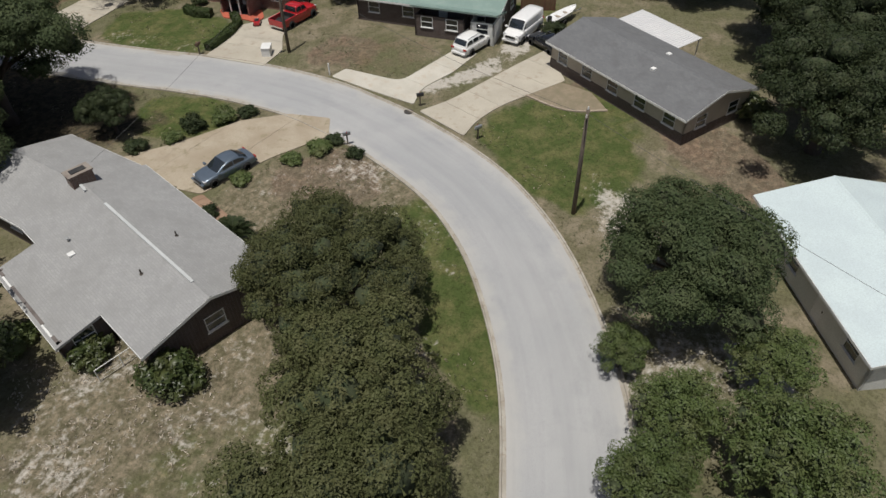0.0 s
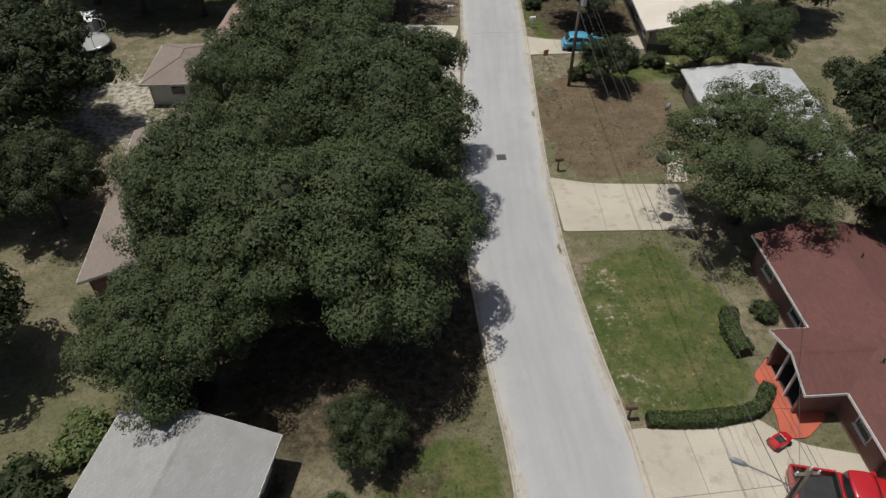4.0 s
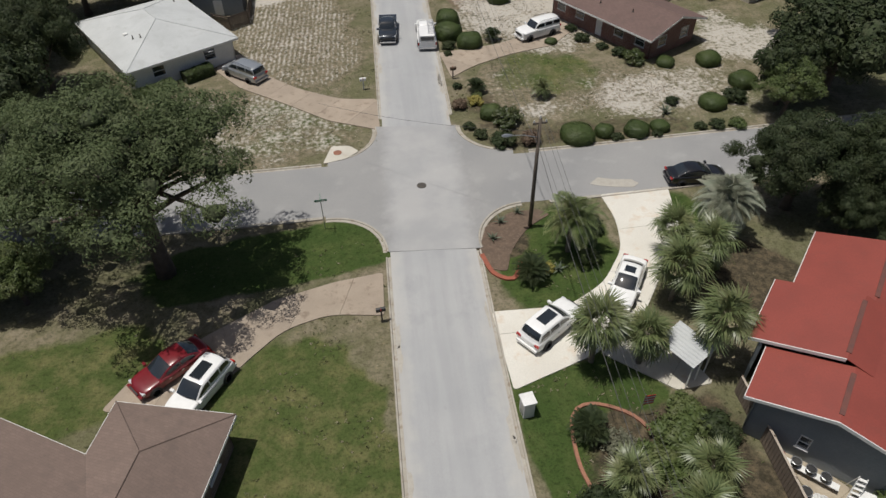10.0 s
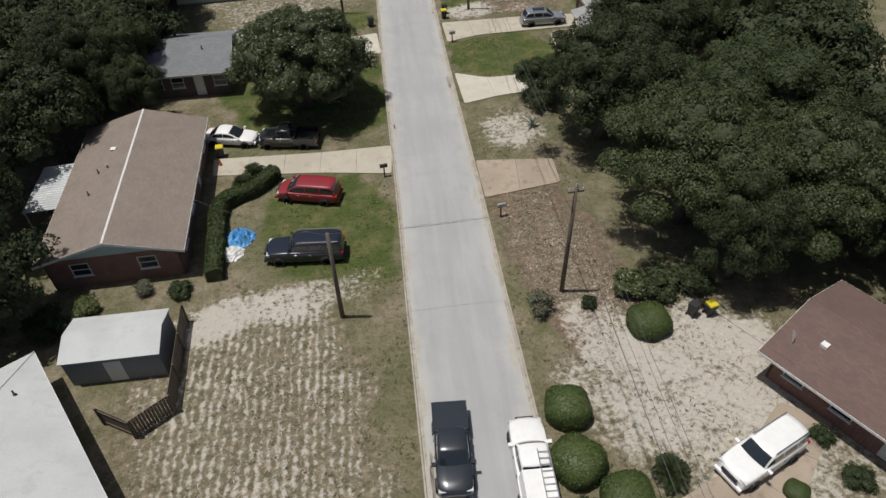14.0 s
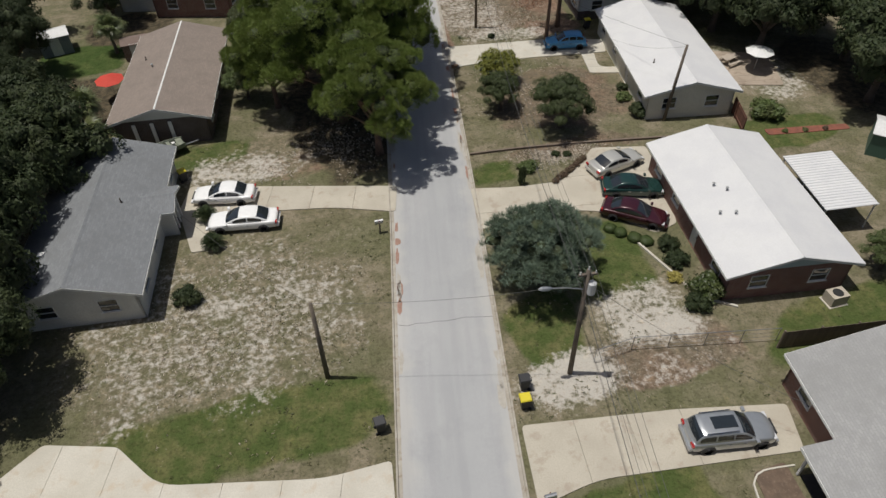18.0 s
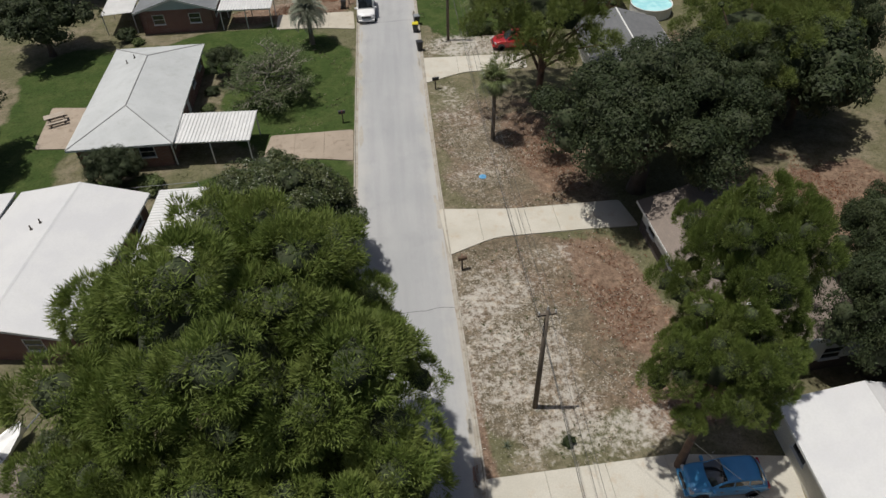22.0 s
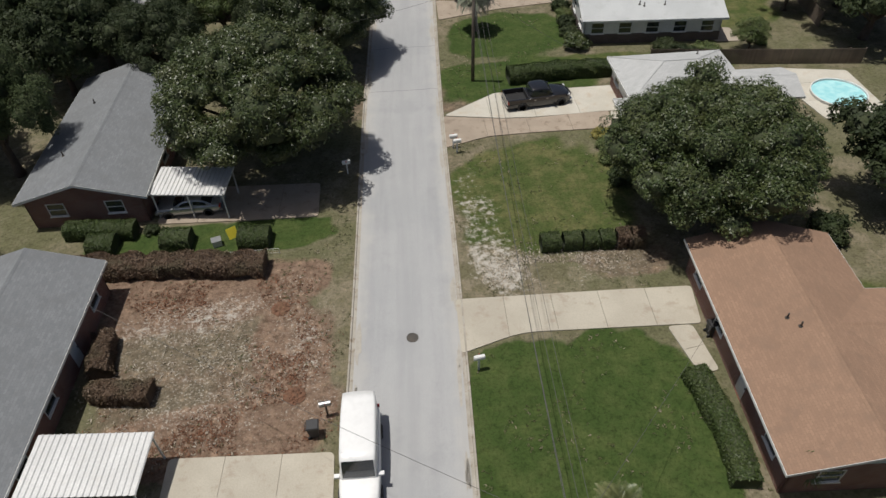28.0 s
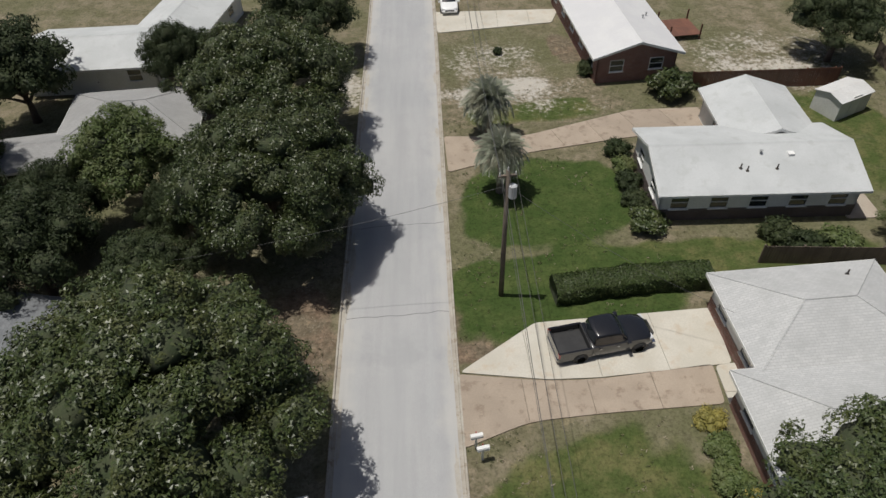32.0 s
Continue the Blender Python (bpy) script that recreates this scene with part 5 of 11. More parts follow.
def saltbox():
    """The red roof: one wide east slope, a shorter west slope in three stepped lengths. x runs along the ridge, y to the west."""
    h = thing("house", 26.53, 80.44, 44.55, "red metal-roofed house with slate grey siding", "house", "houses along the street")
    zr, pe, pw = 4.62, 0.222, 0.285

    def roof(pts, name="roof_slope", thick=0.16, mat_=None):
        q = Shape()
        q.slab(pts, thick)
        return part(name, q, mat_ or R_RED, h)

    roof([(-0.3, -8.8, zr - 8.8 * pe), (15.4, -8.8, zr - 8.8 * pe), (15.4, 0, zr), (-0.3, 0, zr)])
    for x0, x1, yr, ye, up in ((-0.3, 3.7, 0.0, 4.2, 0.0), (3.7, 9.2, 0.55, 5.2, 0.3), (9.2, 15.4, 0.0, 4.2, 0.05)):
        z0 = zr + up
        ze = z0 - (ye - yr) * pw
        roof([(x1, ye, ze), (x0, ye, ze), (x0, yr, z0), (x1, yr, z0)])
        if up > 0.1:
            roof([(x0, -0.95, zr - 0.95 * pe + 0.012), (x1, -0.95, zr - 0.95 * pe + 0.012), (x1, yr, z0), (x0, yr, z0)], "roof_saddle", 0.05)
        for sx, xx in ((-1, x0),):                     # white boards along the stepped ends
            r = Shape()
            r.slab([(xx + sx * 0.05, ye, ze + 0.015), (xx, ye, ze + 0.015), (xx, yr, z0 + 0.015), (xx + sx * 0.05, yr, z0 + 0.015)][::-sx], 0.22)
            part("barge_board", r, WHITE, h)
        part("fascia", Shape().box(x0, x1, ye - 0.02, ye + 0.04, ze - 0.2, ze - 0.01), WHITE, h)
        wall = wall_shape(x1 - x0 - (0.45 if x0 < 0 else 0.0), ze - 0.12, [(1.2, 2.2, 1.1, 2.1)])
        wm = pose(x1, ye - 0.6, 0, 0, 0, 180)
        wall.v = [tuple(wm @ Vector(v)) for v in wall.v]
        part("wall", wall, WALL_G, h)
        add_window(h, wm, 1.2, 2.2, 1.1, 2.1, WHITE)
        v = Shape()
        v.box(x0 + 0.5, x1 - 0.5, yr - 0.13, yr + 0.13, z0 - 0.1, z0 + 0.025)
        part("ridge_vent", v, RUST_V, h, "dark rusty ridge vent")
    for sx, xx in ((-1, -0.3), (1, 15.4)):
        r = Shape()
        r.slab([(xx + sx * 0.05, 0, zr + 0.015), (xx, 0, zr + 0.015), (xx, -8.8, zr - 8.8 * pe + 0.015), (xx + sx * 0.05, -8.8, zr - 8.8 * pe + 0.015)][::-sx], 0.22)
        part("barge_board", r, WHITE, h)
    part("fascia", Shape().box(-0.3, 15.4, -8.84, -8.78, zr - 8.8 * pe - 0.2, zr - 8.8 * pe - 0.01), WHITE, h)
    for xx, turn in ((0.15, 0), (14.8, 1)):
        holes = [(1.0, 1.75, 1.3, 1.85), (2.3, 3.05, 1.3, 1.85), (3.8, 4.8, 1.2, 1.95), (8.6, 9.2, 1.0, 2.0)]
        wm = pose(xx, 3.6, 0, 0, 0, -90) if not turn else pose(xx, -8.2, 0, 0, 0, 90)
        if not turn:
            holes = [(11.8 - b_, 11.8 - a_, c_, d_) for a_, b_, c_, d_ in holes]
        wall = wall_shape(11.8, 2.5, holes)
        wall.v = [tuple(wm @ Vector(v)) for v in wall.v]
        part("wall", wall, WALL_G, h)
        for o in holes:
            add_window(h, wm, *o, WHITE)
        g = Shape()
        out = [(-8.2, 2.5), (3.6, 2.5), (3.6, zr - 3.6 * pw - 0.17), (0, zr - 0.17), (-8.2, zr - 8.2 * pe - 0.17)]
        g.add([(x, y, z) for x in (xx, xx + (0.17 if not turn else -0.17)) for y, z in out], [(0, 1, 2, 3, 4), (9, 8, 7, 6, 5)] + [(k, k + 5, (k + 1) % 5 + 5, (k + 1) % 5) for k in range(5)])
        part("gable", g, WALL_G, h)
    wall = wall_shape(14.65, 2.5, [(2.0, 3.2, 1.0, 2.1), (6.2, 7.4, 1.0, 2.1), (10.4, 11.6, 1.0, 2.1)])
    wm = pose(0.15, -8.2, 0)
    wall.v = [tuple(wm @ Vector(v)) for v in wall.v]
    part("wall", wall, WALL_G, h)
    for o in ((2.0, 3.2, 1.0, 2.1), (6.2, 7.4, 1.0, 2.1), (10.4, 11.6, 1.0, 2.1)):
        add_window(h, wm, *o, WHITE)
    part("floor_slab", Shape().box(0.4, 14.6, -8.0, 3.4, 0.02, 0.12), DARK, h)
    for xx in (5.15, 6.4):
        q = Shape()
        z0, z1 = zr - 4.2 * pe, zr - 5.5 * pe
        q.slab([(xx - 0.3, -5.5, z1 + 0.14), (xx + 0.3, -5.5, z1 + 0.14), (xx + 0.3, -4.2, z0 + 0.14), (xx - 0.3, -4.2, z0 + 0.14)], 0.16)
        part("skylight", q, TIN, h, "grey flat skylight in a pale frame")
    for xx, yy in ((10.9, -1.2), (11.0, -2.5), (3.0, -3.7)):
        q = Shape()
        q.m = Matrix.Translation((xx, yy, zr + yy * pe - 0.02))
        q.tube([(0, 0, -0.05), (0, 0, 0.22)], 0.07, 8).tube([(0, 0, 0.0), (0, 0, 0.04)], 0.17, 10)
        part("vent_pipe", q, WHITE, h)


saltbox()
h = house((-28.5, 93.5), (-8.9, 80.9), 8.4, "brown shingle-roofed L-shaped ranch house", roof=R_BROWN, wall=BRICK_B, rise=1.35, longs=(5, 5), ends=(2, 0), bits=(("box", 0, 1.5), ("pipe", -4, 2.0), ("pipe", -5.2, 2.4), ("box", 3.0, -1.6), ("pipe", -3.2, 3.0)))
block(h, (-10.9, 75.2), (-6.4, 89.0), 6.8, R_BROWN, BRICK_B, style="hip", rise=1.3, longs=(3, 3))
h = house((-15.3, 66.2), (-16.5, 54.3), 9.2, "rose-tan shingle-roofed house behind the oaks", roof=R_PINK, wall=BRICK_B, bits=(("pipe", -1, -2.0), ("cap", 1.5, -1.5), ("box", 3, 2.0)), longs=(3, 3))
house((-22.6, 48.8), (-22.4, 56.4), 6.0, "small taupe hip-roofed outbuilding", roof=R_TAN, wall=WALL_W, style="hip", rise=1.0, ze=2.3, longs=(2, 2), ends=(1, 1))
h = house((-16.9, 144.5), (-9.7, 131.4), 11.7, "white hip-roofed house with clipped hedges", roof=R_PALE, wall=WALL_W, style="hip", rise=1.75, longs=(4, 4), bits=(("pipe", 2.6, -3.0), ("pipe", 3.2, -2.4), ("box", 1.0, -3.2), ("pipe", -4.5, 4.2)))
h = house((33.5, 140.4), (40.4, 126.4), 9.0, "dark brown shingle-roofed brick ranch house", roof=R_RBROWN, wall=BRICK_R, over=0.95, longs=(5, 5), bits=(("pipe", -1.0, -2.6), ("pipe", 3.0, -2.0), ("box", -5.5, -2.0)), rise=1.35)
h = house((-8.7, 154.7), (-8.0, 171.6), 9.9, "taupe-roofed brick house with a pale blue gable", roof=R_TAN, wall=BRICK_R, gable=WALL_B, ridge=WHITE, longs=(4, 4), bits=(("cap", 1.0, 1.6), ("pipe", -2, 2.4), ("box", 3.4, 1.6), ("pipe", 0.6, 2.2)), rise=1.4)
h = house((-9.6, 184.3), (-1.0, 183.7), 9.0, "dark grey shingle-roofed house behind a magnolia", roof=R_SLATE, wall=BRICK_D, longs=(4, 4), rise=1.6, bits=(("pipe", 1.5, -1.5),))
h = house((-5.0, 202.2), (-4.7, 218.6), 8.8, "slate-shingled house with white siding", roof=R_SLATE, wall=WALL_W, longs=(4, 4), rise=1.4, bits=(("pipe", 4, 2.4), ("box", -4, 2.6), ("pipe", 0.5, -1.8)))
block(h, (0.5, 211.6), (-3.0, 211.6), 3.2, R_SLATE, WALL_W, rise=0.5, ends=(0, 0), longs=(0, 0), open_sides=("w",), door=False)
h = house((42.2, 190.0), (41.3, 174.6), 11.2, "grey shingle-roofed house with a deep front porch", roof=R_GREY, wall=BRICK_R, rise=1.9, longs=(4, 4), ridge=R_DGREY)
block(h, (36.6, 184.8), (36.2, 177.2), 4.2, R_GREY, WALL_W, style="shed", ze=2.3, rise=0.95, over=0.3, longs=(0, 0), ends=(0, 0), door=False, open_sides=("s", "e", "w", "n"))
h = house((41.5, 211.2), (40.8, 196.2), 9.3, "white-roofed red brick house", roof=R_WHITE, wall=BRICK_R, gable=WALL_B, longs=(4, 4), bits=(("cap", 0.0, -1.6), ("cap", -0.8, -2.2), ("cap", 2.4, -2.0), ("cap", 2.0, -2.9)), rise=1.25)
h = house((45.2, 235.0), (43.7, 217.5), 8.7, "white-roofed cream block house", roof=R_WHITE, wall=CREAM_W, longs=(4, 5), bits=(("pipe", 4.0, -2.2),), rise=1.15)
h = house((-2.2, 222.5), (-1.7, 239.2), 8.8, "taupe-roofed house with white porch posts", roof=R_TAN, wall=BRICK_D, gable=WALL_W, ridge=WHITE, longs=(4, 4), ends=(0, 2), bits=(("cap", 0, 1.6), ("pipe", 2, 2.6)), rise=1.25)
for xx in (-2.2, -0.7, 0.8):
    v = Shape()
    v.m = h.matrix_basis.inverted() @ pose(-2.2 + xx, 222.72, 0)
    v.box(-0.14, 0.14, -0.05, 0.08, 0.05, 2.3)
    part("porch_post", v, WHITE, h)
h = house((-2.3, 248.2), (0.6, 261.6), 9.7, "white-roofed red brick house behind the pines", roof=R_WHITE, wall=BRICK_R, longs=(4, 4), bits=(("pipe", 2.0, 1.4), ("pipe", 2.6, 1.0), ("pipe", -3, 2.8)), rise=1.0)
block(h, (-6.8, 263.0), (-8.6, 251.2), 4.6, R_WHITE, WALL_W, style="shed", ze=2.1, rise=0.5, over=0.2, longs=(0, 0), ends=(0, 0), door=False)
h = house((44.6, 252.4), (44.3, 238.0), 9.2, "taupe-roofed house in pine shade", roof=R_TAN, wall=WALL_W, lower=BRICK_D, longs=(4, 4), bits=(("box", 4, -2.0), ("pipe", -4.8, 1.6)), rise=1.2)
h = house((2.1, 267.2), (3.4, 284.2), 8.4, "pale grey hip-roofed red brick house", roof=R_PALE, wall=BRICK_R, style="hip", longs=(5, 4), bits=(("pipe", 4.2, 2.0), ("pipe", 4.8, 1.4)), rise=1.25, ridge=R_GREY)
h = house((3.8, 292.2), (5.1, 307.6), 8.7, "grey-roofed red brick house with a pale blue gable", roof=R_SLATE, wall=BRICK_R, gable=WALL_B, longs=(4, 4), bits=(("cap", 1.0, 1.8), ("pipe", 0.6, 2.6)), rise=1.4)
h = house((49.8, 302.9), (48.2, 287.2), 9.0, "terracotta shingle-roofed brick house with a side wing", roof=R_ORANGE, wall=BRICK_R, gable=WALL_B, longs=(4, 4), bits=(("pipe", -0.5, -1.4), ("pipe", 0.2, -1.0)), rise=1.35)
block(h, (50.0, 294.9), (59.3, 293.7), 6.6, R_ORANGE, BRICK_R, longs=(2, 3), ends=(0, 1), rise=1.0, door=False)
h = house((48.7, 280.2), (46.9, 265.0), 8.4, "charcoal-roofed house hidden by a pine", roof=R_DGREY, wall=WALL_W, ridge=WHITE, longs=(3, 3), rise=1.2)
h = house((6.3, 313.6), (7.4, 330.4), 9.0, "grey shingle-roofed brick house with a white eave", roof=R_SLATE, wall=BRICK_R, longs=(4, 4), bits=(("pipe", -4, 2.2), ("pipe", 3, 2.0)), rise=1.35)
h = house((47.6, 322.8), (57.6, 322.3), 7.2, "light grey shingle hip-roofed house", roof=R_LGREY, wall=WALL_W, lower=BRICK_R, style="hip", rise=1.3, longs=(3, 3), bits=(("pipe", 2.4, 2.2),))
block(h, (45.9, 316.2), (55.4, 315.6), 7.2, R_LGREY, WALL_W, style="hip", rise=1.3, longs=(2, 3), ends=(2, 1), lower=BRICK_R, door=False)
block(h, (56.4, 320.2), (61.4, 319.8), 4.6, R_LGREY, WALL_W, rise=0.7, longs=(2, 2), ends=(0, 1), door=False)
h = house((48.1, 337.3), (61.9, 335.6), 7.9, "pale grey-roofed white house with a dark brick base", roof=R_PALE, wall=WALL_W, lower=BRICK_D, longs=(5, 4), bits=(("cap", 0.4, -0.9), ("pipe", -1.2, -2.0), ("pipe", -0.8, -2.2), ("box", 2.4, -1.0), ("pipe", 1.2, -2.1)), rise=1.25, door=False)
block(h, (58.9, 345.2), (58.0, 337.8), 6.8, R_PALE, WALL_W, rise=1.1, ends=(1, 0), longs=(1, 1), door=False)
h = house((52.8, 351.4), (53.2, 368.5), 8.0, "white-roofed dark red brick house", roof=R_WHITE, wall=BRICK_R, gable=BRICK_R, longs=(4, 5), bits=(("cap", -3, -2.0), ("cap", -2.2, -2.6)), rise=1.25)
h = house((0.4, 361.8), (12.2, 361.0), 8.2, "pale roof of a house behind the trees", roof=R_PALE, wall=WALL_W, longs=(3, 3))
block(h, (11.6, 361.5), (14.8, 373.0), 7.2, R_PALE, WALL_W, longs=(2, 2), ends=(0, 1), door=False)
h = house((6.2, 349.4), (16.8, 349.2), 8.0, "grey low-pitched house among oaks", roof=R_GREY, wall=BRICK_D, style="hip", longs=(3, 3), rise=1.3, bits=(("cap", 0.4, -0.4),))
block(h, (2.2, 345.6), (8.4, 345.9), 4.6, R_GREY, BRICK_D, rise=0.8, ze=2.4, longs=(2, 1), ends=(1, 0), door=False)

carport((24.1, -24.0), (19.4, -29.8), 3.1, "white flat patio roof behind the charcoal-roofed house", R_WHITE)
carport((-23.6, 84.0), (-19.2, 80.6), 4.4, "white sheet metal patio cover", R_WHITE)
carport((48.6, 207.9), (48.2, 201.4), 3.9, "white sheet metal patio cover", R_WHITE)
carport((8.0, 260.9), (6.5, 249.6), 4.2, "long white corrugated metal carport")
carport((6.1, 269.4), (12.7, 268.5), 4.2, "white corrugated metal carport beside the brick house")
carport((8.5, 293.6), (14.2, 292.9), 3.2, "white corrugated metal carport")
carport((-2.2, 301.2), (-2.4, 293.4), 3.4, "white corrugated metal patio cover")
carport((11.0, 315.3), (16.3, 314.4), 3.0, "white corrugated metal carport over a silver car")
carport((-14.2, 167.2), (-14.6, 161.4), 2.8, "rusty corrugated lean-to beside the house", TIN)
carport((32.2, 62.9), (31.4, 57.0), 1.8, "ribbed metal side cover")
carport((21.6, 87.3), (23.6, 88.4), 2.6, "pale flat porch cover beside the palms", R_PALE)

# ---- plants ----
def raw_mesh(name, verts, faces, mats, index=None):
    me = bpy.data.meshes.new(name)
    me.vertices.add(len(verts))
    me.vertices.foreach_set("co", np.asarray(verts, dtype=np.float32).ravel())
    k = faces.shape[1]
    me.loops.add(faces.size)
    me.loops.foreach_set("vertex_index", faces.ravel())
    me.polygons.add(len(faces))
    me.polygons.foreach_set("loop_start", np.arange(0, faces.size, k))
    for m in mats:
        me.materials.append(m)
    if index is not None:
        me.polygons.foreach_set("material_index", index)
    me.update(calc_edges=True)
    return me


def leaf_quads(rng, pts, nrm, size, lean=0.7, narrow=0.55, along=None):
    """A pointed leaf at each point, facing roughly along its normal."""
    n = len(pts)
    nrm = nrm + lean * rng.normal(size=(n, 3))
    nrm /= np.linalg.norm(nrm, axis=1, keepdims=True) + 1e-9
    a = np.cross(nrm, rng.normal(size=(n, 3)))
    a /= np.linalg.norm(a, axis=1, keepdims=True) + 1e-9
    if along is not None:
        a = along + 0.42 * rng.normal(size=(n, 3))
        a /= np.linalg.norm(a, axis=1, keepdims=True) + 1e-9
        nrm = np.cross(a, rng.normal(size=(n, 3)))
        nrm /= np.linalg.norm(nrm, axis=1, keepdims=True) + 1e-9
    b = np.cross(nrm, a)
    s = size * rng.uniform(0.6, 1.35, (n, 1))
    v = np.stack([pts - a * s * 0.8 + b * s * narrow, pts - a * s * 0.8 - b * s * narrow, pts + a * s * 1.2 + nrm * s * 0.2], 1)
    return v.reshape(-1, 3), np.arange(3 * n).reshape(n, 3)



def ico():
    bm = bmesh.new()
    bmesh.ops.create_icosphere(bm, subdivisions=1, radius=1.0)
    v = np.array([tuple(q.co) for q in bm.verts])
    f = np.array([[q.index for q in p.verts] for p in bm.faces])
    bm.free()
    return v, f


ICO_V, ICO_F = ico()


# dark green for twigs: the shade inside foliage is put into this colour
INNER_SHADE = surface("shaded_inner_twigs", (0.042, 0.058, 0.024), (0.056, 0.064, 0.032), 2.0, 10.0, 0.95, relief=0.05)


def sprays(name, mat_, rng, c, lr, leaves, size, clump, knots, flat, narrow, core, tufts, lean):
    """Leaves gathered in rounded sprays that stand out of each lobe, with dark gaps between them."""
    lobes = len(c)
    way = rng.normal(size=(lobes * knots, 3))
    way /= np.linalg.norm(way, axis=1, keepdims=True)
    way[:, 2] = np.where(way[:, 2] < -0.15, -way[:, 2], way[:, 2])
    of = np.repeat(np.arange(lobes), knots)
    squash = np.array([1, 1, flat])
    at = c[of] + way * rng.uniform(0.80, 1.06, (len(of), 1)) * lr[of, None] * squash
    gap = np.linalg.norm((at[:, None, :] - c[None, :, :]) / squash, axis=2) / lr[None, :]
    gap[np.arange(len(of)), of] = 9.0
    keep = gap.min(1) > 0.78                # sprays buried in a neighbouring lobe are left out
    at, way = at[keep], way[keep]
    rad = clump * rng.uniform(0.65, 1.35, len(at))
    per = np.maximum((leaves * rad ** 2 / (rad ** 2).sum()).astype(int), 5)
    k = np.repeat(np.arange(len(at)), per)
    d = rng.normal(size=(len(k), 3))
    d /= np.linalg.norm(d, axis=1, keepdims=True)
    dot = (d * way[k]).sum(1, keepdims=True)
    d = np.where(dot < -0.25, d - 2 * dot * way[k], d)
    if tufts:                               # needles stand out like brushes and face the sky
        pts = at[k] + d * rad[k, None] * rng.uniform(0.45, 0.95, (len(k), 1))
        a = d + 0.35 * way[k] + np.array([0, 0, 0.45]) + 0.22 * rng.normal(size=d.shape)
        a /= np.linalg.norm(a, axis=1, keepdims=True)
        n = np.array([0, 0, 0.7]) + d + 0.35 * rng.normal(size=d.shape)
        b = np.cross(n, a)
        b /= np.linalg.norm(b, axis=1, keepdims=True) + 1e-9
        w = size * rng.uniform(0.7, 1.3, (len(k), 1))
        lv = np.stack([pts - a * w + b * w * narrow, pts - a * w - b * w * narrow, pts + a * w], 1).reshape(-1, 3)
        lf = np.arange(len(lv)).reshape(-1, 3)
    else:
        pts = at[k] + d * rad[k, None] * rng.uniform(0.72, 1.08, (len(k), 1))
        lv, lf = leaf_quads(rng, pts, 1.0 * d + 0.45 * way[k] + np.array([0, 0, 0.35]), size, lean, narrow)
    cv, cf, n0, twigs = [lv], [lf], len(lv), 0
    mid, wide = c.mean(0), c.std(0) * np.array([1.15, 1.15, 1.0])
    for i in range(lobes + 1):              # twigs deep inside each lobe, coloured dark for shade, and one mass in the middle
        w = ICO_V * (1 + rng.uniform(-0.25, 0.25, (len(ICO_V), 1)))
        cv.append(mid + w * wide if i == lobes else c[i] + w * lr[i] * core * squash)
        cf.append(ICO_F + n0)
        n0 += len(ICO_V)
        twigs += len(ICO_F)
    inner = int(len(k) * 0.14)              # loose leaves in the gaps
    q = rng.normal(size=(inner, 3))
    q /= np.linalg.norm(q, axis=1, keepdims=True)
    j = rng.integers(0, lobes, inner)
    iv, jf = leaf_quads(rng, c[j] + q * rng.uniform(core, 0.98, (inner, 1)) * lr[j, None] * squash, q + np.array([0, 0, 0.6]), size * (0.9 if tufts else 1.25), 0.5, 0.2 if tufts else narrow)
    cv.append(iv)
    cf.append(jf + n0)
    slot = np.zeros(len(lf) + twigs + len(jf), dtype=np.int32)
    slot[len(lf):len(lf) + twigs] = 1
    return raw_mesh(name, np.concatenate(cv), np.concatenate(cf), [mat_, INNER_SHADE], slot)


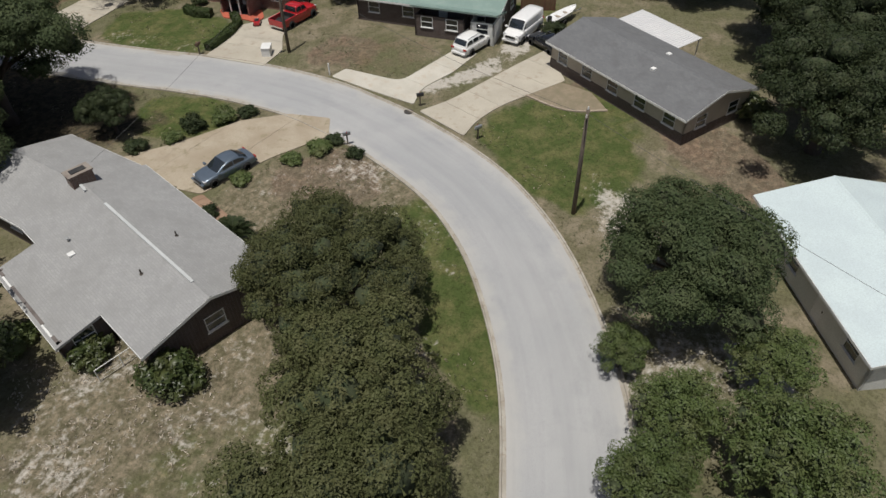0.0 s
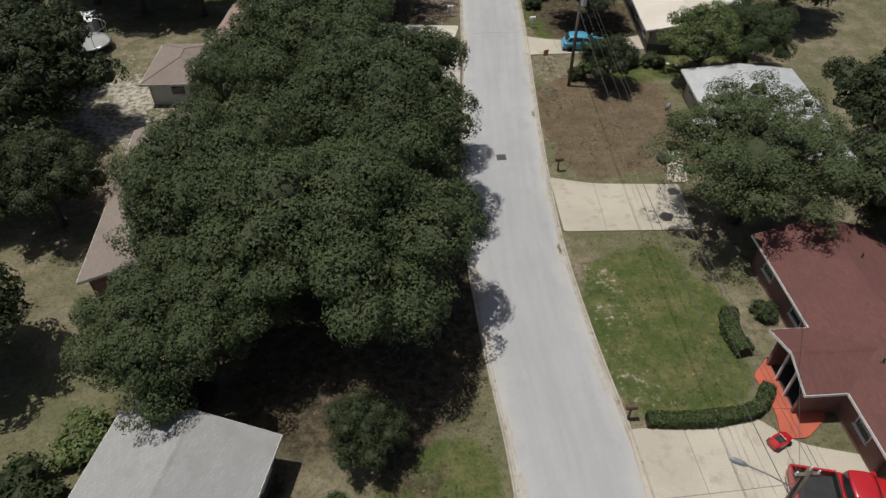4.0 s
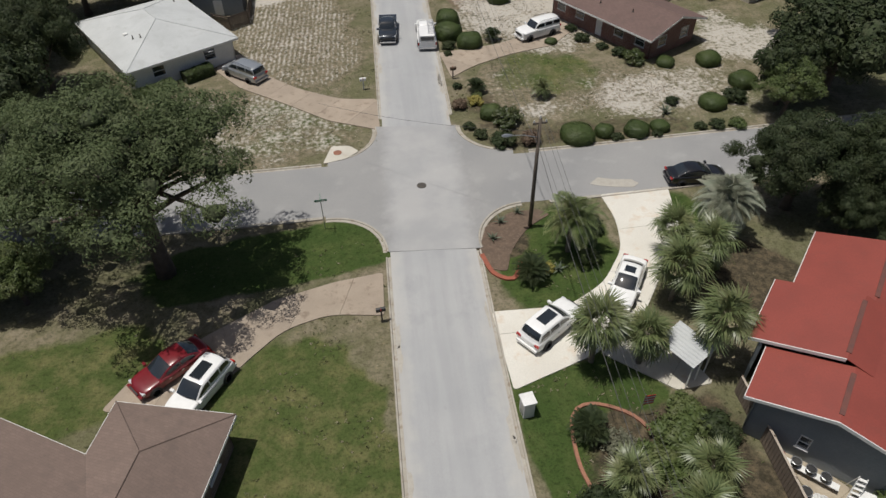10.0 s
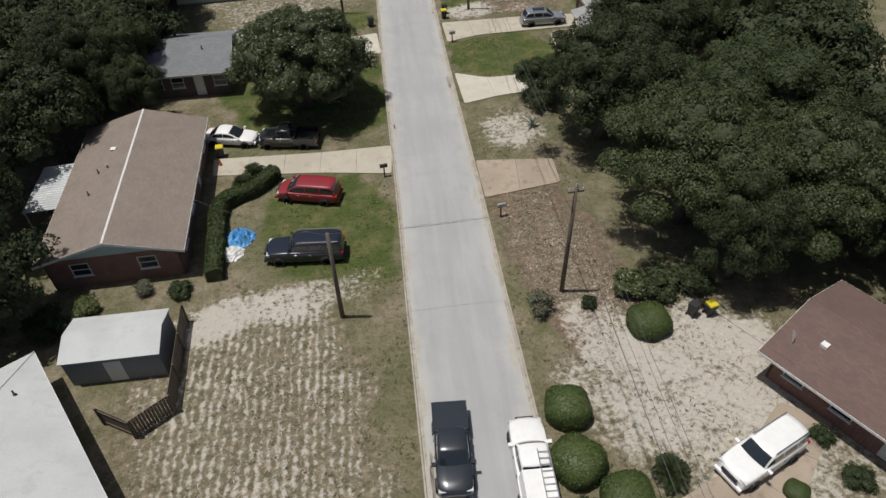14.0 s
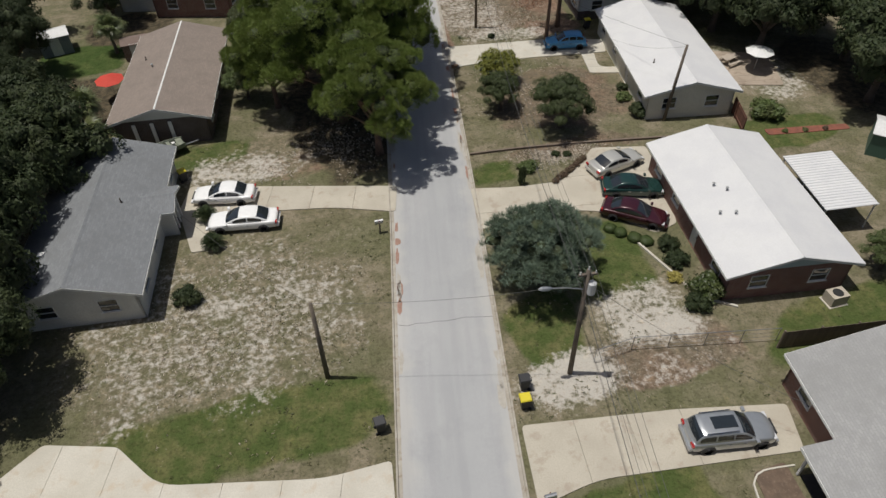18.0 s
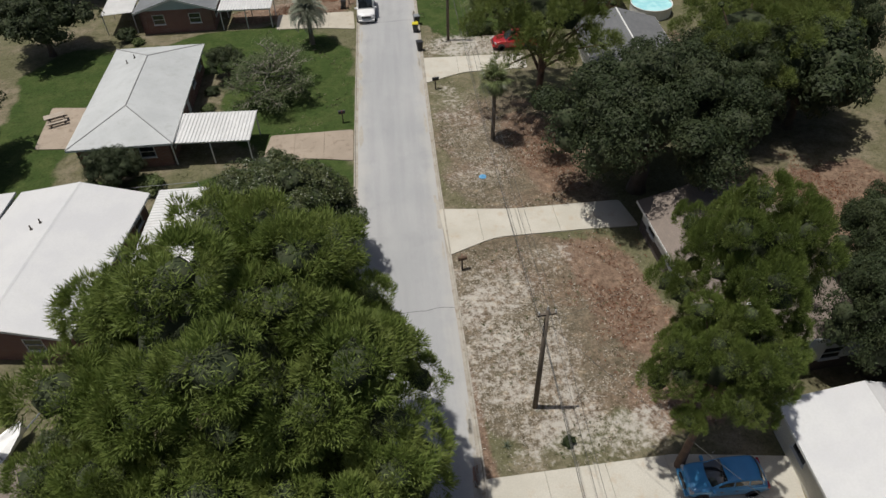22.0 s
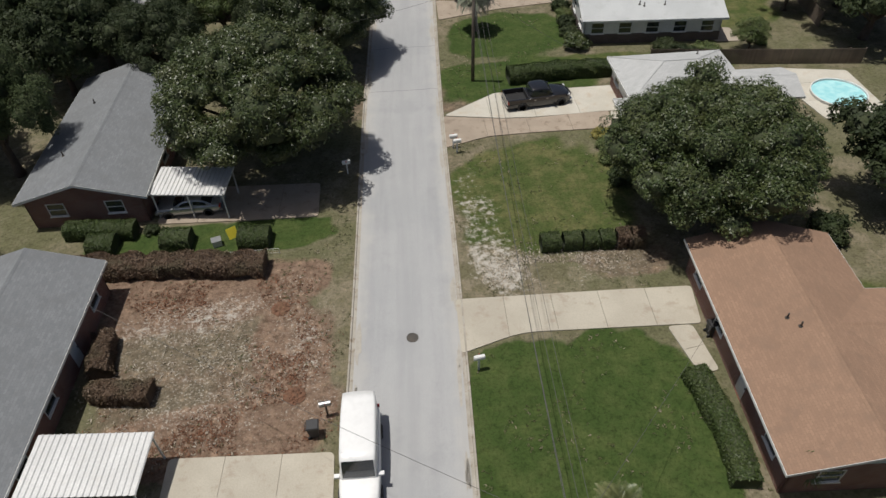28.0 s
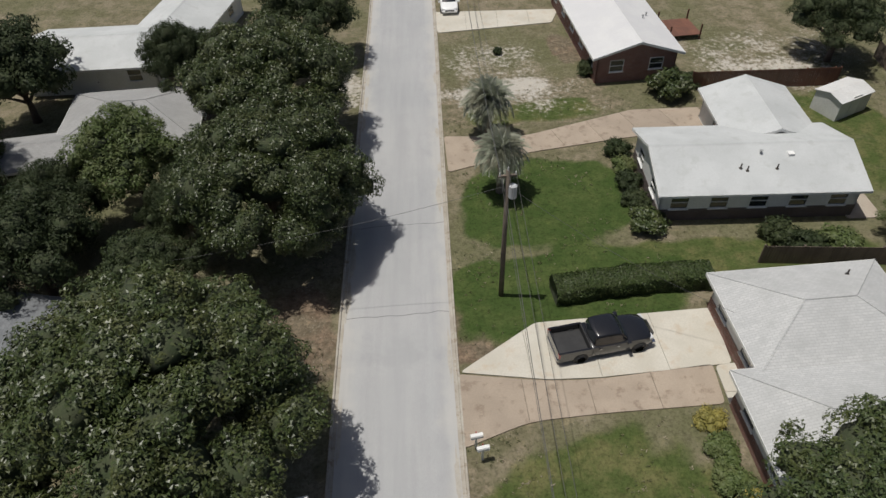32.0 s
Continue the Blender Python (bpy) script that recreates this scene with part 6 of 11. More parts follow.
def crown(name, mat_, seed, r, h, base, lobes, leaves, size, lobe=(0.26, 0.42), flat=0.75, open_=0.0, narrow=0.55, core=0.8, tufts=False, lean=0.7, rough=0.16, clump=0.0, knots=22, even=False):
    """Foliage of many lobes, each a shell of leaves round a rough inner mass. Returns the mesh and the lobe centres."""
    rng = np.random.default_rng(seed)
    k = np.arange(lobes)
    u = (k + 0.5) / lobes
    zc = 1 - 1.35 * u                       # from the top down past the middle
    az = k * 2.39996 + rng.uniform(-0.5, 0.5, lobes)
    rad = np.sqrt(np.clip(1 - np.clip(zc, -1, 1) ** 2, 0, 1)) * rng.uniform(0.84 if even else 0.55, 1.0 if even else 0.98, lobes)
    hz = (h - base) / 2
    lr = rng.uniform(*lobe, lobes)
    c = np.stack([np.cos(az) * rad * r * (1 - lr * 0.55), np.sin(az) * rad * r * (1 - lr * 0.55), base + hz + zc * hz * (1 - lr * 0.6)], 1)
    c += rng.normal(size=c.shape) * r * 0.05
    if clump:                               # some boughs hang back, so that gaps open between them
        c = c.mean(0) + (c - c.mean(0)) * (rng.uniform(0.93, 1.08, (lobes, 1)) if tufts else rng.uniform(0.95 if even else 0.84, 1.04 if even else 1.10, (lobes, 1)))
    lr = lr * r
    if clump:
        return sprays(name, mat_, rng, c, lr, leaves, size, clump, knots, flat, narrow, core, tufts, lean), c
    per = np.maximum((leaves * lr ** 2 / (lr ** 2).sum()).astype(int), 6)
    which = np.repeat(np.arange(lobes), per)
    d = rng.normal(size=(len(which), 3))
    d /= np.linalg.norm(d, axis=1, keepdims=True)
    d[:, 2] = np.where(d[:, 2] < -0.35, -d[:, 2], d[:, 2])
    shell = rng.uniform(0.80, 1.12, (len(which), 1)) + 0.14 * np.sin(5 * d[:, :1] + 3 * d[:, 1:2] + which[:, None])
    pts = c[which] + d * shell * lr[which, None] * np.array([1, 1, flat])
    lv, lf = leaf_quads(rng, pts, d + np.array([0, 0, 0.5]), size, lean, narrow, d + np.array([0, 0, 0.35]) if tufts else None)
    cv, cf = [], []
    for i in range(lobes):
        w = ICO_V * (1 + rough * np.sin(7 * ICO_V[:, :1] + 4 * ICO_V[:, 1:2] + i) + rng.uniform(-0.10, 0.10, (len(ICO_V), 1)))
        cf.append(ICO_F + len(cv) * len(ICO_V))
        cv.append(c[i] + w * lr[i] * core * (1 - open_) * np.array([1, 1, flat]))
    cv, cf = np.concatenate(cv), np.concatenate(cf)
    tri = lf
    me = raw_mesh(name, np.concatenate([lv, cv]), np.concatenate([tri, cf + len(lv)]), [mat_])
    return me, c


def trunk(name, mat_, c, base, r0, top, seed, reach=10, thin=0.25):
    rng = np.random.default_rng(seed)
    s = Shape()
    s.tube([(0, 0, -0.1), (0.03, 0.02, base * 0.3), (0.1, -0.06, base * 0.75), (0.0, 0.05, base * 1.1), (0.05, 0, top)], [r0 * 1.35, r0, r0 * 0.85, r0 * 0.7, r0 * 0.2], 8)
    for i in rng.permutation(len(c))[:reach]:
        p = c[i]
        z0 = min(base * rng.uniform(0.7, 1.25), top)
        s.tube([(0, 0, z0), (p[0] * 0.4, p[1] * 0.4, z0 + (p[2] - z0) * 0.45), tuple(p)], [r0 * 0.5, r0 * 0.32, r0 * 0.12], 6)
    return s.mesh(name, mat_, True)


TREES = {}


def tree_kind(key, r, h, base, mat_, bark, seed, lobes, leaves, size, r0=0.3, reach=10, **kw):
    me, c = crown(key + "_crown", mat_, seed, r, h, base, lobes, leaves, size, **kw)
    TREES[key] = (me, trunk(key + "_trunk", bark, c, base + 0.3 * (h - base) * 0.4, r0, base + (h - base) * 0.6, seed, reach), r, h)


tree_kind("oak_a", 8.0, 11.0, 2.6, OAK, BARK, 11, 52, 60000, 0.10, 0.55, lobe=(0.13, 0.27), clump=0.56, knots=44, core=0.70, lean=0.34)
tree_kind("oak_b", 7.0, 10.0, 2.4, OAK, BARK, 12, 46, 50000, 0.10, 0.5, lobe=(0.13, 0.28), clump=0.54, knots=42, core=0.70, lean=0.34)
tree_kind("airy_oak", 8.0, 10.5, 2.8, GREYOAK, BARK, 27, 74, 48000, 0.085, 0.42, reach=60, lobe=(0.11, 0.21), clump=0.52, knots=20, core=0.4, lean=0.55)
tree_kind("airy_pine", 6.0, 10.5, 2.6, PINE_L, BARK_P, 28, 56, 84000, 0.105, 0.3, reach=14, lobe=(0.13, 0.22), narrow=0.18, flat=0.75, core=0.22, tufts=True, clump=0.60, knots=11)
tree_kind("tall_oak", 8.0, 12.5, 5.6, GREYOAK, BARK, 29, 64, 48000, 0.085, 0.5, reach=56, lobe=(0.12, 0.22), clump=0.52, knots=22, core=0.4, lean=0.55)
tree_kind("bright_oak", 7.0, 10.0, 2.4, OAK_L, BARK, 21, 46, 42000, 0.095, 0.5, lobe=(0.13, 0.28), clump=0.48, knots=38, core=0.66, lean=0.45)
tree_kind("yellow_tree", 2.2, 3.0, 0.5, YELLOWISH, BARK, 22, 40, 9000, 0.075, 0.12, lobe=(0.18, 0.30), clump=0.26, knots=16, core=0.6, lean=0.5)
tree_kind("oak_c", 4.6, 7.0, 1.6, OAK_D, BARK, 13, 48, 22000, 0.085, 0.3, lobe=(0.15, 0.29), clump=0.38, knots=24, core=0.68, lean=0.45)
tree_kind("dark_oak", 6.5, 8.6, 1.4, OAK_D, BARK, 14, 56, 44000, 0.088, 0.5, lobe=(0.13, 0.25), clump=0.44, knots=32, core=0.68, lean=0.42)
tree_kind("magnolia", 5.5, 8.2, 1.0, MAGN, BARK, 15, 74, 64000, 0.072, 0.35, lobe=(0.17, 0.25), clump=0.30, knots=40, core=0.82, lean=0.6, even=True)
tree_kind("pine", 6.0, 15.0, 6.0, PINE, BARK_P, 16, 44, 120000, 0.105, 0.35, lobe=(0.15, 0.26), narrow=0.19, flat=0.6, core=0.55, tufts=True, clump=0.46, knots=26)
tree_kind("low_pine", 6.0, 11.5, 2.6, PINE, BARK_P, 26, 46, 124000, 0.105, 0.35, lobe=(0.15, 0.26), narrow=0.19, flat=0.6, core=0.55, tufts=True, clump=0.46, knots=26)
tree_kind("bright_magnolia", 5.5, 8.2, 1.0, MAGN_L, BARK, 25, 74, 60000, 0.074, 0.35, lobe=(0.17, 0.25), clump=0.32, knots=38, core=0.82, lean=0.55, even=True)
tree_kind("light_tree", 4.0, 6.6, 1.2, LIME, BARK, 17, 34, 17000, 0.085, 0.22, reach=24, lobe=(0.15, 0.28), clump=0.38, knots=18, core=0.5, lean=0.5)
tree_kind("spruce", 3.2, 5.6, 0.3, SPRUCE, BARK, 19, 70, 42000, 0.13, 0.2, lobe=(0.14, 0.24), narrow=0.11, tufts=True, core=0.62, clump=0.30, knots=16)
tree_kind("olive_tree", 5.5, 6.6, 0.8, OLIVE, BARK, 51, 60, 46000, 0.070, 0.3, lobe=(0.16, 0.26), clump=0.34, knots=34, core=0.74, lean=0.6, even=True)
tree_kind("bough_oak", 4.8, 7.0, 1.2, OLIVE, BARK, 52, 20, 34000, 0.080, 0.35, reach=30, lobe=(0.24, 0.38), clump=0.42, knots=40, core=0.66, lean=0.5)
tree_kind("wood", 6.0, 9.0, 1.5, OAK_D, BARK, 20, 40, 10000, 0.185, 0.4, lobe=(0.16, 0.31), clump=0.60, knots=20, core=0.72, lean=0.4)
SHRUBS = {}


def shrub_kind(key, r, h, mat_, seed, lobes, leaves, size, **kw):
    SHRUBS[key] = (crown(key, mat_, seed, r, h, 0.02, lobes, leaves, size, **kw)[0], r, h)


shrub_kind("shrub", 1.0, 1.2, OAK_D, 31, 16, 1500, 0.075, lobe=(0.3, 0.5))
shrub_kind("light_shrub", 1.0, 1.1, LIME, 32, 16, 1500, 0.075, lobe=(0.3, 0.5))


def dome(key, mat_, seed, h, leaves, size):
    """A clipped bush: a smooth uneven dome with short leaves all over it."""
    rng = np.random.default_rng(seed)
    bm = bmesh.new()
    bmesh.ops.create_icosphere(bm, subdivisions=3, radius=1.0)
    v = np.array([tuple(q.co) for q in bm.verts])
    f = np.array([[q.index for q in p.verts] for p in bm.faces])
    bm.free()

    def form(d):
        k = 1 + 0.035 * np.sin(4 * d[:, :1] + 2 * d[:, 1:2] + seed) + 0.03 * np.sin(6 * d[:, 1:2] - 3 * d[:, 2:])
        q = np.sign(d) * np.abs(d) ** 0.82
        return q * k * np.array([1.0, 1.0, h * 0.55]) / (1.0 + 0.08) + np.array([0, 0, h * 0.45])
    d = rng.normal(size=(leaves, 3))
    d /= np.linalg.norm(d, axis=1, keepdims=True)
    lv, lf = leaf_quads(rng, form(d) + d * rng.uniform(-0.015, 0.02, (leaves, 1)), d, size, 0.4)
    SHRUBS[key] = (raw_mesh(key, np.concatenate([lv, form(v) * 0.985]), np.concatenate([lf, f + len(lv)]), [mat_]), 1.0, h)


dome("clipped_shrub", HEDGE, 33, 1.5, 7000, 0.034)
shrub_kind("glossy_shrub", 1.0, 1.4, MAGN, 34, 20, 1800, 0.08, lobe=(0.28, 0.45))
shrub_kind("yellow_shrub", 1.0, 0.9, FLOWER, 35, 14, 1000, 0.07, lobe=(0.3, 0.5))
shrub_kind("rusty_shrub", 1.0, 1.2, HEDGE_R, 36, 14, 1300, 0.07, lobe=(0.3, 0.5))
shrub_kind("grey_shrub", 1.0, 1.3, GREYL, 37, 18, 1300, 0.07, lobe=(0.25, 0.45), open_=0.3)
LABELS = {"olive_tree": "round thick tree with small olive-green leaves", "bough_oak": "olive-green oak with separate heavy boughs", "tall_oak": "tall spreading oak with a bare trunk and grey-green leaves", "bright_oak": "broad oak with lighter yellow-green leaves", "yellow_tree": "low young tree with yellow-green leaves", "oak_a": "broad live oak with a dull green spreading crown", "airy_oak": "broad thin-leaved oak with grey limbs showing", "airy_pine": "open pine with light yellow-green boughs", "oak_b": "live oak with a dense uneven crown", "oak_c": "small oak with dark dull leaves", "dark_oak": "dense dark evergreen oak over leaf litter", "bright_magnolia": "broad magnolia with bright glossy leaves", "magnolia": "round magnolia with glossy dark leaves", "pine": "tall pine with tufted yellow-green needles", "light_tree": "young tree with light green leaves", "sparse_tree": "thin grey-green tree with bare twigs showing", "low_pine": "spreading pine with low yellow-green tufted boughs", "spruce": "dense blue-green juniper standing on the lawn", "wood": "dark tree in the wood behind the houses"}


def tree(kind, x, y, r, h=None, turn=0.0, label=""):
    crown_me, trunk_me, r0, h0 = TREES[kind]
    t = thing("tree", x, y, turn, label or LABELS[kind], "tree", "trees")
    k, kz = r / r0, (h or h0 * r / r0) / h0
    for nm, me in (("trunk", trunk_me), ("crown", crown_me)):
        p = part(nm, me, None, t)
        p.scale = (k, k, kz)
    return t


def shrub(kind, x, y, r, h=None, turn=0.0, label=""):
    me, r0, h0 = SHRUBS[kind]
    names = {"shrub": "dark green rounded garden shrub", "light_shrub": "light green loose leafy shrub", "clipped_shrub": "dense clipped green bush", "glossy_shrub": "dark shrub with glossy leaves", "yellow_shrub": "yellow variegated low shrub", "rusty_shrub": "shrub with reddish brown leaves", "grey_shrub": "twiggy shrub with grey-green leaves"}
    ob = single("shrub", me, None, label or names[kind], "shrub", "shrubs")
    ob.matrix_basis = Matrix.LocRotScale((x, y, -0.18 * (h or h0 * r)), Euler((0, 0, radians(turn))), (r, r, (h or h0 * r) / h0))
    return ob


TWIG_R = surface("brown_twigs", (0.085, 0.06, 0.045), (0.06, 0.045, 0.035), 2.0, 14.0, 0.95, relief=0.04)


def hedge(pts, width, height, mat_, label, seed=1, size=0.06, dense=430, loose=0.035):
    """A clipped hedge along a line: an uneven core with leaves all over it."""
    rng = np.random.default_rng(seed)
    if mat_ is HEDGE_R:
        size, loose, dense = 0.062, 0.075, dense * 1.8
    line = spline(pts, 0.5)
    side = sides_of(line)
    V, F = [], []
    prof = [(-0.5, 0.0), (-0.52, 0.5), (-0.46, 0.92), (-0.2, 1.0), (0.2, 1.0), (0.46, 0.92), (0.52, 0.5), (0.5, 0.0)]
    n = len(prof)
    for p, s in zip(line, side):
        for o, hh in prof:
            w = width * (o + rng.normal() * loose)
            V.append((p.x + s.x * w, p.y + s.y * w, height * hh * (1 + rng.normal() * loose * 1.5)))
    for i in range(len(line) - 1):
        F += [(i * n + k, i * n + k + 1, (i + 1) * n + k + 1, (i + 1) * n + k) for k in range(n - 1)]
    quads = np.array(F)
    core = np.array(V)
    tri = np.concatenate([quads[:, [0, 1, 2]], quads[:, [0, 2, 3]]])
    length = sum((b - a).length for a, b in zip(line, line[1:]))
    cnt = int(dense * length * (2 * height + width))
    i = rng.integers(0, len(tri), cnt)
    w = rng.dirichlet((1, 1, 1), cnt)
    pts3 = (core[tri[i]] * w[:, :, None]).sum(1)
    cen = np.array([tuple(q) for q in line])[np.clip((i % len(quads)) // (n - 1), 0, len(line) - 1)] + np.array([0, 0, height * 0.4])
    nrm = pts3 - cen
    nrm /= np.linalg.norm(nrm, axis=1, keepdims=True) + 1e-9
    lv, lf = leaf_quads(rng, pts3 + nrm * rng.uniform(-0.02, 0.05 + loose, (cnt, 1)), nrm, size)
    ends = np.array([[0, k, k + 1] for k in range(1, n - 1)] + [[(len(line) - 1) * n, (len(line) - 1) * n + k + 1, (len(line) - 1) * n + k] for k in range(1, n - 1)])
    foot = np.array([line[0].x, line[0].y, 0.0])
    t = thing("hedge", foot[0], foot[1], 0, label, "hedge", "hedges")
    # green hedges get the core with shade painted in, rusty ones brown twigs
    part("dark_twig_core", raw_mesh("dark_twig_core", core - foot, np.concatenate([tri, ends]), [INNER_SHADE if mat_ is not HEDGE_R else TWIG_R]), None, t, "dense inner twigs, dark green where shade is painted in")
    part("foliage", raw_mesh("hedge_foliage", lv - foot, lf, [mat_]), None, t)
    return t


def frond_mesh(name, mat_, seed, kind, drop=0.34):
    rng = np.random.default_rng(seed)
    V, F = [], []

    def blade(a, b, w, droop):
        a, b = np.array(a), np.array(b)
        d = b - a
        s = np.cross(d, (0, 0, 1))
        s = s / (np.linalg.norm(s) + 1e-9) * w
        m = a + d * 0.5 + np.array([0, 0, droop * 0.3])
        e = b + np.array([0, 0, -droop])
        k = len(V)
        V.extend([a, m - s, m + s, e])
        F.extend([(k, k + 1, k + 2), (k + 1, k + 3, k + 2)])

    if kind == "fan":                      # stalk along x, then a fan of many narrow blades with hanging tips
        blade((0, 0, 0), (0.56, 0, 0.12), 0.018, 0.0)
        wide = rng.uniform(105, 140)
        for i in range(29):
            t = radians(wide * (i / 14 - 1) + rng.uniform(-3, 3))
            ln = 0.62 * (1 - 0.22 * abs(t) / 2.3) * rng.uniform(0.82, 1.08)
            blade((0.50, 0, 0.12), (0.52 + math.cos(t) * ln, math.sin(t) * ln, 0.12 - 0.06 * abs(t)), 0.024, 0.05 + 0.20 * rng.uniform())
    else:                                  # feather: leaflets along an arching rib
        for i in range(34):
            u = i / 33
            x, z = 1.25 * u - 0.16 * u * u, 0.46 * math.sin(u * 2.2) - drop * u * u
            for s in (-1, 1):
                ln = 0.36 * math.sin(0.35 + 2.5 * u) + 0.04
                blade((x, 0, z), (x + 0.18 * ln + 0.1, s * ln, z + 0.06), 0.02, 0.07)
            if i < 33:
                u2 = (i + 1) / 33
                blade((x, 0, z), (1.25 * u2 - 0.16 * u2 * u2, 0, 0.46 * math.sin(u2 * 2.2) - drop * u2 * u2), 0.02, 0.0)
    return raw_mesh(name, np.array(V), np.array(F), [mat_])


FANS = [frond_mesh("fan_frond", PALM, 41 + 10 * k, "fan") for k in range(4)]
FEATHER = frond_mesh("feather_frond", PALM_G, 42, "feather", 0.62)
QUEEN = frond_mesh("long_frond", PALM, 44, "feather", 0.6)
SAGO = frond_mesh("sago_frond", OAK_D, 43, "feather")
PALM_BARK = surface("palm_bark", (0.22, 0.19, 0.15), (0.15, 0.125, 0.10), 3.0, 14.0, 0.95, relief=0.05)


def palm(x, y, height, r, kind="sabal", n=30, seed=1, label=""):
    rng = random.Random(seed)
    names = {"sabal": "cabbage palm with fan-shaped fronds", "pindo": "grey-green pindo palm with arching feather fronds", "sago": "low sago palm with stiff dark fronds", "queen": "green palm with feathery fronds"}
    t = thing("palm", x, y, rng.uniform(0, 360), label or names[kind], "palm", "palms")
    me = {"sabal": FANS[0], "pindo": FEATHER, "sago": SAGO, "queen": QUEEN}[kind]
    s = Shape()
    r0 = 0.16 if kind in ("sabal", "queen") else 0.24
    s.tube([(0, 0, -0.1), (0.03, 0, height * 0.5), (0.0, 0.03, height)], [r0 * 1.2, r0, r0 * 1.1], 9)
    part("trunk", s, PALM_BARK, t)
    for i in range(n):
        u = i / (n - 1)
        tilt = (78 - 128 * u ** 0.85 if kind == "sabal" else 80 - 116 * u ** 0.9 if kind == "pindo" else 76 - 100 * u ** 0.9) + rng.uniform(-10, 10)     # the youngest stand up, the oldest hang
        if kind == "sago":
            tilt = 55 - 55 * u
        f = part("frond", FANS[i % 4] if kind == "sabal" else me, None, t)
        k = r / 1.2 * (rng.uniform(0.75, 1.05) if kind == "sabal" else rng.uniform(0.85, 1.1))
        f.matrix_basis = Matrix.Translation((0, 0, height)) @ Euler((radians(rng.uniform(-28, 28) if kind == "sabal" else rng.uniform(-20, 20)), -radians(tilt), i * 2.39996 + rng.uniform(-0.35, 0.35))).to_matrix().to_4x4() @ Matrix.Scale(k, 4)
    return t


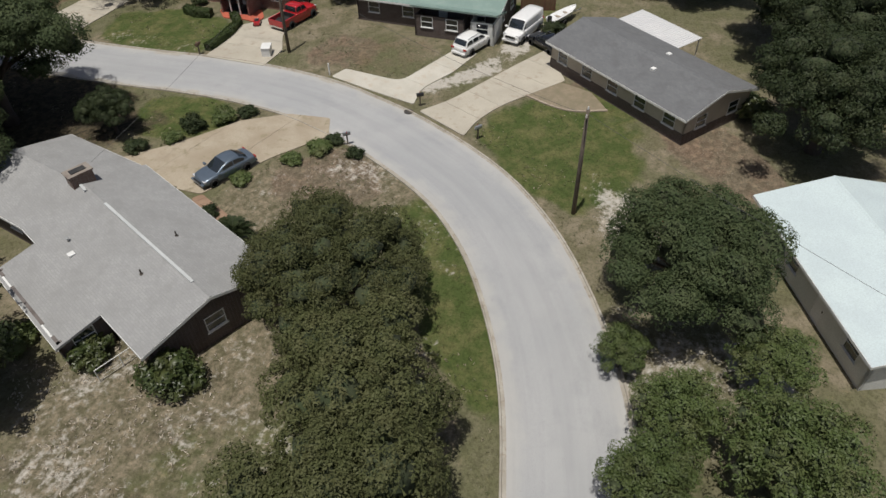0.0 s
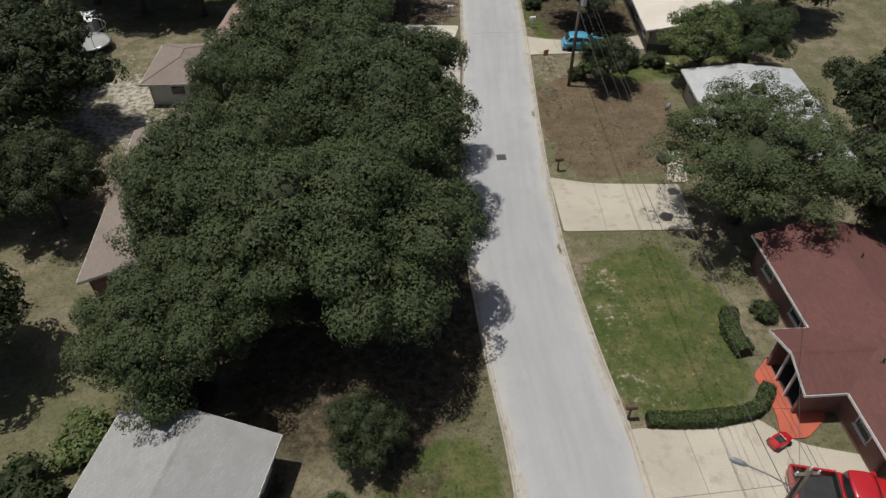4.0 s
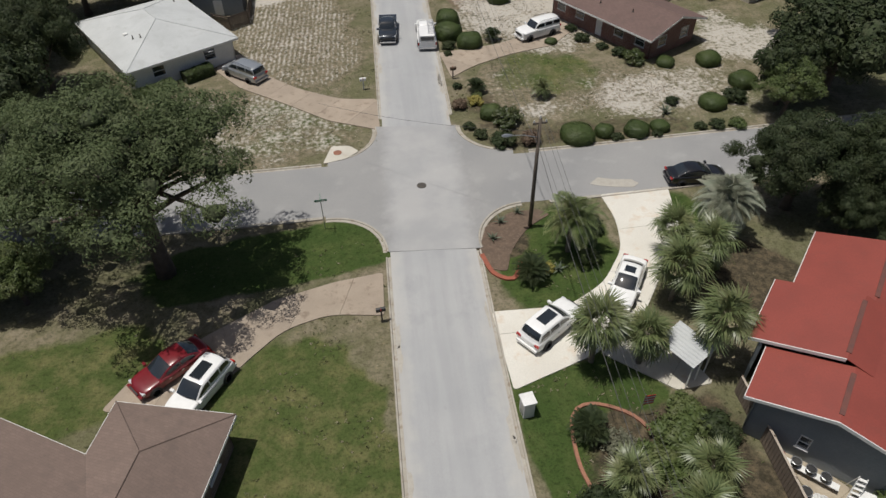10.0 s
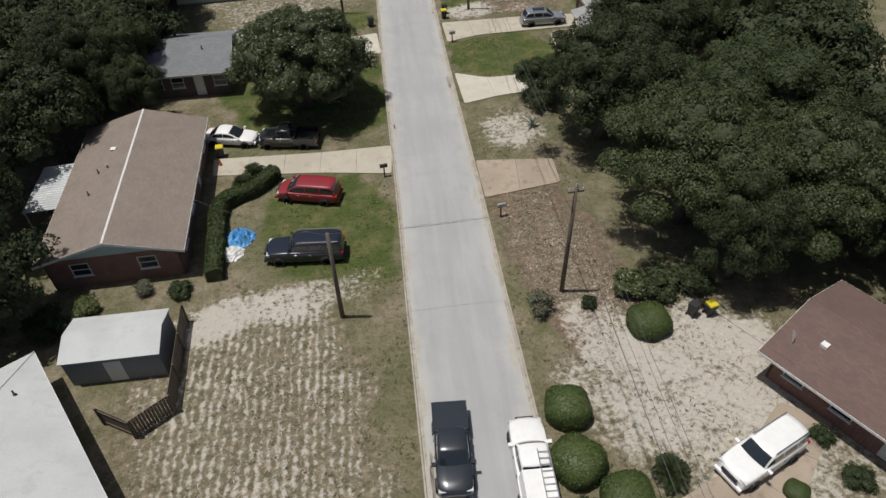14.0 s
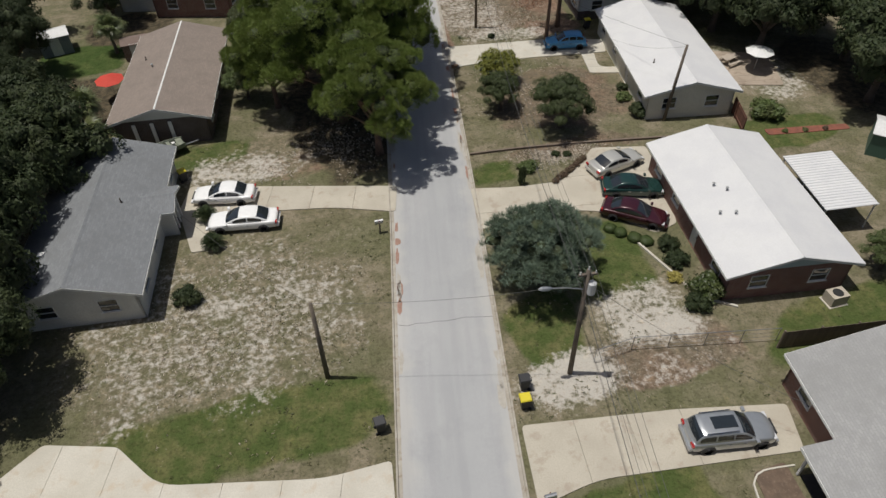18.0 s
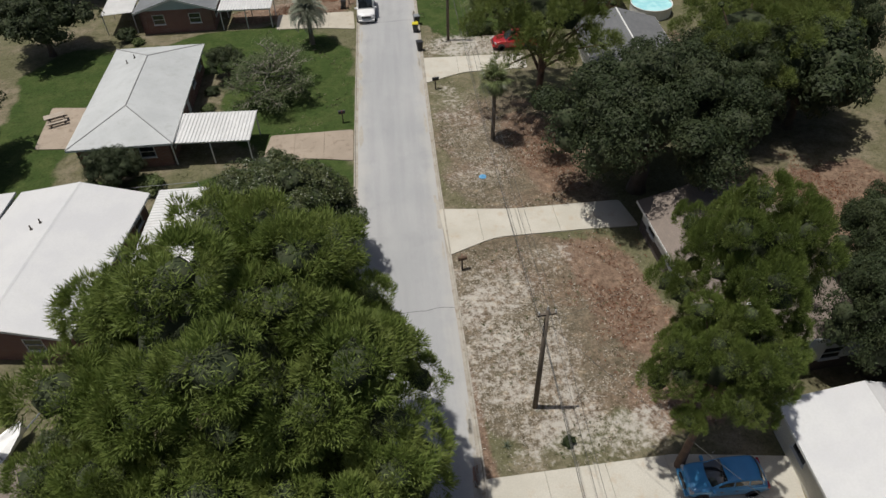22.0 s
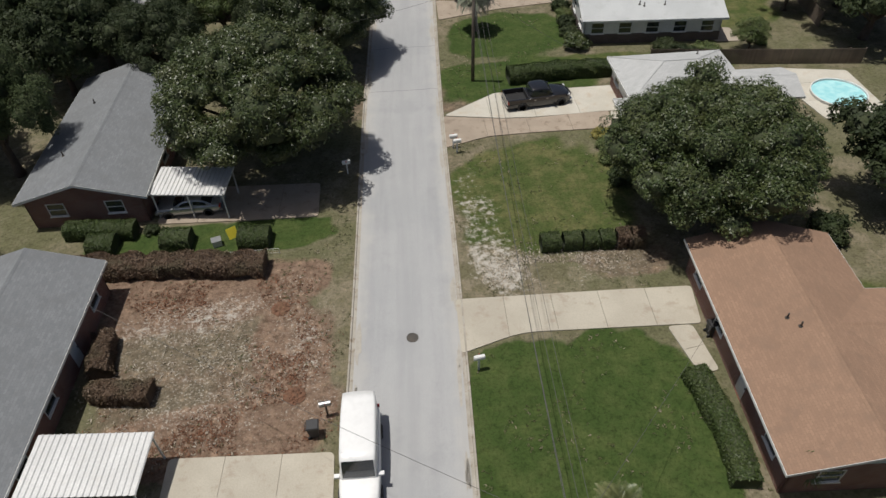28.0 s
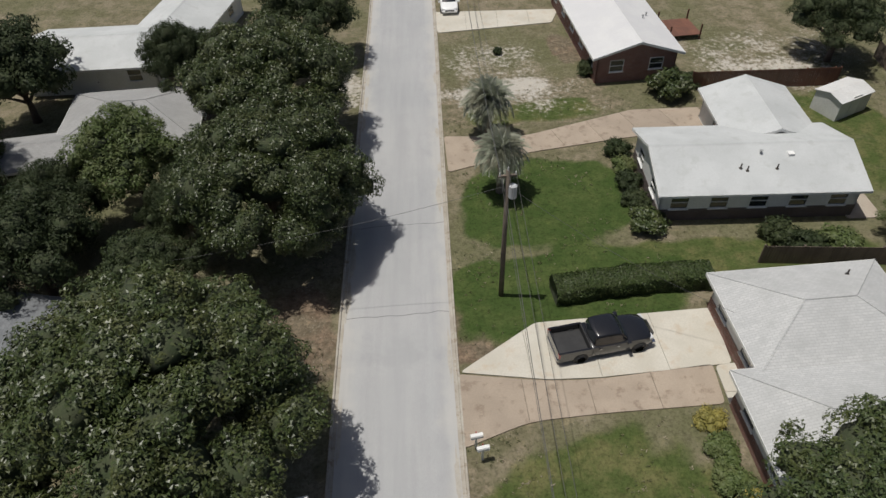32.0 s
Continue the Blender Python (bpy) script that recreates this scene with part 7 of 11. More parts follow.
# trees, south to north
for spec in (
    ("olive_tree", -17.6, -12.4, 5.2, 6.4, 10), ("bough_oak", -25.0, -17.2, 4.6, 6.8, 40), ("bough_oak", -30.0, -19.0, 4.8, 7.0, 150), ("oak_b", -11.4, -31.4, 5.4, 7.2, 0),
    ("light_tree", -16.6, -28.6, 1.7, 2.6, 0), ("light_tree", -20.2, -31.6, 2.6, 4.0, 60), ("light_tree", -24.2, -30.6, 2.6, 4.0, 90), ("light_tree", -21.6, -36.4, 3.6, 5.4, 30), ("light_tree", -27.5, -35.0, 3.6, 5.2, 200), ("airy_oak", -32.0, -36.0, 4.6, 6.4, 130), ("light_tree", -15.5, -36.0, 2.6, 3.6, 30),
    ("dark_oak", 8.5, -40.0, 6.6, 8.5, 0), ("dark_oak", 17.5, -41.5, 6.6, 9, 60), ("wood", 26, -38, 6, 9, 0), ("wood", 36, -30, 6.5, 9, 100), ("wood", 44, -20, 6.5, 9, 40), ("wood", 49, -7, 6, 9, 0), ("wood", 52, 6, 6, 9, 0),
    ("oak_a", -6.6, 23.0, 8.3, 11, 0), ("oak_a", -4.8, 35.6, 8.3, 11.5, 120), ("oak_b", -10.2, 48.0, 8.0, 10.5, 70), ("airy_oak", -7.4, 68.6, 8.6, 10.5, 200), ("oak_c", -5.2, 13.4, 2.2, 3.6, 0),
    ("oak_b", -14.0, 28.5, 6.6, 10, 0), ("oak_b", -14.5, 18.5, 5.4, 8.0, 40), ("oak_b", -14.6, 41.0, 4.6, 8.5, 110), ("wood", -36.5, 53.0, 5.6, 9.0, 40), ("wood", -32, 45.5, 5.5, 9, 0), ("oak_c", -27.5, 33.0, 4.0, 6.6, 0), ("dark_oak", -24.4, 68.0, 5.8, 9.0, 0), ("wood", -37, 72, 6.5, 9.5, 20), ("wood", -31, 69, 6.5, 9.5, 50), ("wood", -29, 20, 5.5, 8, 90), ("wood", -34, 36, 6, 9, 0), ("wood", -38, 48, 6, 9, 0), ("wood", -30, 5, 5, 7, 0), ("wood", -36, 79, 6, 9, 0),
    ("airy_oak", 20.6, 30.4, 7.2, 8.6, 60), ("wood", 31, 27, 5.5, 8, 40), ("wood", 37, 18, 6, 9, 10), ("wood", 33, 9.5, 3.4, 5, 10), ("oak_c", 25.2, 6.6, 2.6, 4.4, 60), ("wood", 29.6, 8.2, 4.0, 7, 30), ("oak_c", 45.2, -1.6, 3.0, 5.0, 30), ("wood", 41.0, 8.8, 4.0, 7, 80), ("wood", 43, 14, 6, 9, 200), ("wood", 35, 38, 5, 8, 0), ("oak_c", 25.8, 7.0, 1.7, 2.8, 0),
    ("light_tree", 24.8, 51.0, 4.3, 6.4, 0), ("oak_b", 29.6, 51.6, 4.0, 6.2, 80), ("oak_c", 16.0, 49.8, 2.7, 4.4, 0), ("oak_c", 17.2, 63.2, 4.2, 6.2, 40), ("dark_oak", 33.8, 70.5, 4.4, 6.6, 0), ("wood", 38, 63, 5.5, 8, 0), ("wood", 43, 73, 5.5, 8, 90), ("light_tree", 31.2, 74.0, 2.2, 3.2, 0),
    ("tall_oak", -9.0, 102.6, 8.6, 12.6, 30), ("airy_oak", -18.5, 108.0, 7.0, 10.0, 130), ("wood", -24, 105, 6.8, 9.5, 0), ("wood", -34, 99, 6.5, 9.5, 80), ("wood", -36, 122, 6.5, 9.5, 0), ("wood", -25, 124, 6, 9, 160), ("dark_oak", -22.6, 131.0, 4.8, 8.4, 60), ("wood", -28, 133, 5.0, 9, 0), ("light_tree", -18.0, 101.5, 3.0, 4.5, 0),
    ("dark_oak", 37.4, 100.6, 4.8, 7.0, 0), ("dark_oak", 43.0, 98.6, 4.6, 7.6, 70), ("dark_oak", 39.6, 96.6, 2.8, 4.4, 140), ("wood", 47.5, 96, 6, 9, 0), ("wood", 47.5, 90, 4.6, 8, 60), ("wood", 45.0, 114.6, 3.2, 6.5, 30), ("wood", 50.5, 115.5, 6.4, 9, 100), ("wood", 57, 125, 6.4, 9, 0), ("wood", 61, 142, 6.0, 9, 50), ("wood", 50, 143, 5.0, 8, 0), ("light_tree", 44.5, 112.8, 3.4, 5, 0),
    ("wood", -23, 150, 6, 9, 0), ("wood", -20, 160, 5.5, 9, 70), ("wood", -20, 172, 6, 9, 120), ("wood", -28, 140, 6, 9, 20), ("wood", -16, 181, 5.5, 9, 0), ("wood", -14, 193, 5.2, 8.5, 90), ("wood", -22, 189, 6, 9, 0), ("wood", -15, 205, 5, 8, 30), ("oak_c", -9.4, 197.6, 4.4, 7.6, 30), ("wood", -11.0, 203.4, 4.6, 9.0, 60), ("wood", -11.2, 209.6, 4.6, 9.0, 140), ("wood", -9.2, 216.4, 4.6, 8.4, 0), ("wood", -10.5, 186, 4.4, 8, 0), ("wood", -16, 152, 4.6, 8, 30), ("wood", -15.5, 172, 4.4, 8, 60), ("dark_oak", -14.6, 177.4, 4.4, 9.0, 30), ("dark_oak", -21.8, 206.0, 5.0, 9.0, 80), ("wood", -17.6, 196.0, 4.6, 9.0, 10), ("oak_b", -11.6, 181.6, 4.2, 7.8, 60), ("dark_oak", -9.4, 175.6, 3.0, 6.2, 20), ("wood", -19.4, 165.8, 4.4, 8.5, 0), ("wood", -20.5, 180.5, 5.0, 9, 20),
    ("magnolia", 5.4, 175.6, 5.9, 8.4, 0), ("bright_oak", 31.8, 152.6, 6.6, 9.5, 0), ("bright_oak", 37.5, 148.5, 6.0, 9.5, 30), ("dark_oak", 44.0, 142.5, 4.4, 7.5, 30), ("dark_oak", 32.6, 146.4, 4.2, 8.0, 70), ("dark_oak", 30.4, 164.4, 6.4, 9.5, 50), ("dark_oak", 37.0, 172.0, 6.4, 9.5, 90), ("oak_b", 39.5, 158.5, 6.6, 9.5, 150), ("dark_oak", 44.5, 149.0, 6, 9, 20), ("wood", 48.5, 165, 6.5, 9.5, 0), ("dark_oak", 50.6, 180.5, 4.6, 8.5, 20), ("wood", 52, 153, 6.5, 9.5, 0), ("wood", 53, 177, 6.5, 9.5, 90), ("dark_oak", 45.0, 171.4, 4.4, 8.6, 140), ("wood", 56, 186, 4.6, 8, 30), ("oak_c", 27.0, 171.2, 2.6, 4.0, 0),
    ("spruce", 25.3, 200.6, 3.8, 5.8, 0), ("light_tree", 48.6, 197.4, 1.9, 3.0, 0), ("wood", -14, 214, 4.6, 8, 0), ("wood", -13, 224, 4.5, 7, 50), ("dark_oak", -18.0, 237.6, 4.4, 7.4, 0), ("dark_oak", -11.0, 249.0, 3.6, 6.6, 90), ("wood", -21, 246, 5.0, 8.5, 20), ("wood", -19.5, 229.0, 4.8, 8.5, 70), ("dark_oak", -14.2, 226.0, 3.6, 7.6, 120),
    ("yellow_tree", 28.5, 227.2, 2.1, 2.9, 0), ("bright_oak", 27.6, 222.4, 2.0, 3.4, 0), ("bright_oak", 32.2, 218.6, 2.9, 4.4, 30),
    ("low_pine", 13.2, 223.4, 7.4, 12.6, 0), ("low_pine", 16.0, 217.8, 5.2, 10.0, 120), ("low_pine", 17.2, 224.6, 5.2, 13.0, 310), ("low_pine", 7.4, 227.0, 4.2, 9.0, 200), ("light_tree", 4.6, 229.0, 2.4, 3.6, 0), ("pine", 17.0, 230.6, 6.4, 13.6, 70), ("pine", 15.2, 235.6, 7.4, 17.4, 150), ("pine", 18.2, 237.4, 4.6, 13.4, 250), ("pine", 10.6, 237.4, 3.6, 13.6, 40), ("pine", 10.0, 230.8, 4.6, 13.0, 20), ("magnolia", 5.6, 238.0, 2.8, 5.4, 0),
    ("dark_oak", 48.8, 237.4, 5.0, 9.0, 0), ("dark_oak", 53.4, 233.0, 4.6, 8.6, 60), ("dark_oak", 61.0, 246.5, 5.4, 9.0, 100), ("dark_oak", 52.0, 243.0, 4.2, 8.0, 0), ("wood", 56, 228, 5.4, 9, 0), ("wood", 61, 217, 5.4, 8.5, 60), ("wood", 67, 252, 5.4, 9, 0), ("wood", 58, 262, 5.6, 9, 100), ("wood", 64, 206, 5.2, 8, 0), ("wood", 65, 240, 6, 9, 0), ("wood", 60, 233, 6, 9, 50), ("wood", 55.5, 239.5, 5.2, 9, 0), ("wood", 63.5, 224.5, 6, 9, 80), ("wood", 70.0, 258.0, 5.0, 8, 0),
    ("pine", 35.3, 234.0, 3.5, 12.0, 0), ("pine", 37.6, 237.4, 3.8, 15.2, 80), ("dark_oak", 42.0, 256.6, 8.2, 10.6, 0), ("airy_pine", 38.0, 270.4, 6.8, 12.6, 40), ("airy_pine", 53.6, 264.6, 6.0, 11.0, 0), ("airy_pine", 59.0, 267.6, 5.4, 10.5, 70), ("dark_oak", 64.5, 269.5, 5.0, 9.0, 20), ("dark_oak", 51.0, 262.5, 5.6, 8.6, 130), ("dark_oak", 58.0, 263.5, 5.0, 8.4, 200), ("wood", 61, 274, 5.5, 8.5, 0),
    ("magnolia", 15.0, 253.2, 5.3, 7.6, 60), ("oak_c", 1.8, 264.9, 2.4, 3.4, 0), ("oak_c", 9.6, 281.0, 2.0, 3.0, 0), ("wood", -9, 290, 5, 7, 0), ("wood", -9, 306, 5.5, 8, 0), ("light_tree", -3.4, 309.5, 4.4, 6.6, 0), ("wood", -12, 270, 5, 8, 40), ("wood", -12, 256, 5, 8, 0),
    ("magnolia", 18.6, 319.6, 7.0, 9.8, 60), ("oak_b", -0.8, 321.0, 4.6, 9.6, 0), ("wood", 0.6, 332.5, 4.4, 8.5, 0), ("magnolia", 23.0, 335.6, 5.8, 9.0, 0), ("light_tree", 13.4, 340.6, 4.4, 7.4, 60), ("dark_oak", 0.4, 344.0, 4.2, 7.6, 10), ("magnolia", 22.6, 347.6, 5.8, 9.0, 130), ("wood", -2, 338, 6, 9, 0), ("oak_c", 9.0, 333.0, 4.4, 7.0, 30), ("dark_oak", 17.4, 336.4, 3.0, 5.6, 40), ("dark_oak", 9.4, 337.6, 3.2, 6.0, 80), ("dark_oak", 14.6, 355.0, 3.4, 6.4, 120), ("dark_oak", 3.0, 337.0, 4.4, 7.0, 60), ("oak_c", 16.2, 330.6, 3.4, 5.2, 100), ("wood", 2, 354, 4.6, 8, 50), ("wood", -8, 324, 6, 9, 90), ("oak_c", 25.0, 360.0, 4.6, 7.6, 0), ("wood", -8, 351, 6, 9, 0),
    ("bright_magnolia", 48.8, 308.4, 6.6, 9.0, 200), ("wood", 63, 307, 5.5, 8, 0), ("wood", 68, 297, 5.5, 8, 0), ("oak_c", 66.5, 283, 4, 7, 0), ("light_tree", 63.0, 329.6, 2.0, 3.0, 0), ("oak_c", 71, 352, 4, 6, 0), ("wood", 78, 344, 6, 9, 0), ("wood", 76.5, 337.0, 5.0, 9, 60), ("dark_oak", 70.6, 337.2, 2.8, 5.6, 30), ("wood", 75, 330, 6, 8, 0),
):
    tree(spec[0], spec[1], spec[2], spec[3], spec[4], spec[5])


def twiggy_tree(x, y, r, h, label, seed=7):
    """A thin old tree: pale limbs that fork four times, with sparse leaves at the ends."""
    rng = np.random.default_rng(seed)
    t = thing("tree", x, y, 0, label, "tree", "trees")
    wood, fine, tips = Shape(), Shape(), []

    def grow(p, way, length, rad, level):
        mid = p + way * length * 0.5 + rng.normal(size=3) * length * 0.06
        end = p + way * length
        (wood if level < 2 else fine).tube([tuple(p), tuple(mid), tuple(end)], [rad, rad * 0.8, rad * 0.55], 5 if level < 2 else 3, False)
        if level == 4:
            tips.append(end)
            return
        if level >= 3:
            tips.append(mid)
        for k in range((6, 5, 4, 3)[level]):
            n = way + rng.normal(size=3) * (0.85 if level else 1.1) + np.array([0, 0, 0.12])
            n /= np.linalg.norm(n)
            n[2] = max(n[2], -0.15)
            grow(p + way * length * rng.uniform(0.55, 1.0), n, length * rng.uniform(0.55, 0.8), rad * 0.55, level + 1)

    grow(np.array([0.0, 0.0, -0.1]), np.array([0.05, 0.0, 1.0]), h * 0.36, 0.17, 0)
    pts = np.array(tips)
    k = r / np.percentile(np.hypot(pts[:, 0], pts[:, 1]), 95)
    kz = (h - 1.0) / pts[:, 2].max()
    for s_ in (wood, fine):
        s_.v = [(a * k, b * k, c * kz) for a, b, c in s_.v]
    pts = pts * np.array([k, k, kz])
    part("trunk", wood, TWIG, t)
    part("twig_spray", fine, TWIG, t, "pale bare twigs")
    at = np.repeat(pts, 34, 0) + rng.normal(size=(len(pts) * 34, 3)) * 0.24
    lv, lf = leaf_quads(rng, at, np.tile([0.0, 0.0, 1.0], (len(at), 1)), 0.085)
    part("foliage", raw_mesh("foliage", lv, lf, [GREYOAK]), None, t)


twiggy_tree(15.8, 277.6, 5.6, 6.0, "thin grey-green tree with bare pale twigs showing")

# ---- vehicles ----
def lathe(profile, sides=20):
    """A wheel-like body turned round the y axis from (y, radius) pairs."""
    s = Shape()
    n = len(profile)
    pts = [(r * math.cos(2 * math.pi * k / sides), y, r * math.sin(2 * math.pi * k / sides)) for k in range(sides) for y, r in profile]
    s.add(pts, [(k * n + i, k * n + i + 1, ((k + 1) % sides) * n + i + 1, ((k + 1) % sides) * n + i) for k in range(sides) for i in range(n - 1)])
    s.f += [tuple(k * n for k in range(sides - 1, -1, -1)), tuple(k * n + n - 1 for k in range(sides))]
    return s


RUBBER = surface("tyre_rubber", (0.025, 0.025, 0.026), (0.04, 0.04, 0.04), 3.0, 20.0, 0.85)
ALLOY = paint("alloy_rim", (0.55, 0.55, 0.56), 0.3, 0.9)
BLACK = surface("black_plastic", (0.02, 0.02, 0.021), (0.032, 0.032, 0.033), 2.0, 16.0, 0.55)
LAMP = glass("clear_lamp", (0.55, 0.56, 0.58), 0.1)
TAIL = glass("red_lamp", (0.35, 0.015, 0.012), 0.12)
CHROME = paint("chrome", (0.65, 0.65, 0.66), 0.15, 1.0)
TYRE_ME = lathe([(-0.11, 0.24), (-0.115, 0.31), (-0.08, 0.345), (0.08, 0.345), (0.115, 0.31), (0.11, 0.24)]).mesh("tyre", RUBBER, True)


def rim_mesh():
    s = lathe([(-0.10, 0.235), (-0.112, 0.225), (-0.06, 0.20), (-0.055, 0.07), (-0.09, 0.06), (-0.09, 0.005)], 20)
    for k in range(5):
        s.m = Matrix.Rotation(2 * math.pi * k / 5, 4, "Y")
        s.box(-0.03, 0.03, -0.105, -0.06, 0.04, 0.215)
    s.m = Matrix.Identity(4)
    return s.mesh("rim", ALLOY)


RIM_ME = rim_mesh()
SPECS = {  # length, width, height, belt, bonnet, cabin: rear base, rear top, front top, front base; wheel stations; wheel radius factor
    "sedan": (4.85, 1.82, 1.45, 0.90, 0.84, -0.41, -0.20, 0.01, 0.25, -0.29, 0.31, 0.95),
    "hatch": (4.30, 1.74, 1.60, 0.98, 0.95, -0.465, -0.35, 0.03, 0.25, -0.31, 0.31, 0.95),
    "suv": (4.75, 1.88, 1.70, 1.03, 1.00, -0.475, -0.38, 0.04, 0.25, -0.29, 0.31, 1.05),
    "long_suv": (5.60, 2.02, 1.90, 1.18, 1.16, -0.49, -0.465, 0.10, 0.215, -0.27, 0.32, 1.12),
    "minivan": (5.05, 1.98, 1.76, 1.06, 1.00, -0.485, -0.44, 0.13, 0.33, -0.29, 0.31, 1.0),
    "van": (5.40, 2.00, 2.10, 1.20, 1.12, -0.495, -0.48, 0.20, 0.32, -0.29, 0.33, 1.05),
    "pickup": (5.80, 1.98, 1.86, 1.13, 1.13, -0.10, -0.075, 0.135, 0.235, -0.27, 0.33, 1.12),
    "mail_van": (5.60, 2.05, 2.45, 1.20, 1.15, -0.495, -0.49, 0.20, 0.27, -0.27, 0.33, 1.05),
}


def greenhouse(L, H, zb, rb, rt, ft, fb, wb, wt, box):
    """The rounded upper body of a car as a surface: u runs from its rear foot to its front foot, v from one side over the roof to the other."""
    ur, uf = (rt - rb) / (fb - rb), (ft - rb) / (fb - rb)
    bow = 0.05 if box else 0.13

    def at(u, v):
        if u < ur:
            h = zb + (H - 0.05 - zb) * (1 - (1 - u / ur) ** 1.45)
        elif u > uf:
            h = zb + (H - 0.05 - zb) * (1 - (1 - (1 - u) / (1 - uf)) ** 1.45)
        else:
            h = H - 0.05 * abs((2 * u - ur - uf) / (uf - ur)) ** 2.4
        foot = wb * (1 - 0.07 * abs(2 * u - 1) ** 3)
        head = foot - (wb - wt) * (h - zb) / (H - zb)
        fall = min(0.07, 0.4 * (h - zb))
        a = abs(v)
        if a < 0.66:
            y, z = head * a / 0.66, h - fall * (a / 0.66) ** 3.5
        else:
            k = (a - 0.66) / 0.34
            y, z = head + (foot - head) * k ** 0.8, (h - fall) + (zb - h + fall) * k
        x = (rb + (fb - rb) * u) * L - bow * (2 * u - 1) * (y / wb) ** 2
        return Vector((x, math.copysign(y, v), z))
    return at, ur, uf


def skin(at, us, vs, out=0.0):
    """A patch of that surface, lifted by out."""
    s = Shape()
    pts = []
    for u in us:
        for v in vs:
            p = at(u, v)
            if out:
                e = 0.01
                n = (at(min(u + e, 1), v) - at(max(u - e, 0), v)).cross(at(u, min(v + e, 1)) - at(u, max(v - e, -1)))
                p = p + n.normalized() * out
            pts.append(tuple(p))
    n = len(vs)
    return s.add(pts, [(i * n + k, (i + 1) * n + k, (i + 1) * n + k + 1, i * n + k + 1) for i in range(len(us) - 1) for k in range(n - 1)])


def steps(a, b, n):
    return [a + (b - a) * k / n for k in range(n + 1)]


def car(kind, x, y, ang, mat_, label, length=None, cap=False, rails=False, sunroof=False, bed=None, category="car", crew=False):
    L, W, H, belt, hood, rb, rt, ft, fb, w0, w1, wf = SPECS[kind]
    if crew:
        rb, rt, ft = -0.155, -0.13, 0.115
    L = length or L
    t = thing("pickup_truck" if kind == "pickup" else "van" if "van" in kind else "car", x, y, ang, label, "pickup" if kind == "pickup" else "van" if "van" in kind else "car", "parked vehicles")
    hw = W / 2
    is_box = kind in ("van", "mail_van")
    tail = belt + (0.05 if kind == "sedan" else 0.0)
    back = -0.5 if kind != "pickup" else rb - 0.005
    st = [(back, tail - 0.34, 0.84, 0.42), (back + 0.012, tail - 0.06, 0.94, 0.30), (back + 0.05, tail, 0.985, 0.25), (-0.02, belt + 0.02, 1.0, 0.22), (0.12, belt, 1.0, 0.22), (fb, hood + 0.05, 1.0, 0.22), (0.36, hood, 0.985, 0.24), (0.45, hood - 0.07, 0.94, 0.26), (0.488, hood - 0.2, 0.88, 0.30), (0.5, hood - 0.42, 0.80, 0.38)]
    if kind == "pickup":
        st[0] = (back, belt - 0.02, 0.99, 0.25)
        st[1] = (back + 0.012, belt, 1.0, 0.24)
    rings = []
    for u, z, wf2, lo in st:
        w = hw * wf2
        half = [(w * 0.90, lo), (w * 0.99, lo + 0.12), (w, lo + (z - lo) * 0.62), (w * 0.965, z - 0.05), (w * 0.86, z), (w * 0.4, z + 0.035)]
        pull = (0.040 * max(0.0, (u - 0.28) / 0.22) - (0.026 * max(0.0, (-0.36 - u) / 0.14) if kind != "pickup" else 0.0)) * L      # ends curve back at the corners
        rings.append([(u * L - pull * (yy / hw) ** 2, yy, zz) for yy, zz in half] + [(u * L - pull * (yy / hw) ** 2, -yy, zz) for yy, zz in reversed(half)])
    b = Shape().loft(rings)
    body_me = b.mesh("body", mat_, True)
    body = part("body", body_me, mat_, t)
    if kind != "pickup":
        soft_ = body.modifiers.new("rounding", "SUBSURF")
        soft_.levels = soft_.render_levels = 2
    else:
        body_me.set_sharp_from_angle(angle=radians(50))
    # cabin
    zb, wb, wt = belt - 0.03, hw * 0.90, hw * (0.86 if is_box else 0.76)
    at, ur, uf = greenhouse(L, H, zb, rb, rt, ft, fb, wb, wt, is_box)
    us = steps(0, ur, 6)[:-1] + steps(ur, uf, 8)[:-1] + steps(uf, 1, 6)
    vs = [-v for v in reversed((0.0, 0.25, 0.45, 0.58, 0.66, 0.76, 0.88, 1.0))][:-1] + [0.0, 0.25, 0.45, 0.58, 0.66, 0.76, 0.88, 1.0]
    part("cabin", skin(at, us, vs), mat_, t, smooth=True)
    vw = [-0.60, -0.4, -0.2, 0.0, 0.2, 0.4, 0.60]
    part("windscreen", skin(at, steps(uf + (1 - uf) * 0.10, 1 - (1 - uf) * 0.10, 6), vw, 0.012), PANE, t, smooth=True)
    if kind != "mail_van":
        part("rear_window", skin(at, steps(ur * 0.22, ur * 0.88, 5), vw, 0.012), PANE, t, smooth=True)
    spans = {"sedan": [(0.14, 0.50), (0.53, 0.90)], "hatch": [(0.10, 0.34), (0.37, 0.62), (0.65, 0.92)], "pickup": [(0.08, 0.46), (0.50, 0.92)], "van": [(0.78, 0.95)], "mail_van": [(0.84, 0.96)]}.get(kind, [(0.07, 0.31), (0.34, 0.60), (0.63, 0.92)])
    u_lo, u_hi = ur * 0.55, uf + (1 - uf) * 0.72
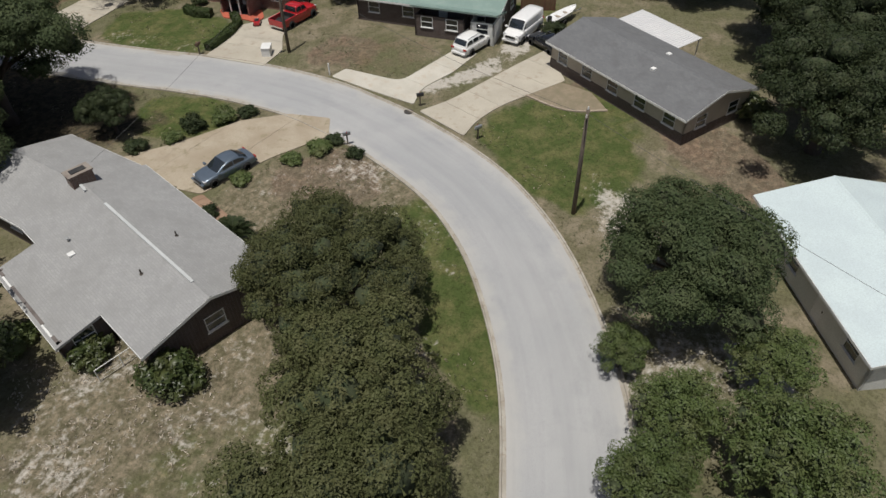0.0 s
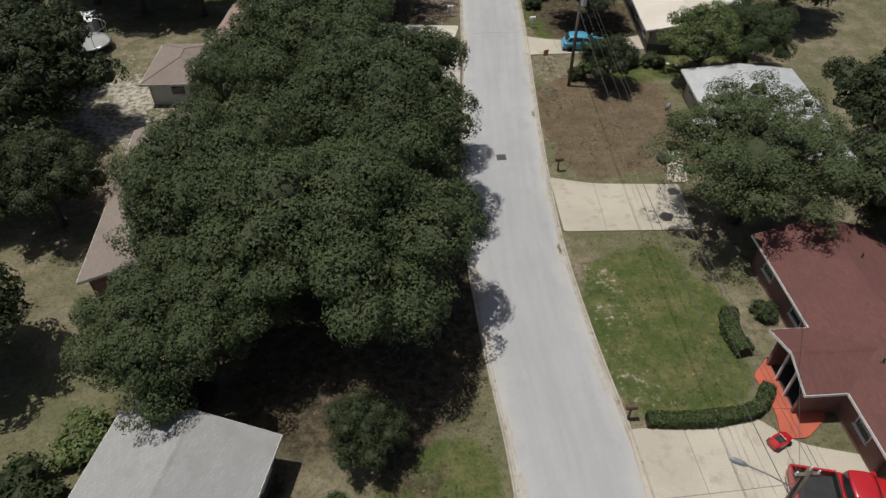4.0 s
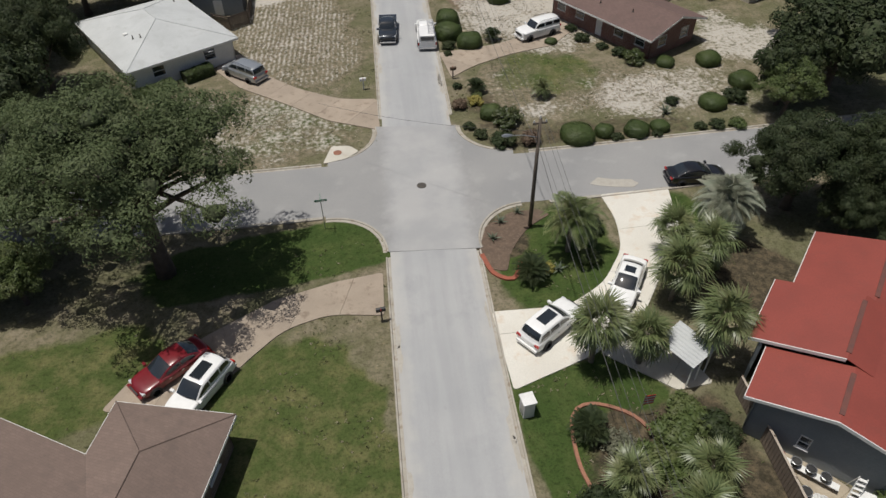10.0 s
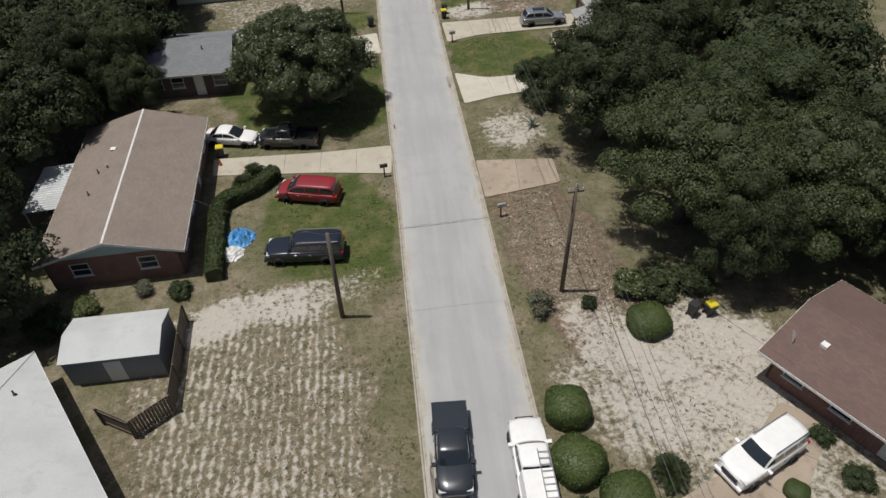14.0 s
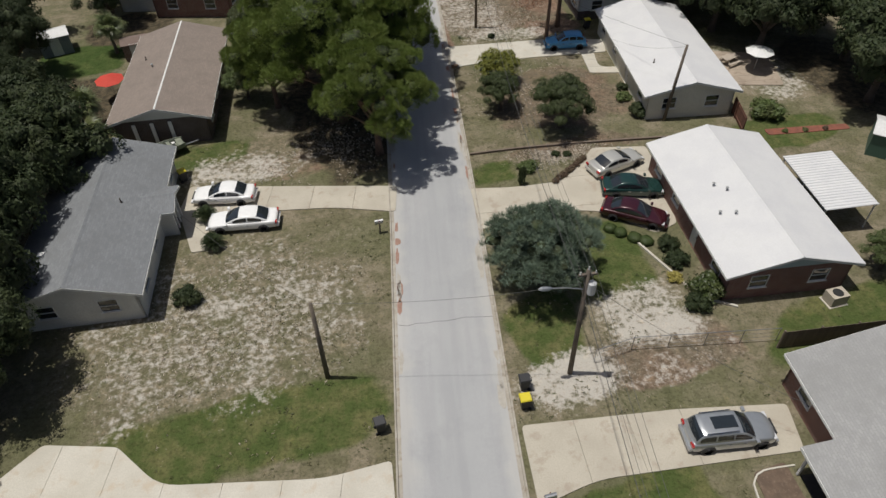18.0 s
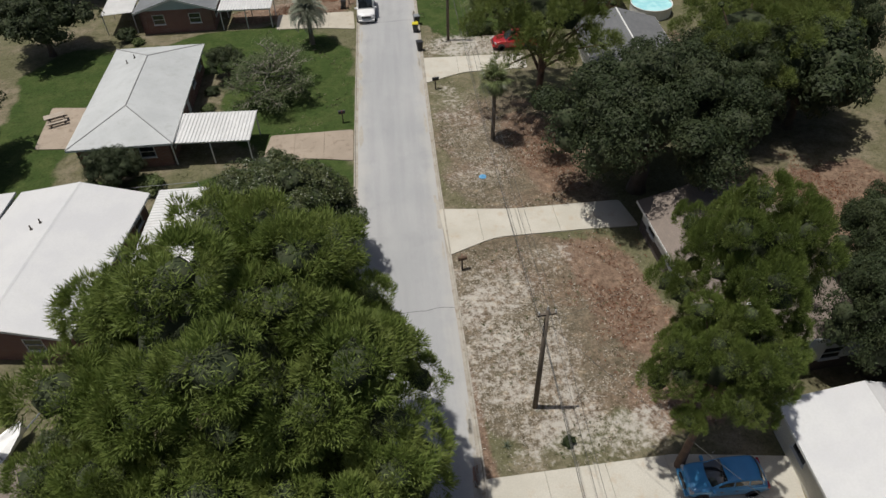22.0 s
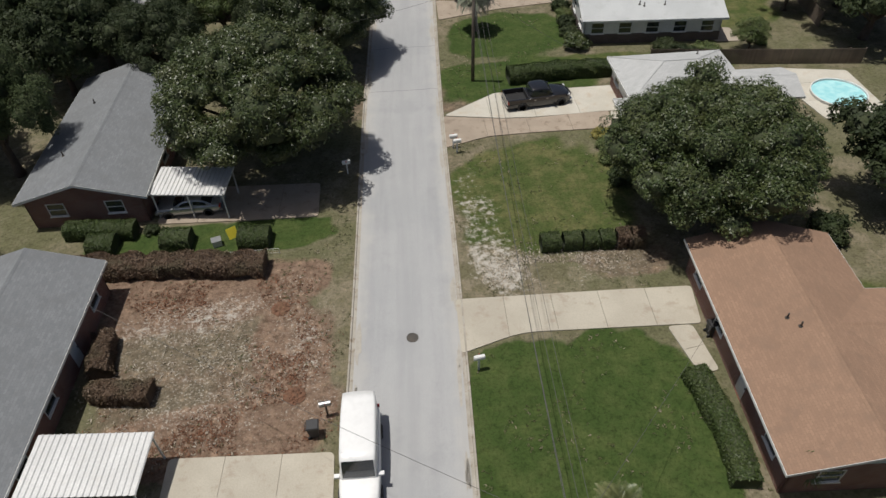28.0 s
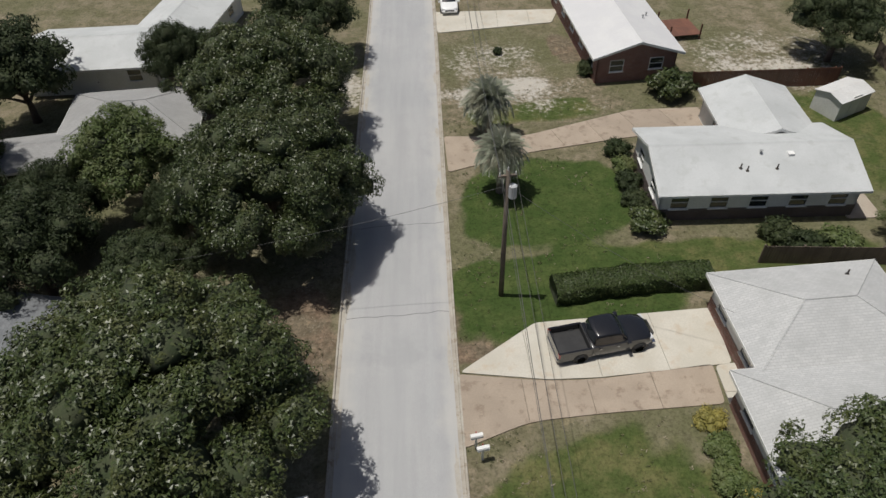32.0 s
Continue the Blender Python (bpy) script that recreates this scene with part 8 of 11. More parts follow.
    for sy in (-1, 1):
        for u0, u1 in spans:
            u0, u1 = u_lo + (u_hi - u_lo) * (u0 - spans[0][0] * (kind not in ("van", "mail_van"))) / 0.86, u_lo + (u_hi - u_lo) * min(1.0, (u1 - spans[0][0] * (kind not in ("van", "mail_van"))) / 0.86)
            part("side_window", skin(at, steps(u0, min(u1, u_hi), 6), [sy * v for v in ((0.71, 0.77, 0.83, 0.90) if sy > 0 else (0.90, 0.83, 0.77, 0.71))], 0.012), PANE, t, smooth=True)
        m = Shape()
        m.box((fb - 0.055) * L, (fb - 0.02) * L, min(sy * hw * 0.93, sy * (hw + 0.19)), max(sy * hw * 0.93, sy * (hw + 0.19)), belt + 0.0, belt + 0.14)
        part("mirror", m, mat_, t)
        for u in (-0.08, 0.10) if kind not in ("van", "mail_van") else (0.2,):
            h2 = Shape()
            h2.box(u * L - 0.09, u * L + 0.09, min(sy * hw * 0.99, sy * (hw + 0.025)), max(sy * hw * 0.99, sy * (hw + 0.025)), belt - 0.19, belt - 0.15)
            part("door_handle", h2, CHROME, t)
        lt = Shape()
        lt.box(0.425 * L, 0.465 * L, min(sy * hw * 0.52, sy * hw * 0.905), max(sy * hw * 0.52, sy * hw * 0.905), hood - 0.27, hood - 0.125)
        part("headlight", lt, LAMP, t)
        rl = Shape()
        if kind == "pickup":
            rl.box(-0.501 * L, -0.48 * L, min(sy * hw * 0.86, sy * hw * 1.005), max(sy * hw * 0.86, sy * hw * 1.005), belt - 0.36, belt - 0.06)
        else:
            rl.box(-0.490 * L, -0.465 * L, min(sy * hw * 0.58, sy * hw * 0.95), max(sy * hw * 0.58, sy * hw * 0.95), tail - 0.26, tail - 0.09)
        part("taillight", rl, TAIL, t)
        for u in (w0, w1):
            k = wf
            ar = Shape()
            ar.m = Matrix.Translation((u * L, sy * (hw - 0.018), 0.345 * k)) @ Matrix.Rotation(radians(90), 4, "X")
            ar.disc(0, 0, 0.02, 0.40 * k, 0.04, 20)
            part("wheel_arch", ar, BLACK, t)
            wh = part("wheel", TYRE_ME, None, t)
            wh.matrix_basis = Matrix.Translation((u * L, sy * (hw - 0.07), 0.345 * k)) @ (Matrix.Rotation(math.pi, 4, "Z") if sy > 0 else Matrix.Identity(4)) @ Matrix.Scale(k, 4)
            part("rim", RIM_ME, None, wh)
    gr = Shape()
    gr.box(0.484 * L, 0.502 * L, -hw * 0.5, hw * 0.5, hood - 0.42, hood - 0.22)
    part("grille", gr, BLACK, t)
    for u, nm in ((0.5, "front_bumper"), (-0.5, "rear_bumper")):
        bp = Shape()
        s = 1 if u > 0 else -1
        x0, x1 = sorted((u * L - s * 0.14, u * L + s * 0.035))
        bp.box(x0, x1, -hw * 0.86, hw * 0.86, 0.36, 0.52)
        part(nm, bp, CHROME if kind == "pickup" else mat_, t)
    if kind == "pickup":
        x0, x1 = -0.5 * L, (rb - 0.008) * L
        fl = Shape().box(x0 + 0.06, x1 - 0.005, -hw * 0.9, hw * 0.9, 0.62, 0.70)
        part("bed_floor", fl, BLACK, t)
        for sy in (-1, 1):
            w = Shape()
            y0, y1 = sorted((sy * hw * 0.88, sy * hw))
            w.loft([[(xx, y0, 0.42), (xx, y1 * 1.0 if sy > 0 else y1, 0.42), (xx, y1, belt - 0.03), (xx, y1, belt), (xx, y0, belt)] for xx in (x0 + 0.02, x1 - 0.006)])
            part("bed_side", w, mat_, t)
        tg = Shape().box(x0, x0 + 0.07, -hw * 0.87, hw * 0.87, 0.5, belt - 0.02)
        part("tailgate", tg, mat_, t)
        hb = Shape().box(x1 - 0.08, x1 - 0.006, -hw * 0.87, hw * 0.87, 0.7, belt - 0.01)
        part("bed_headboard", hb, BLACK, t)
        if cap:
            cp = Shape()
            cp.loft([[(xx, -hw * 0.95, belt + 0.005), (xx, hw * 0.95, belt + 0.005), (xx, hw * 0.80, zt), (xx, -hw * 0.80, zt)] for xx, zt in ((x0 + 0.05, H - 0.08), (x0 + 0.35, H - 0.01), (x1 + 0.02, H))])
            part("bed_canopy", cp, mat_, t, "white fibreglass bed canopy")
            wv = Shape().box(x0 + 0.03, x0 + 0.08, -hw * 0.72, hw * 0.72, belt + 0.12, H - 0.2)
            part("canopy_window", wv, PANE, t)
            for k in range(9):
                rk = Shape().box(x0 + 0.4 + k * 0.36, x0 + 0.45 + k * 0.36, -hw * 0.78, -hw * 0.2, H + 0.05, H + 0.08)
                part("ladder_rung", rk, ALLOY, t)
            for yy in (-hw * 0.79, -hw * 0.19):
                rk = Shape().box(x0 + 0.3, x0 + 3.5, yy - 0.025, yy + 0.025, H - 0.005, H + 0.08)
                part("ladder_rail", rk, ALLOY, t)
        if bed:
            part("bed_cover", Shape().box(x0 + 0.075, x1 - 0.085, -hw * 0.875, hw * 0.875, belt - 0.07, belt + 0.015), bed, t, "flush bed cover")
    if rails:
        for sy in (-1, 1):
            r = Shape().tube([(rt * L + 0.15, sy * wt * 0.93, H + 0.02), (0, sy * wt * 0.93, H + 0.06), (ft * L - 0.2, sy * wt * 0.93, H + 0.02)], 0.025, 6)
            part("roof_rail", r, CHROME, t)
    if sunroof:
        part("sunroof", Shape().box((rt + 0.32 * (ft - rt)) * L, (ft - 0.022) * L, -wt * 0.52, wt * 0.52, H - 0.015, H + 0.012), PANE, t)
    return t


P_WHITE = paint("white_paint", (0.80, 0.80, 0.79), 0.3, 0.0, 0.6)
P_BLACK = paint("black_paint", (0.012, 0.012, 0.014), 0.25, 0.0, 0.8)
P_CHAR = paint("charcoal_paint", (0.035, 0.042, 0.052), 0.25, 0.3, 0.8)
P_NAVY = paint("navy_paint", (0.018, 0.024, 0.038), 0.25, 0.2, 0.8)
P_SILVER = paint("silver_paint", (0.42, 0.44, 0.46), 0.3, 0.6, 0.6)
P_STEEL = paint("steel_blue_paint", (0.16, 0.20, 0.25), 0.3, 0.5, 0.7)
P_RED = paint("red_paint", (0.42, 0.015, 0.02), 0.3, 0.0, 0.7)
P_DRED = paint("dark_red_paint", (0.17, 0.012, 0.018), 0.3, 0.0, 0.7)
P_MAROON = paint("maroon_paint", (0.045, 0.008, 0.014), 0.25, 0.2, 0.8)
P_BRICK = paint("faded_red_paint", (0.24, 0.022, 0.03), 0.4, 0.0, 0.4)
P_BLUE = paint("bright_blue_paint", (0.07, 0.31, 0.60), 0.3, 0.1, 0.7)
P_LBLUE = paint("sky_blue_paint", (0.10, 0.38, 0.56), 0.3, 0.1, 0.7)
P_TAN = paint("champagne_paint", (0.55, 0.54, 0.50), 0.3, 0.4, 0.6)
P_GREEN = paint("dark_green_paint", (0.015, 0.045, 0.04), 0.25, 0.2, 0.8)

car("sedan", -7.4, 1.85, 154.6, P_STEEL, "steel blue sedan on the sandy driveway", 4.7)
car("suv", 17.5, -10.2, -21, P_WHITE, "white sport utility car before the green-roofed house", rails=True)
car("van", 21.7, -14.1, 165, P_WHITE, "white panel van on the rutted drive")
car("pickup", 18.1, 9.35, -14, P_RED, "bright red pickup truck with a black bed", 5.5)
car("sedan", 19.6, -17.0, 52, P_BLACK, "black car at the end of the charcoal-roofed house", 4.5)
car("hatch", -3.0, -30.4, -60, P_RED, "red car parked beside the trees")
car("hatch", 15.5, 57.5, -5, P_LBLUE, "sky blue rounded hatchback on the driveway")
car("suv", -6.6, 62.4, 2, P_BLACK, "black car under the spreading oak")
car("suv", -5.8, 91.6, 235, P_WHITE, "white sport utility car by the brown house", sunroof=True)
car("sedan", -7.7, 93.6, 217, P_DRED, "dark red sedan in the shade of the oak")
car("suv", 15.9, 92.3, 33, P_WHITE, "white sport utility car on the white driveway", sunroof=True)
car("sedan", 22.1, 94.9, 234, P_WHITE, "white sedan on the curved white driveway", sunroof=True)
car("sedan", 32.2, 105.3, -6, P_BLACK, "black sedan parked at the side street", 4.8)
car("pickup", 11.2, 137.0, -97.5, P_CHAR, "charcoal grey pickup truck on the street", 5.6, cap=False, bed=P_CHAR, crew=True)
car("pickup", 15.15, 135.0, 83.4, P_WHITE, "white pickup truck with a bed canopy and ladder rack", 6.1, cap=True)
car("long_suv", 27.3, 133.3, 199, P_WHITE, "white sport utility car on the brown driveway", 5.1, rails=True)
car("minivan", -4.2, 130.5, 135, P_SILVER, "silver minivan on the curved driveway", 4.9, rails=True)
car("minivan", 4.8, 161.6, 160, P_BRICK, "faded red minivan parked on the grass")
car("long_suv", 4.2, 154.8, 171, P_NAVY, "black long sport utility car parked on the grass", 5.7, rails=True)
car("sedan", -1.5, 171.0, -17, P_WHITE, "white sedan beside the magnolia tree", 4.7)
car("pickup", 3.5, 169.6, 167, P_BLACK, "black pickup truck with pale boards in its bed", 5.2, bed=None)
car("suv", 32.2, 187.25, -4, P_SILVER, "silver-grey sport utility car on the driveway", 5.0, sunroof=True, rails=True)
car("sedan", 3.35, 214.0, 172, P_WHITE, "white coupe with a worn roof", 4.9)
car("sedan", 4.95, 210.6, 175, P_WHITE, "long white sedan with dark rear glass", 5.35)
car("sedan", 34.8, 212.0, 18, P_TAN, "champagne sedan on the broad driveway", 4.8)
car("sedan", 35.0, 208.7, -12, P_GREEN, "dark green sedan before the white-roofed house", 4.8)
car("sedan", 34.0, 205.7, -32, P_MAROON, "maroon sedan parked beside round shrubs", 4.9)
car("hatch", 37.0, 232.7, 174, P_BLUE, "bright blue hatchback on the driveway", 4.3)
car("suv", 38.6, 281.5, 175, P_RED, "red sport utility car half under the pine", 4.5)
car("mail_van", 24.3, 292.6, -94, P_WHITE, "white boxy delivery van at the kerb")
car("sedan", 13.1, 314.5, 178, P_SILVER, "silver sedan under the white carport", 4.7)
car("pickup", 41.1, 324.2, 4, P_BLACK, "black pickup truck on the pale driveway", 5.75, bed=None, crew=True)
car("sedan", 39.0, 369.4, -95, P_WHITE, "white car on the far driveway", 4.6)

# ---- street furniture ----
GALV = paint("galvanised_steel", (0.45, 0.46, 0.47), 0.4, 0.8)
CABLE = surface("black_cable", (0.07, 0.07, 0.068), (0.10, 0.10, 0.095), 3.0, 9.0, 0.7, relief=0)
POLES = {}


def pole(key, x, y, h, arm=None, transformer=False, cross=True, lean=0.0):
    t = thing("utility_pole", x, y, 0, "weathered wooden utility pole" + (" with a street lamp" if arm is not None else " carrying cables over the verge"), "utility pole", "utility poles")
    s = Shape().tube([(0, 0, -0.2), (lean * 0.5, 0, h * 0.5), (lean, 0, h)], [0.16, 0.14, 0.11], 9)
    part("pole", s, WOOD_POLE, t, smooth=True)
    if cross:
        s = Shape().box(lean - 0.5, lean + 0.5, -0.07, 0.07, h - 0.42, h - 0.3)
        part("crossarm", s, WOOD_POLE, t)
        for dx in (-0.42, 0.0, 0.42):
            s = Shape().tube([(lean + dx, 0, h - (0.3 if dx else 0.0)), (lean + dx, 0, h - (0.12 if dx else -0.2))], [0.05, 0.035], 6)
            part("insulator", s, WHITE, t)
    if arm is not None:
        a = Vector((math.cos(radians(arm)), math.sin(radians(arm)), 0))
        z = h - 1.5
        s = Shape().tube([(0, 0, z), tuple(a * 1.0 + Vector((0, 0, z + 0.25))), tuple(a * 1.9 + Vector((0, 0, z + 0.3)))], 0.03, 6)
        br = part("lamp_arm", s, GALV, t)
        l = Shape()
        l.m = Matrix.Translation(a * 2.15 + Vector((0, 0, z + 0.3))) @ Matrix.Rotation(radians(arm), 4, "Z")
        l.loft([[(xx, yy * w, zz * w) for yy, zz in ((-0.13, 0), (-0.08, 0.1), (0.08, 0.1), (0.13, 0), (0.06, -0.07), (-0.06, -0.07))] for xx, w in ((-0.32, 0.45), (-0.1, 1.0), (0.2, 1.1), (0.38, 0.5))])
        part("lamp_head", l, GALV, br)
    if transformer:
        s = Shape().tube([(0.28, -0.12, h - 1.75), (0.28, -0.12, h - 1.7), (0.28, -0.12, h - 0.95), (0.28, -0.12, h - 0.88)], [0.19, 0.23, 0.23, 0.14], 12)
        part("transformer", s, paint("transformer_grey" + key, (0.5, 0.51, 0.52), 0.5), t)
    POLES[key] = (x + lean, y, h)
    return t


pole("a", 11.6, 6.6, 9.0, arm=150)
pole("b", 12.6, 50.2, 9.4, transformer=True)
pole("c", 17.5, 102.4, 9.4, arm=175)
pole("d", 21.0, 147.5, 9.0)
pole("e", 25.0, 193.0, 9.0, arm=176, transformer=True)
pole("f", 28.8, 239.0, 8.6)
pole("g", 32.2, 284.3, 9.3, arm=178, transformer=True)
pole("h", 36.3, 328.8, 9.6, transformer=True)
pole("i", 40.3, 373.0, 9.4)
pole("s1", -4.3, -23.9, 8.6, lean=-0.6)
pole("l1", 6.2, 148.4, 7.4, cross=False)
pole("l2", 10.5, 195.4, 6.8, cross=False)
pole("l3", 41.5, 217.7, 7.2, cross=False, lean=0.5)
POLES["far_s"] = (-30, -60, 9.0)
POLES["far_w"] = (-6, 152, 4.2)
POLES["far_n"] = (45.0, 430.0, 9.4)
for k, (hx, hy, hz) in {"h1": (-13, 8, 3.6), "h2": (21.8, 66, 3.1), "h3": (30.5, 137, 3.0), "h4": (-4, 160, 3.0), "h5": (36, 186.5, 3.0), "h6": (0.5, 210, 3.0), "h7": (40, 228, 2.9), "h8": (40.2, 246, 2.9), "h9": (44.6, 297, 3.0), "h10": (9.6, 303, 3.0), "h11": (14.5, 330, 4.6), "h12": (47.7, 323, 3.0), "h13": (3.0, 115.0, 5.0), "h14": (20, 20, 3)}.items():
    POLES[k] = (hx, hy, hz)


def cable(a, b, sag, da=(0, 0, 0), db=None, r=0.010):
    p, q = Vector(POLES[a]) + Vector(da), Vector(POLES[b]) + Vector(da if db is None else db)
    pts = [tuple(p.lerp(q, k / 18) - Vector((0, 0, sag * 4 * (k / 18) * (1 - k / 18)))) for k in range(19)]
    single("overhead_cable", Shape().tube(pts, r, 5), CABLE, "thin black overhead cable strung between poles", "cable", "overhead cables")


seq = "abcdefghi"
for a, b in zip(seq, seq[1:]):
    cable(a, b, 0.9, (-0.42, 0, -0.12))
    cable(a, b, 0.9, (0.42, 0, -0.12))
    cable(a, b, 1.0, (0.0, 0, 0.2))
    cable(a, b, 1.3, (0.05, 0, -2.2), r=0.018)
cable("i", "far_n", 0.9, (0, 0, 0), (0, 0, 0))
cable("s1", "a", 0.8, (0, 0, -0.4), (0, 0, -0.6))
cable("far_s", "s1", 0.8, (0, 0, 0), (0, 0, -0.3))
for a, b in (("a", "h1"), ("b", "h2"), ("d", "h3"), ("d", "l1"), ("l1", "h4"), ("e", "h5"), ("e", "l2"), ("l2", "h6"), ("f", "l3"), ("l3", "h7"), ("f", "h8"), ("g", "h9"), ("g", "h10"), ("h", "h11"), ("h", "h12"), ("c", "h13"), ("a", "h14")):
    cable(a, b, 0.5, (0, 0, -1.0 if a in seq else -0.1), (0, 0, 0))

BOX_MAT = {"black": paint("black_letterbox", (0.02, 0.02, 0.022), 0.4), "white": paint("white_letterbox", (0.75, 0.75, 0.73), 0.4), "grey": GALV, "brown": surface("brown_letterbox", (0.13, 0.08, 0.05), (0.10, 0.065, 0.045), 2, 12, 0.8)}
FLAG_RED = paint("flag_red", (0.5, 0.03, 0.03), 0.5)


def mailbox(x, y, ang, colour="black", brick=False):
    t = thing("mailbox", x, y, ang, {"black": "black letterbox on a wooden post", "white": "white letterbox on a white post", "grey": "grey metal letterbox on a post", "brown": "dark brown wooden letterbox on a thick post"}[colour] + " at the kerb", "mailbox", "mailboxes")
    part("post", Shape().box(-0.05, 0.05, -0.05, 0.05, -0.1, 1.0), BOX_MAT["white"] if colour == "white" else WOOD_POLE, t)
    part("bracket", Shape().box(-0.28, 0.32, -0.04, 0.04, 0.9, 0.98), BOX_MAT["white"] if colour == "white" else WOOD_POLE, t)
    s = Shape()
    prof = [(-0.12, 0.0), (0.12, 0.0), (0.12, 0.15), (0.085, 0.23), (0, 0.26), (-0.085, 0.23), (-0.12, 0.15)]
    s.loft([[(xx, yy, 1.0 + zz) for yy, zz in prof] for xx in (-0.27, 0.33)])
    b = part("box", s, BOX_MAT[colour], t)
    part("box_door", Shape().loft([[(xx, yy * 0.94, 1.005 + zz * 0.94) for yy, zz in prof] for xx in (-0.29, -0.271)]), BOX_MAT[colour], b)
    part("flag", Shape().box(0.0, 0.05, 0.121, 0.131, 1.1, 1.32), FLAG_RED, b)


for mx, my, ma, mc in ((8.7, 14.7, 0, "brown"), (-1.2, -5.4, 130, "grey"), (2.6, -15.0, -40, "grey"), (6.0, -8.9, -60, "black"), (9.1, 37.2, 5, "brown"), (2.7, 65.9, 185, "white"), (11.1, 62.5, 5, "white"), (5.4, 95.2, 185, "black"), (16.3, 125.8, 5, "brown"), (7.3, 125.5, 185, "white"),
                       (11.0, 163.0, 185, "black"), (19.0, 156.0, 5, "grey"), (21.4, 185.2, 5, "grey"), (12.3, 182.9, 185, "white"), (15.0, 207.8, 185, "grey"), (26.9, 250.7, 5, "brown"), (29.2, 274.8, 5, "black"), (20.1, 270.9, 185, "black"), (19.4, 260.0, 185, "white"), (22.6, 295.7, 185, "grey"),
                       (31.2, 297.4, 5, "white"), (24.5, 316.9, 185, "white"), (33.2, 318.2, 5, "white"), (33.0, 318.9, 5, "white"), (24.6, 229.2, 5, "brown"), (26.8, 344.0, 185, "white")):
    mailbox(mx, my, ma, mc)

LID = {"yellow": paint("yellow_lid", (0.62, 0.52, 0.03), 0.45), "dark": paint("charcoal_lid", (0.03, 0.03, 0.032), 0.5), "grey": paint("grey_lid", (0.22, 0.23, 0.24), 0.5)}
BIN = surface("bin_plastic", (0.03, 0.032, 0.034), (0.045, 0.047, 0.05), 2.0, 16.0, 0.55)


def bin_(x, y, ang, lid="dark"):
    t = thing("wheelie_bin", x, y, ang, {"yellow": "black wheeled bin with a yellow lid", "dark": "black wheeled rubbish bin", "grey": "dark wheeled bin with a grey lid"}[lid], "bin", "wheeled bins")
    part("body", Shape().loft([[(-0.22, -0.22, 0.06), (0.22, -0.22, 0.06), (0.22, 0.22, 0.06), (-0.22, 0.22, 0.06)], [(-0.3, -0.29, 0.98), (0.3, -0.29, 0.98), (0.3, 0.29, 0.98), (-0.3, 0.29, 0.98)]]), BIN, t)
    part("lid", Shape().loft([[(-0.33, -0.32, 0.985), (0.34, -0.32, 0.985), (0.34, 0.32, 0.985), (-0.33, 0.32, 0.985)], [(-0.30, -0.28, 1.06), (0.28, -0.28, 1.06), (0.28, 0.28, 1.06), (-0.30, 0.28, 1.06)]]), LID[lid], t)
    part("handle", Shape().tube([(-0.36, -0.24, 0.93), (-0.4, 0, 0.93), (-0.36, 0.24, 0.93)], 0.02, 6), BIN, t)
    for sy in (-1, 1):
        w = part("wheel", TYRE_ME, None, t)
        w.matrix_basis = Matrix.Translation((-0.24, sy * 0.24, 0.12)) @ Matrix.Diagonal((0.34, 0.34, 0.34, 1))


for bx, by, ba, bl in ((29.5, 288.7, 190, "grey"), (29.1, 286.9, 170, "yellow"), (28.9, 282.7, 185, "dark"), (21.7, 191.2, 180, "yellow"), (22.0, 192.5, 180, "dark"), (13.3, 191.2, 10, "dark"), (-0.2, 217.2, 30, "yellow"), (-0.7, 214.4, 0, "dark"), (15.6, 55.9, 0, "yellow"), (15.6, 54.7, 0, "dark"), (28.6, 143.7, 30, "dark"), (29.7, 143.5, 10, "yellow"), (-2.4, 169.0, 0, "yellow"), (45.2, 297.8, 0, "dark"), (40.6, 236.4, 0, "yellow"), (-10.6, -40.8, 20, "yellow"), (21.9, 294.6, 0, "dark")):
    bin_(bx, by, ba, bl)


def cover_plate(x, y, r, label, square=False):
    s = Shape()
    z = 0.088
    if square:
        s.box(x - r, x + r, y - r, y + r, 0.0, z)
    else:
        s.disc(x, y, z, r, 0.08, 20)
    ob = single("manhole_cover", s, IRON, label, "manhole cover", kind="structure")
    return ob


cover_plate(4.9, 39.2, 0.38, "square dark iron grating set in the asphalt", True)
cover_plate(4.75, -8.3, 0.4, "round iron manhole cover in the asphalt")
cover_plate(27.7, 300.2, 0.36, "round iron manhole cover in the asphalt")
cover_plate(10.3, 108.9, 0.4, "round iron manhole cover in the crossing")
single("drain_lid", Shape().disc(3.95, 114.9, 0.15, 0.36, 0.05, 20), surface("rusty_lid", (0.30, 0.13, 0.08), (0.22, 0.10, 0.07), 3, 12, 0.8), "rust-red round lid on the storm drain pad", "drain lid", kind="structure")


def seam(y, seed, wob=0.25):
    """A tar-filled crack across the street."""
    rng = random.Random(seed)
    i = min(range(len(main_line)), key=lambda k: abs(main_line[k].y - y))
    c, s = main_line[i], sides_of(main_line)[i]
    pts = []
    for k in range(11):
        o = -HALF + 2 * HALF * k / 10
        pts.append((c.x + s.x * o + rng.uniform(-1, 1) * 0.02, c.y + s.y * o + rng.uniform(-wob, wob) * 0.4 + (k - 5) * wob * 0.15, 0.03 + 0.04 * (1 - abs(o) / HALF)))
    n = len(pts)
    S = Shape()
    S.add([(x, yy - 0.018, z + 0.004) for x, yy, z in pts] + [(x, yy + 0.018, z + 0.004) for x, yy, z in pts], [(k, k + 1, n + k + 1, n + k) for k in range(n - 1)])
    single("road_crack", S, CRACK, "dark tar-sealed crack across the street", "road crack", kind="structure")


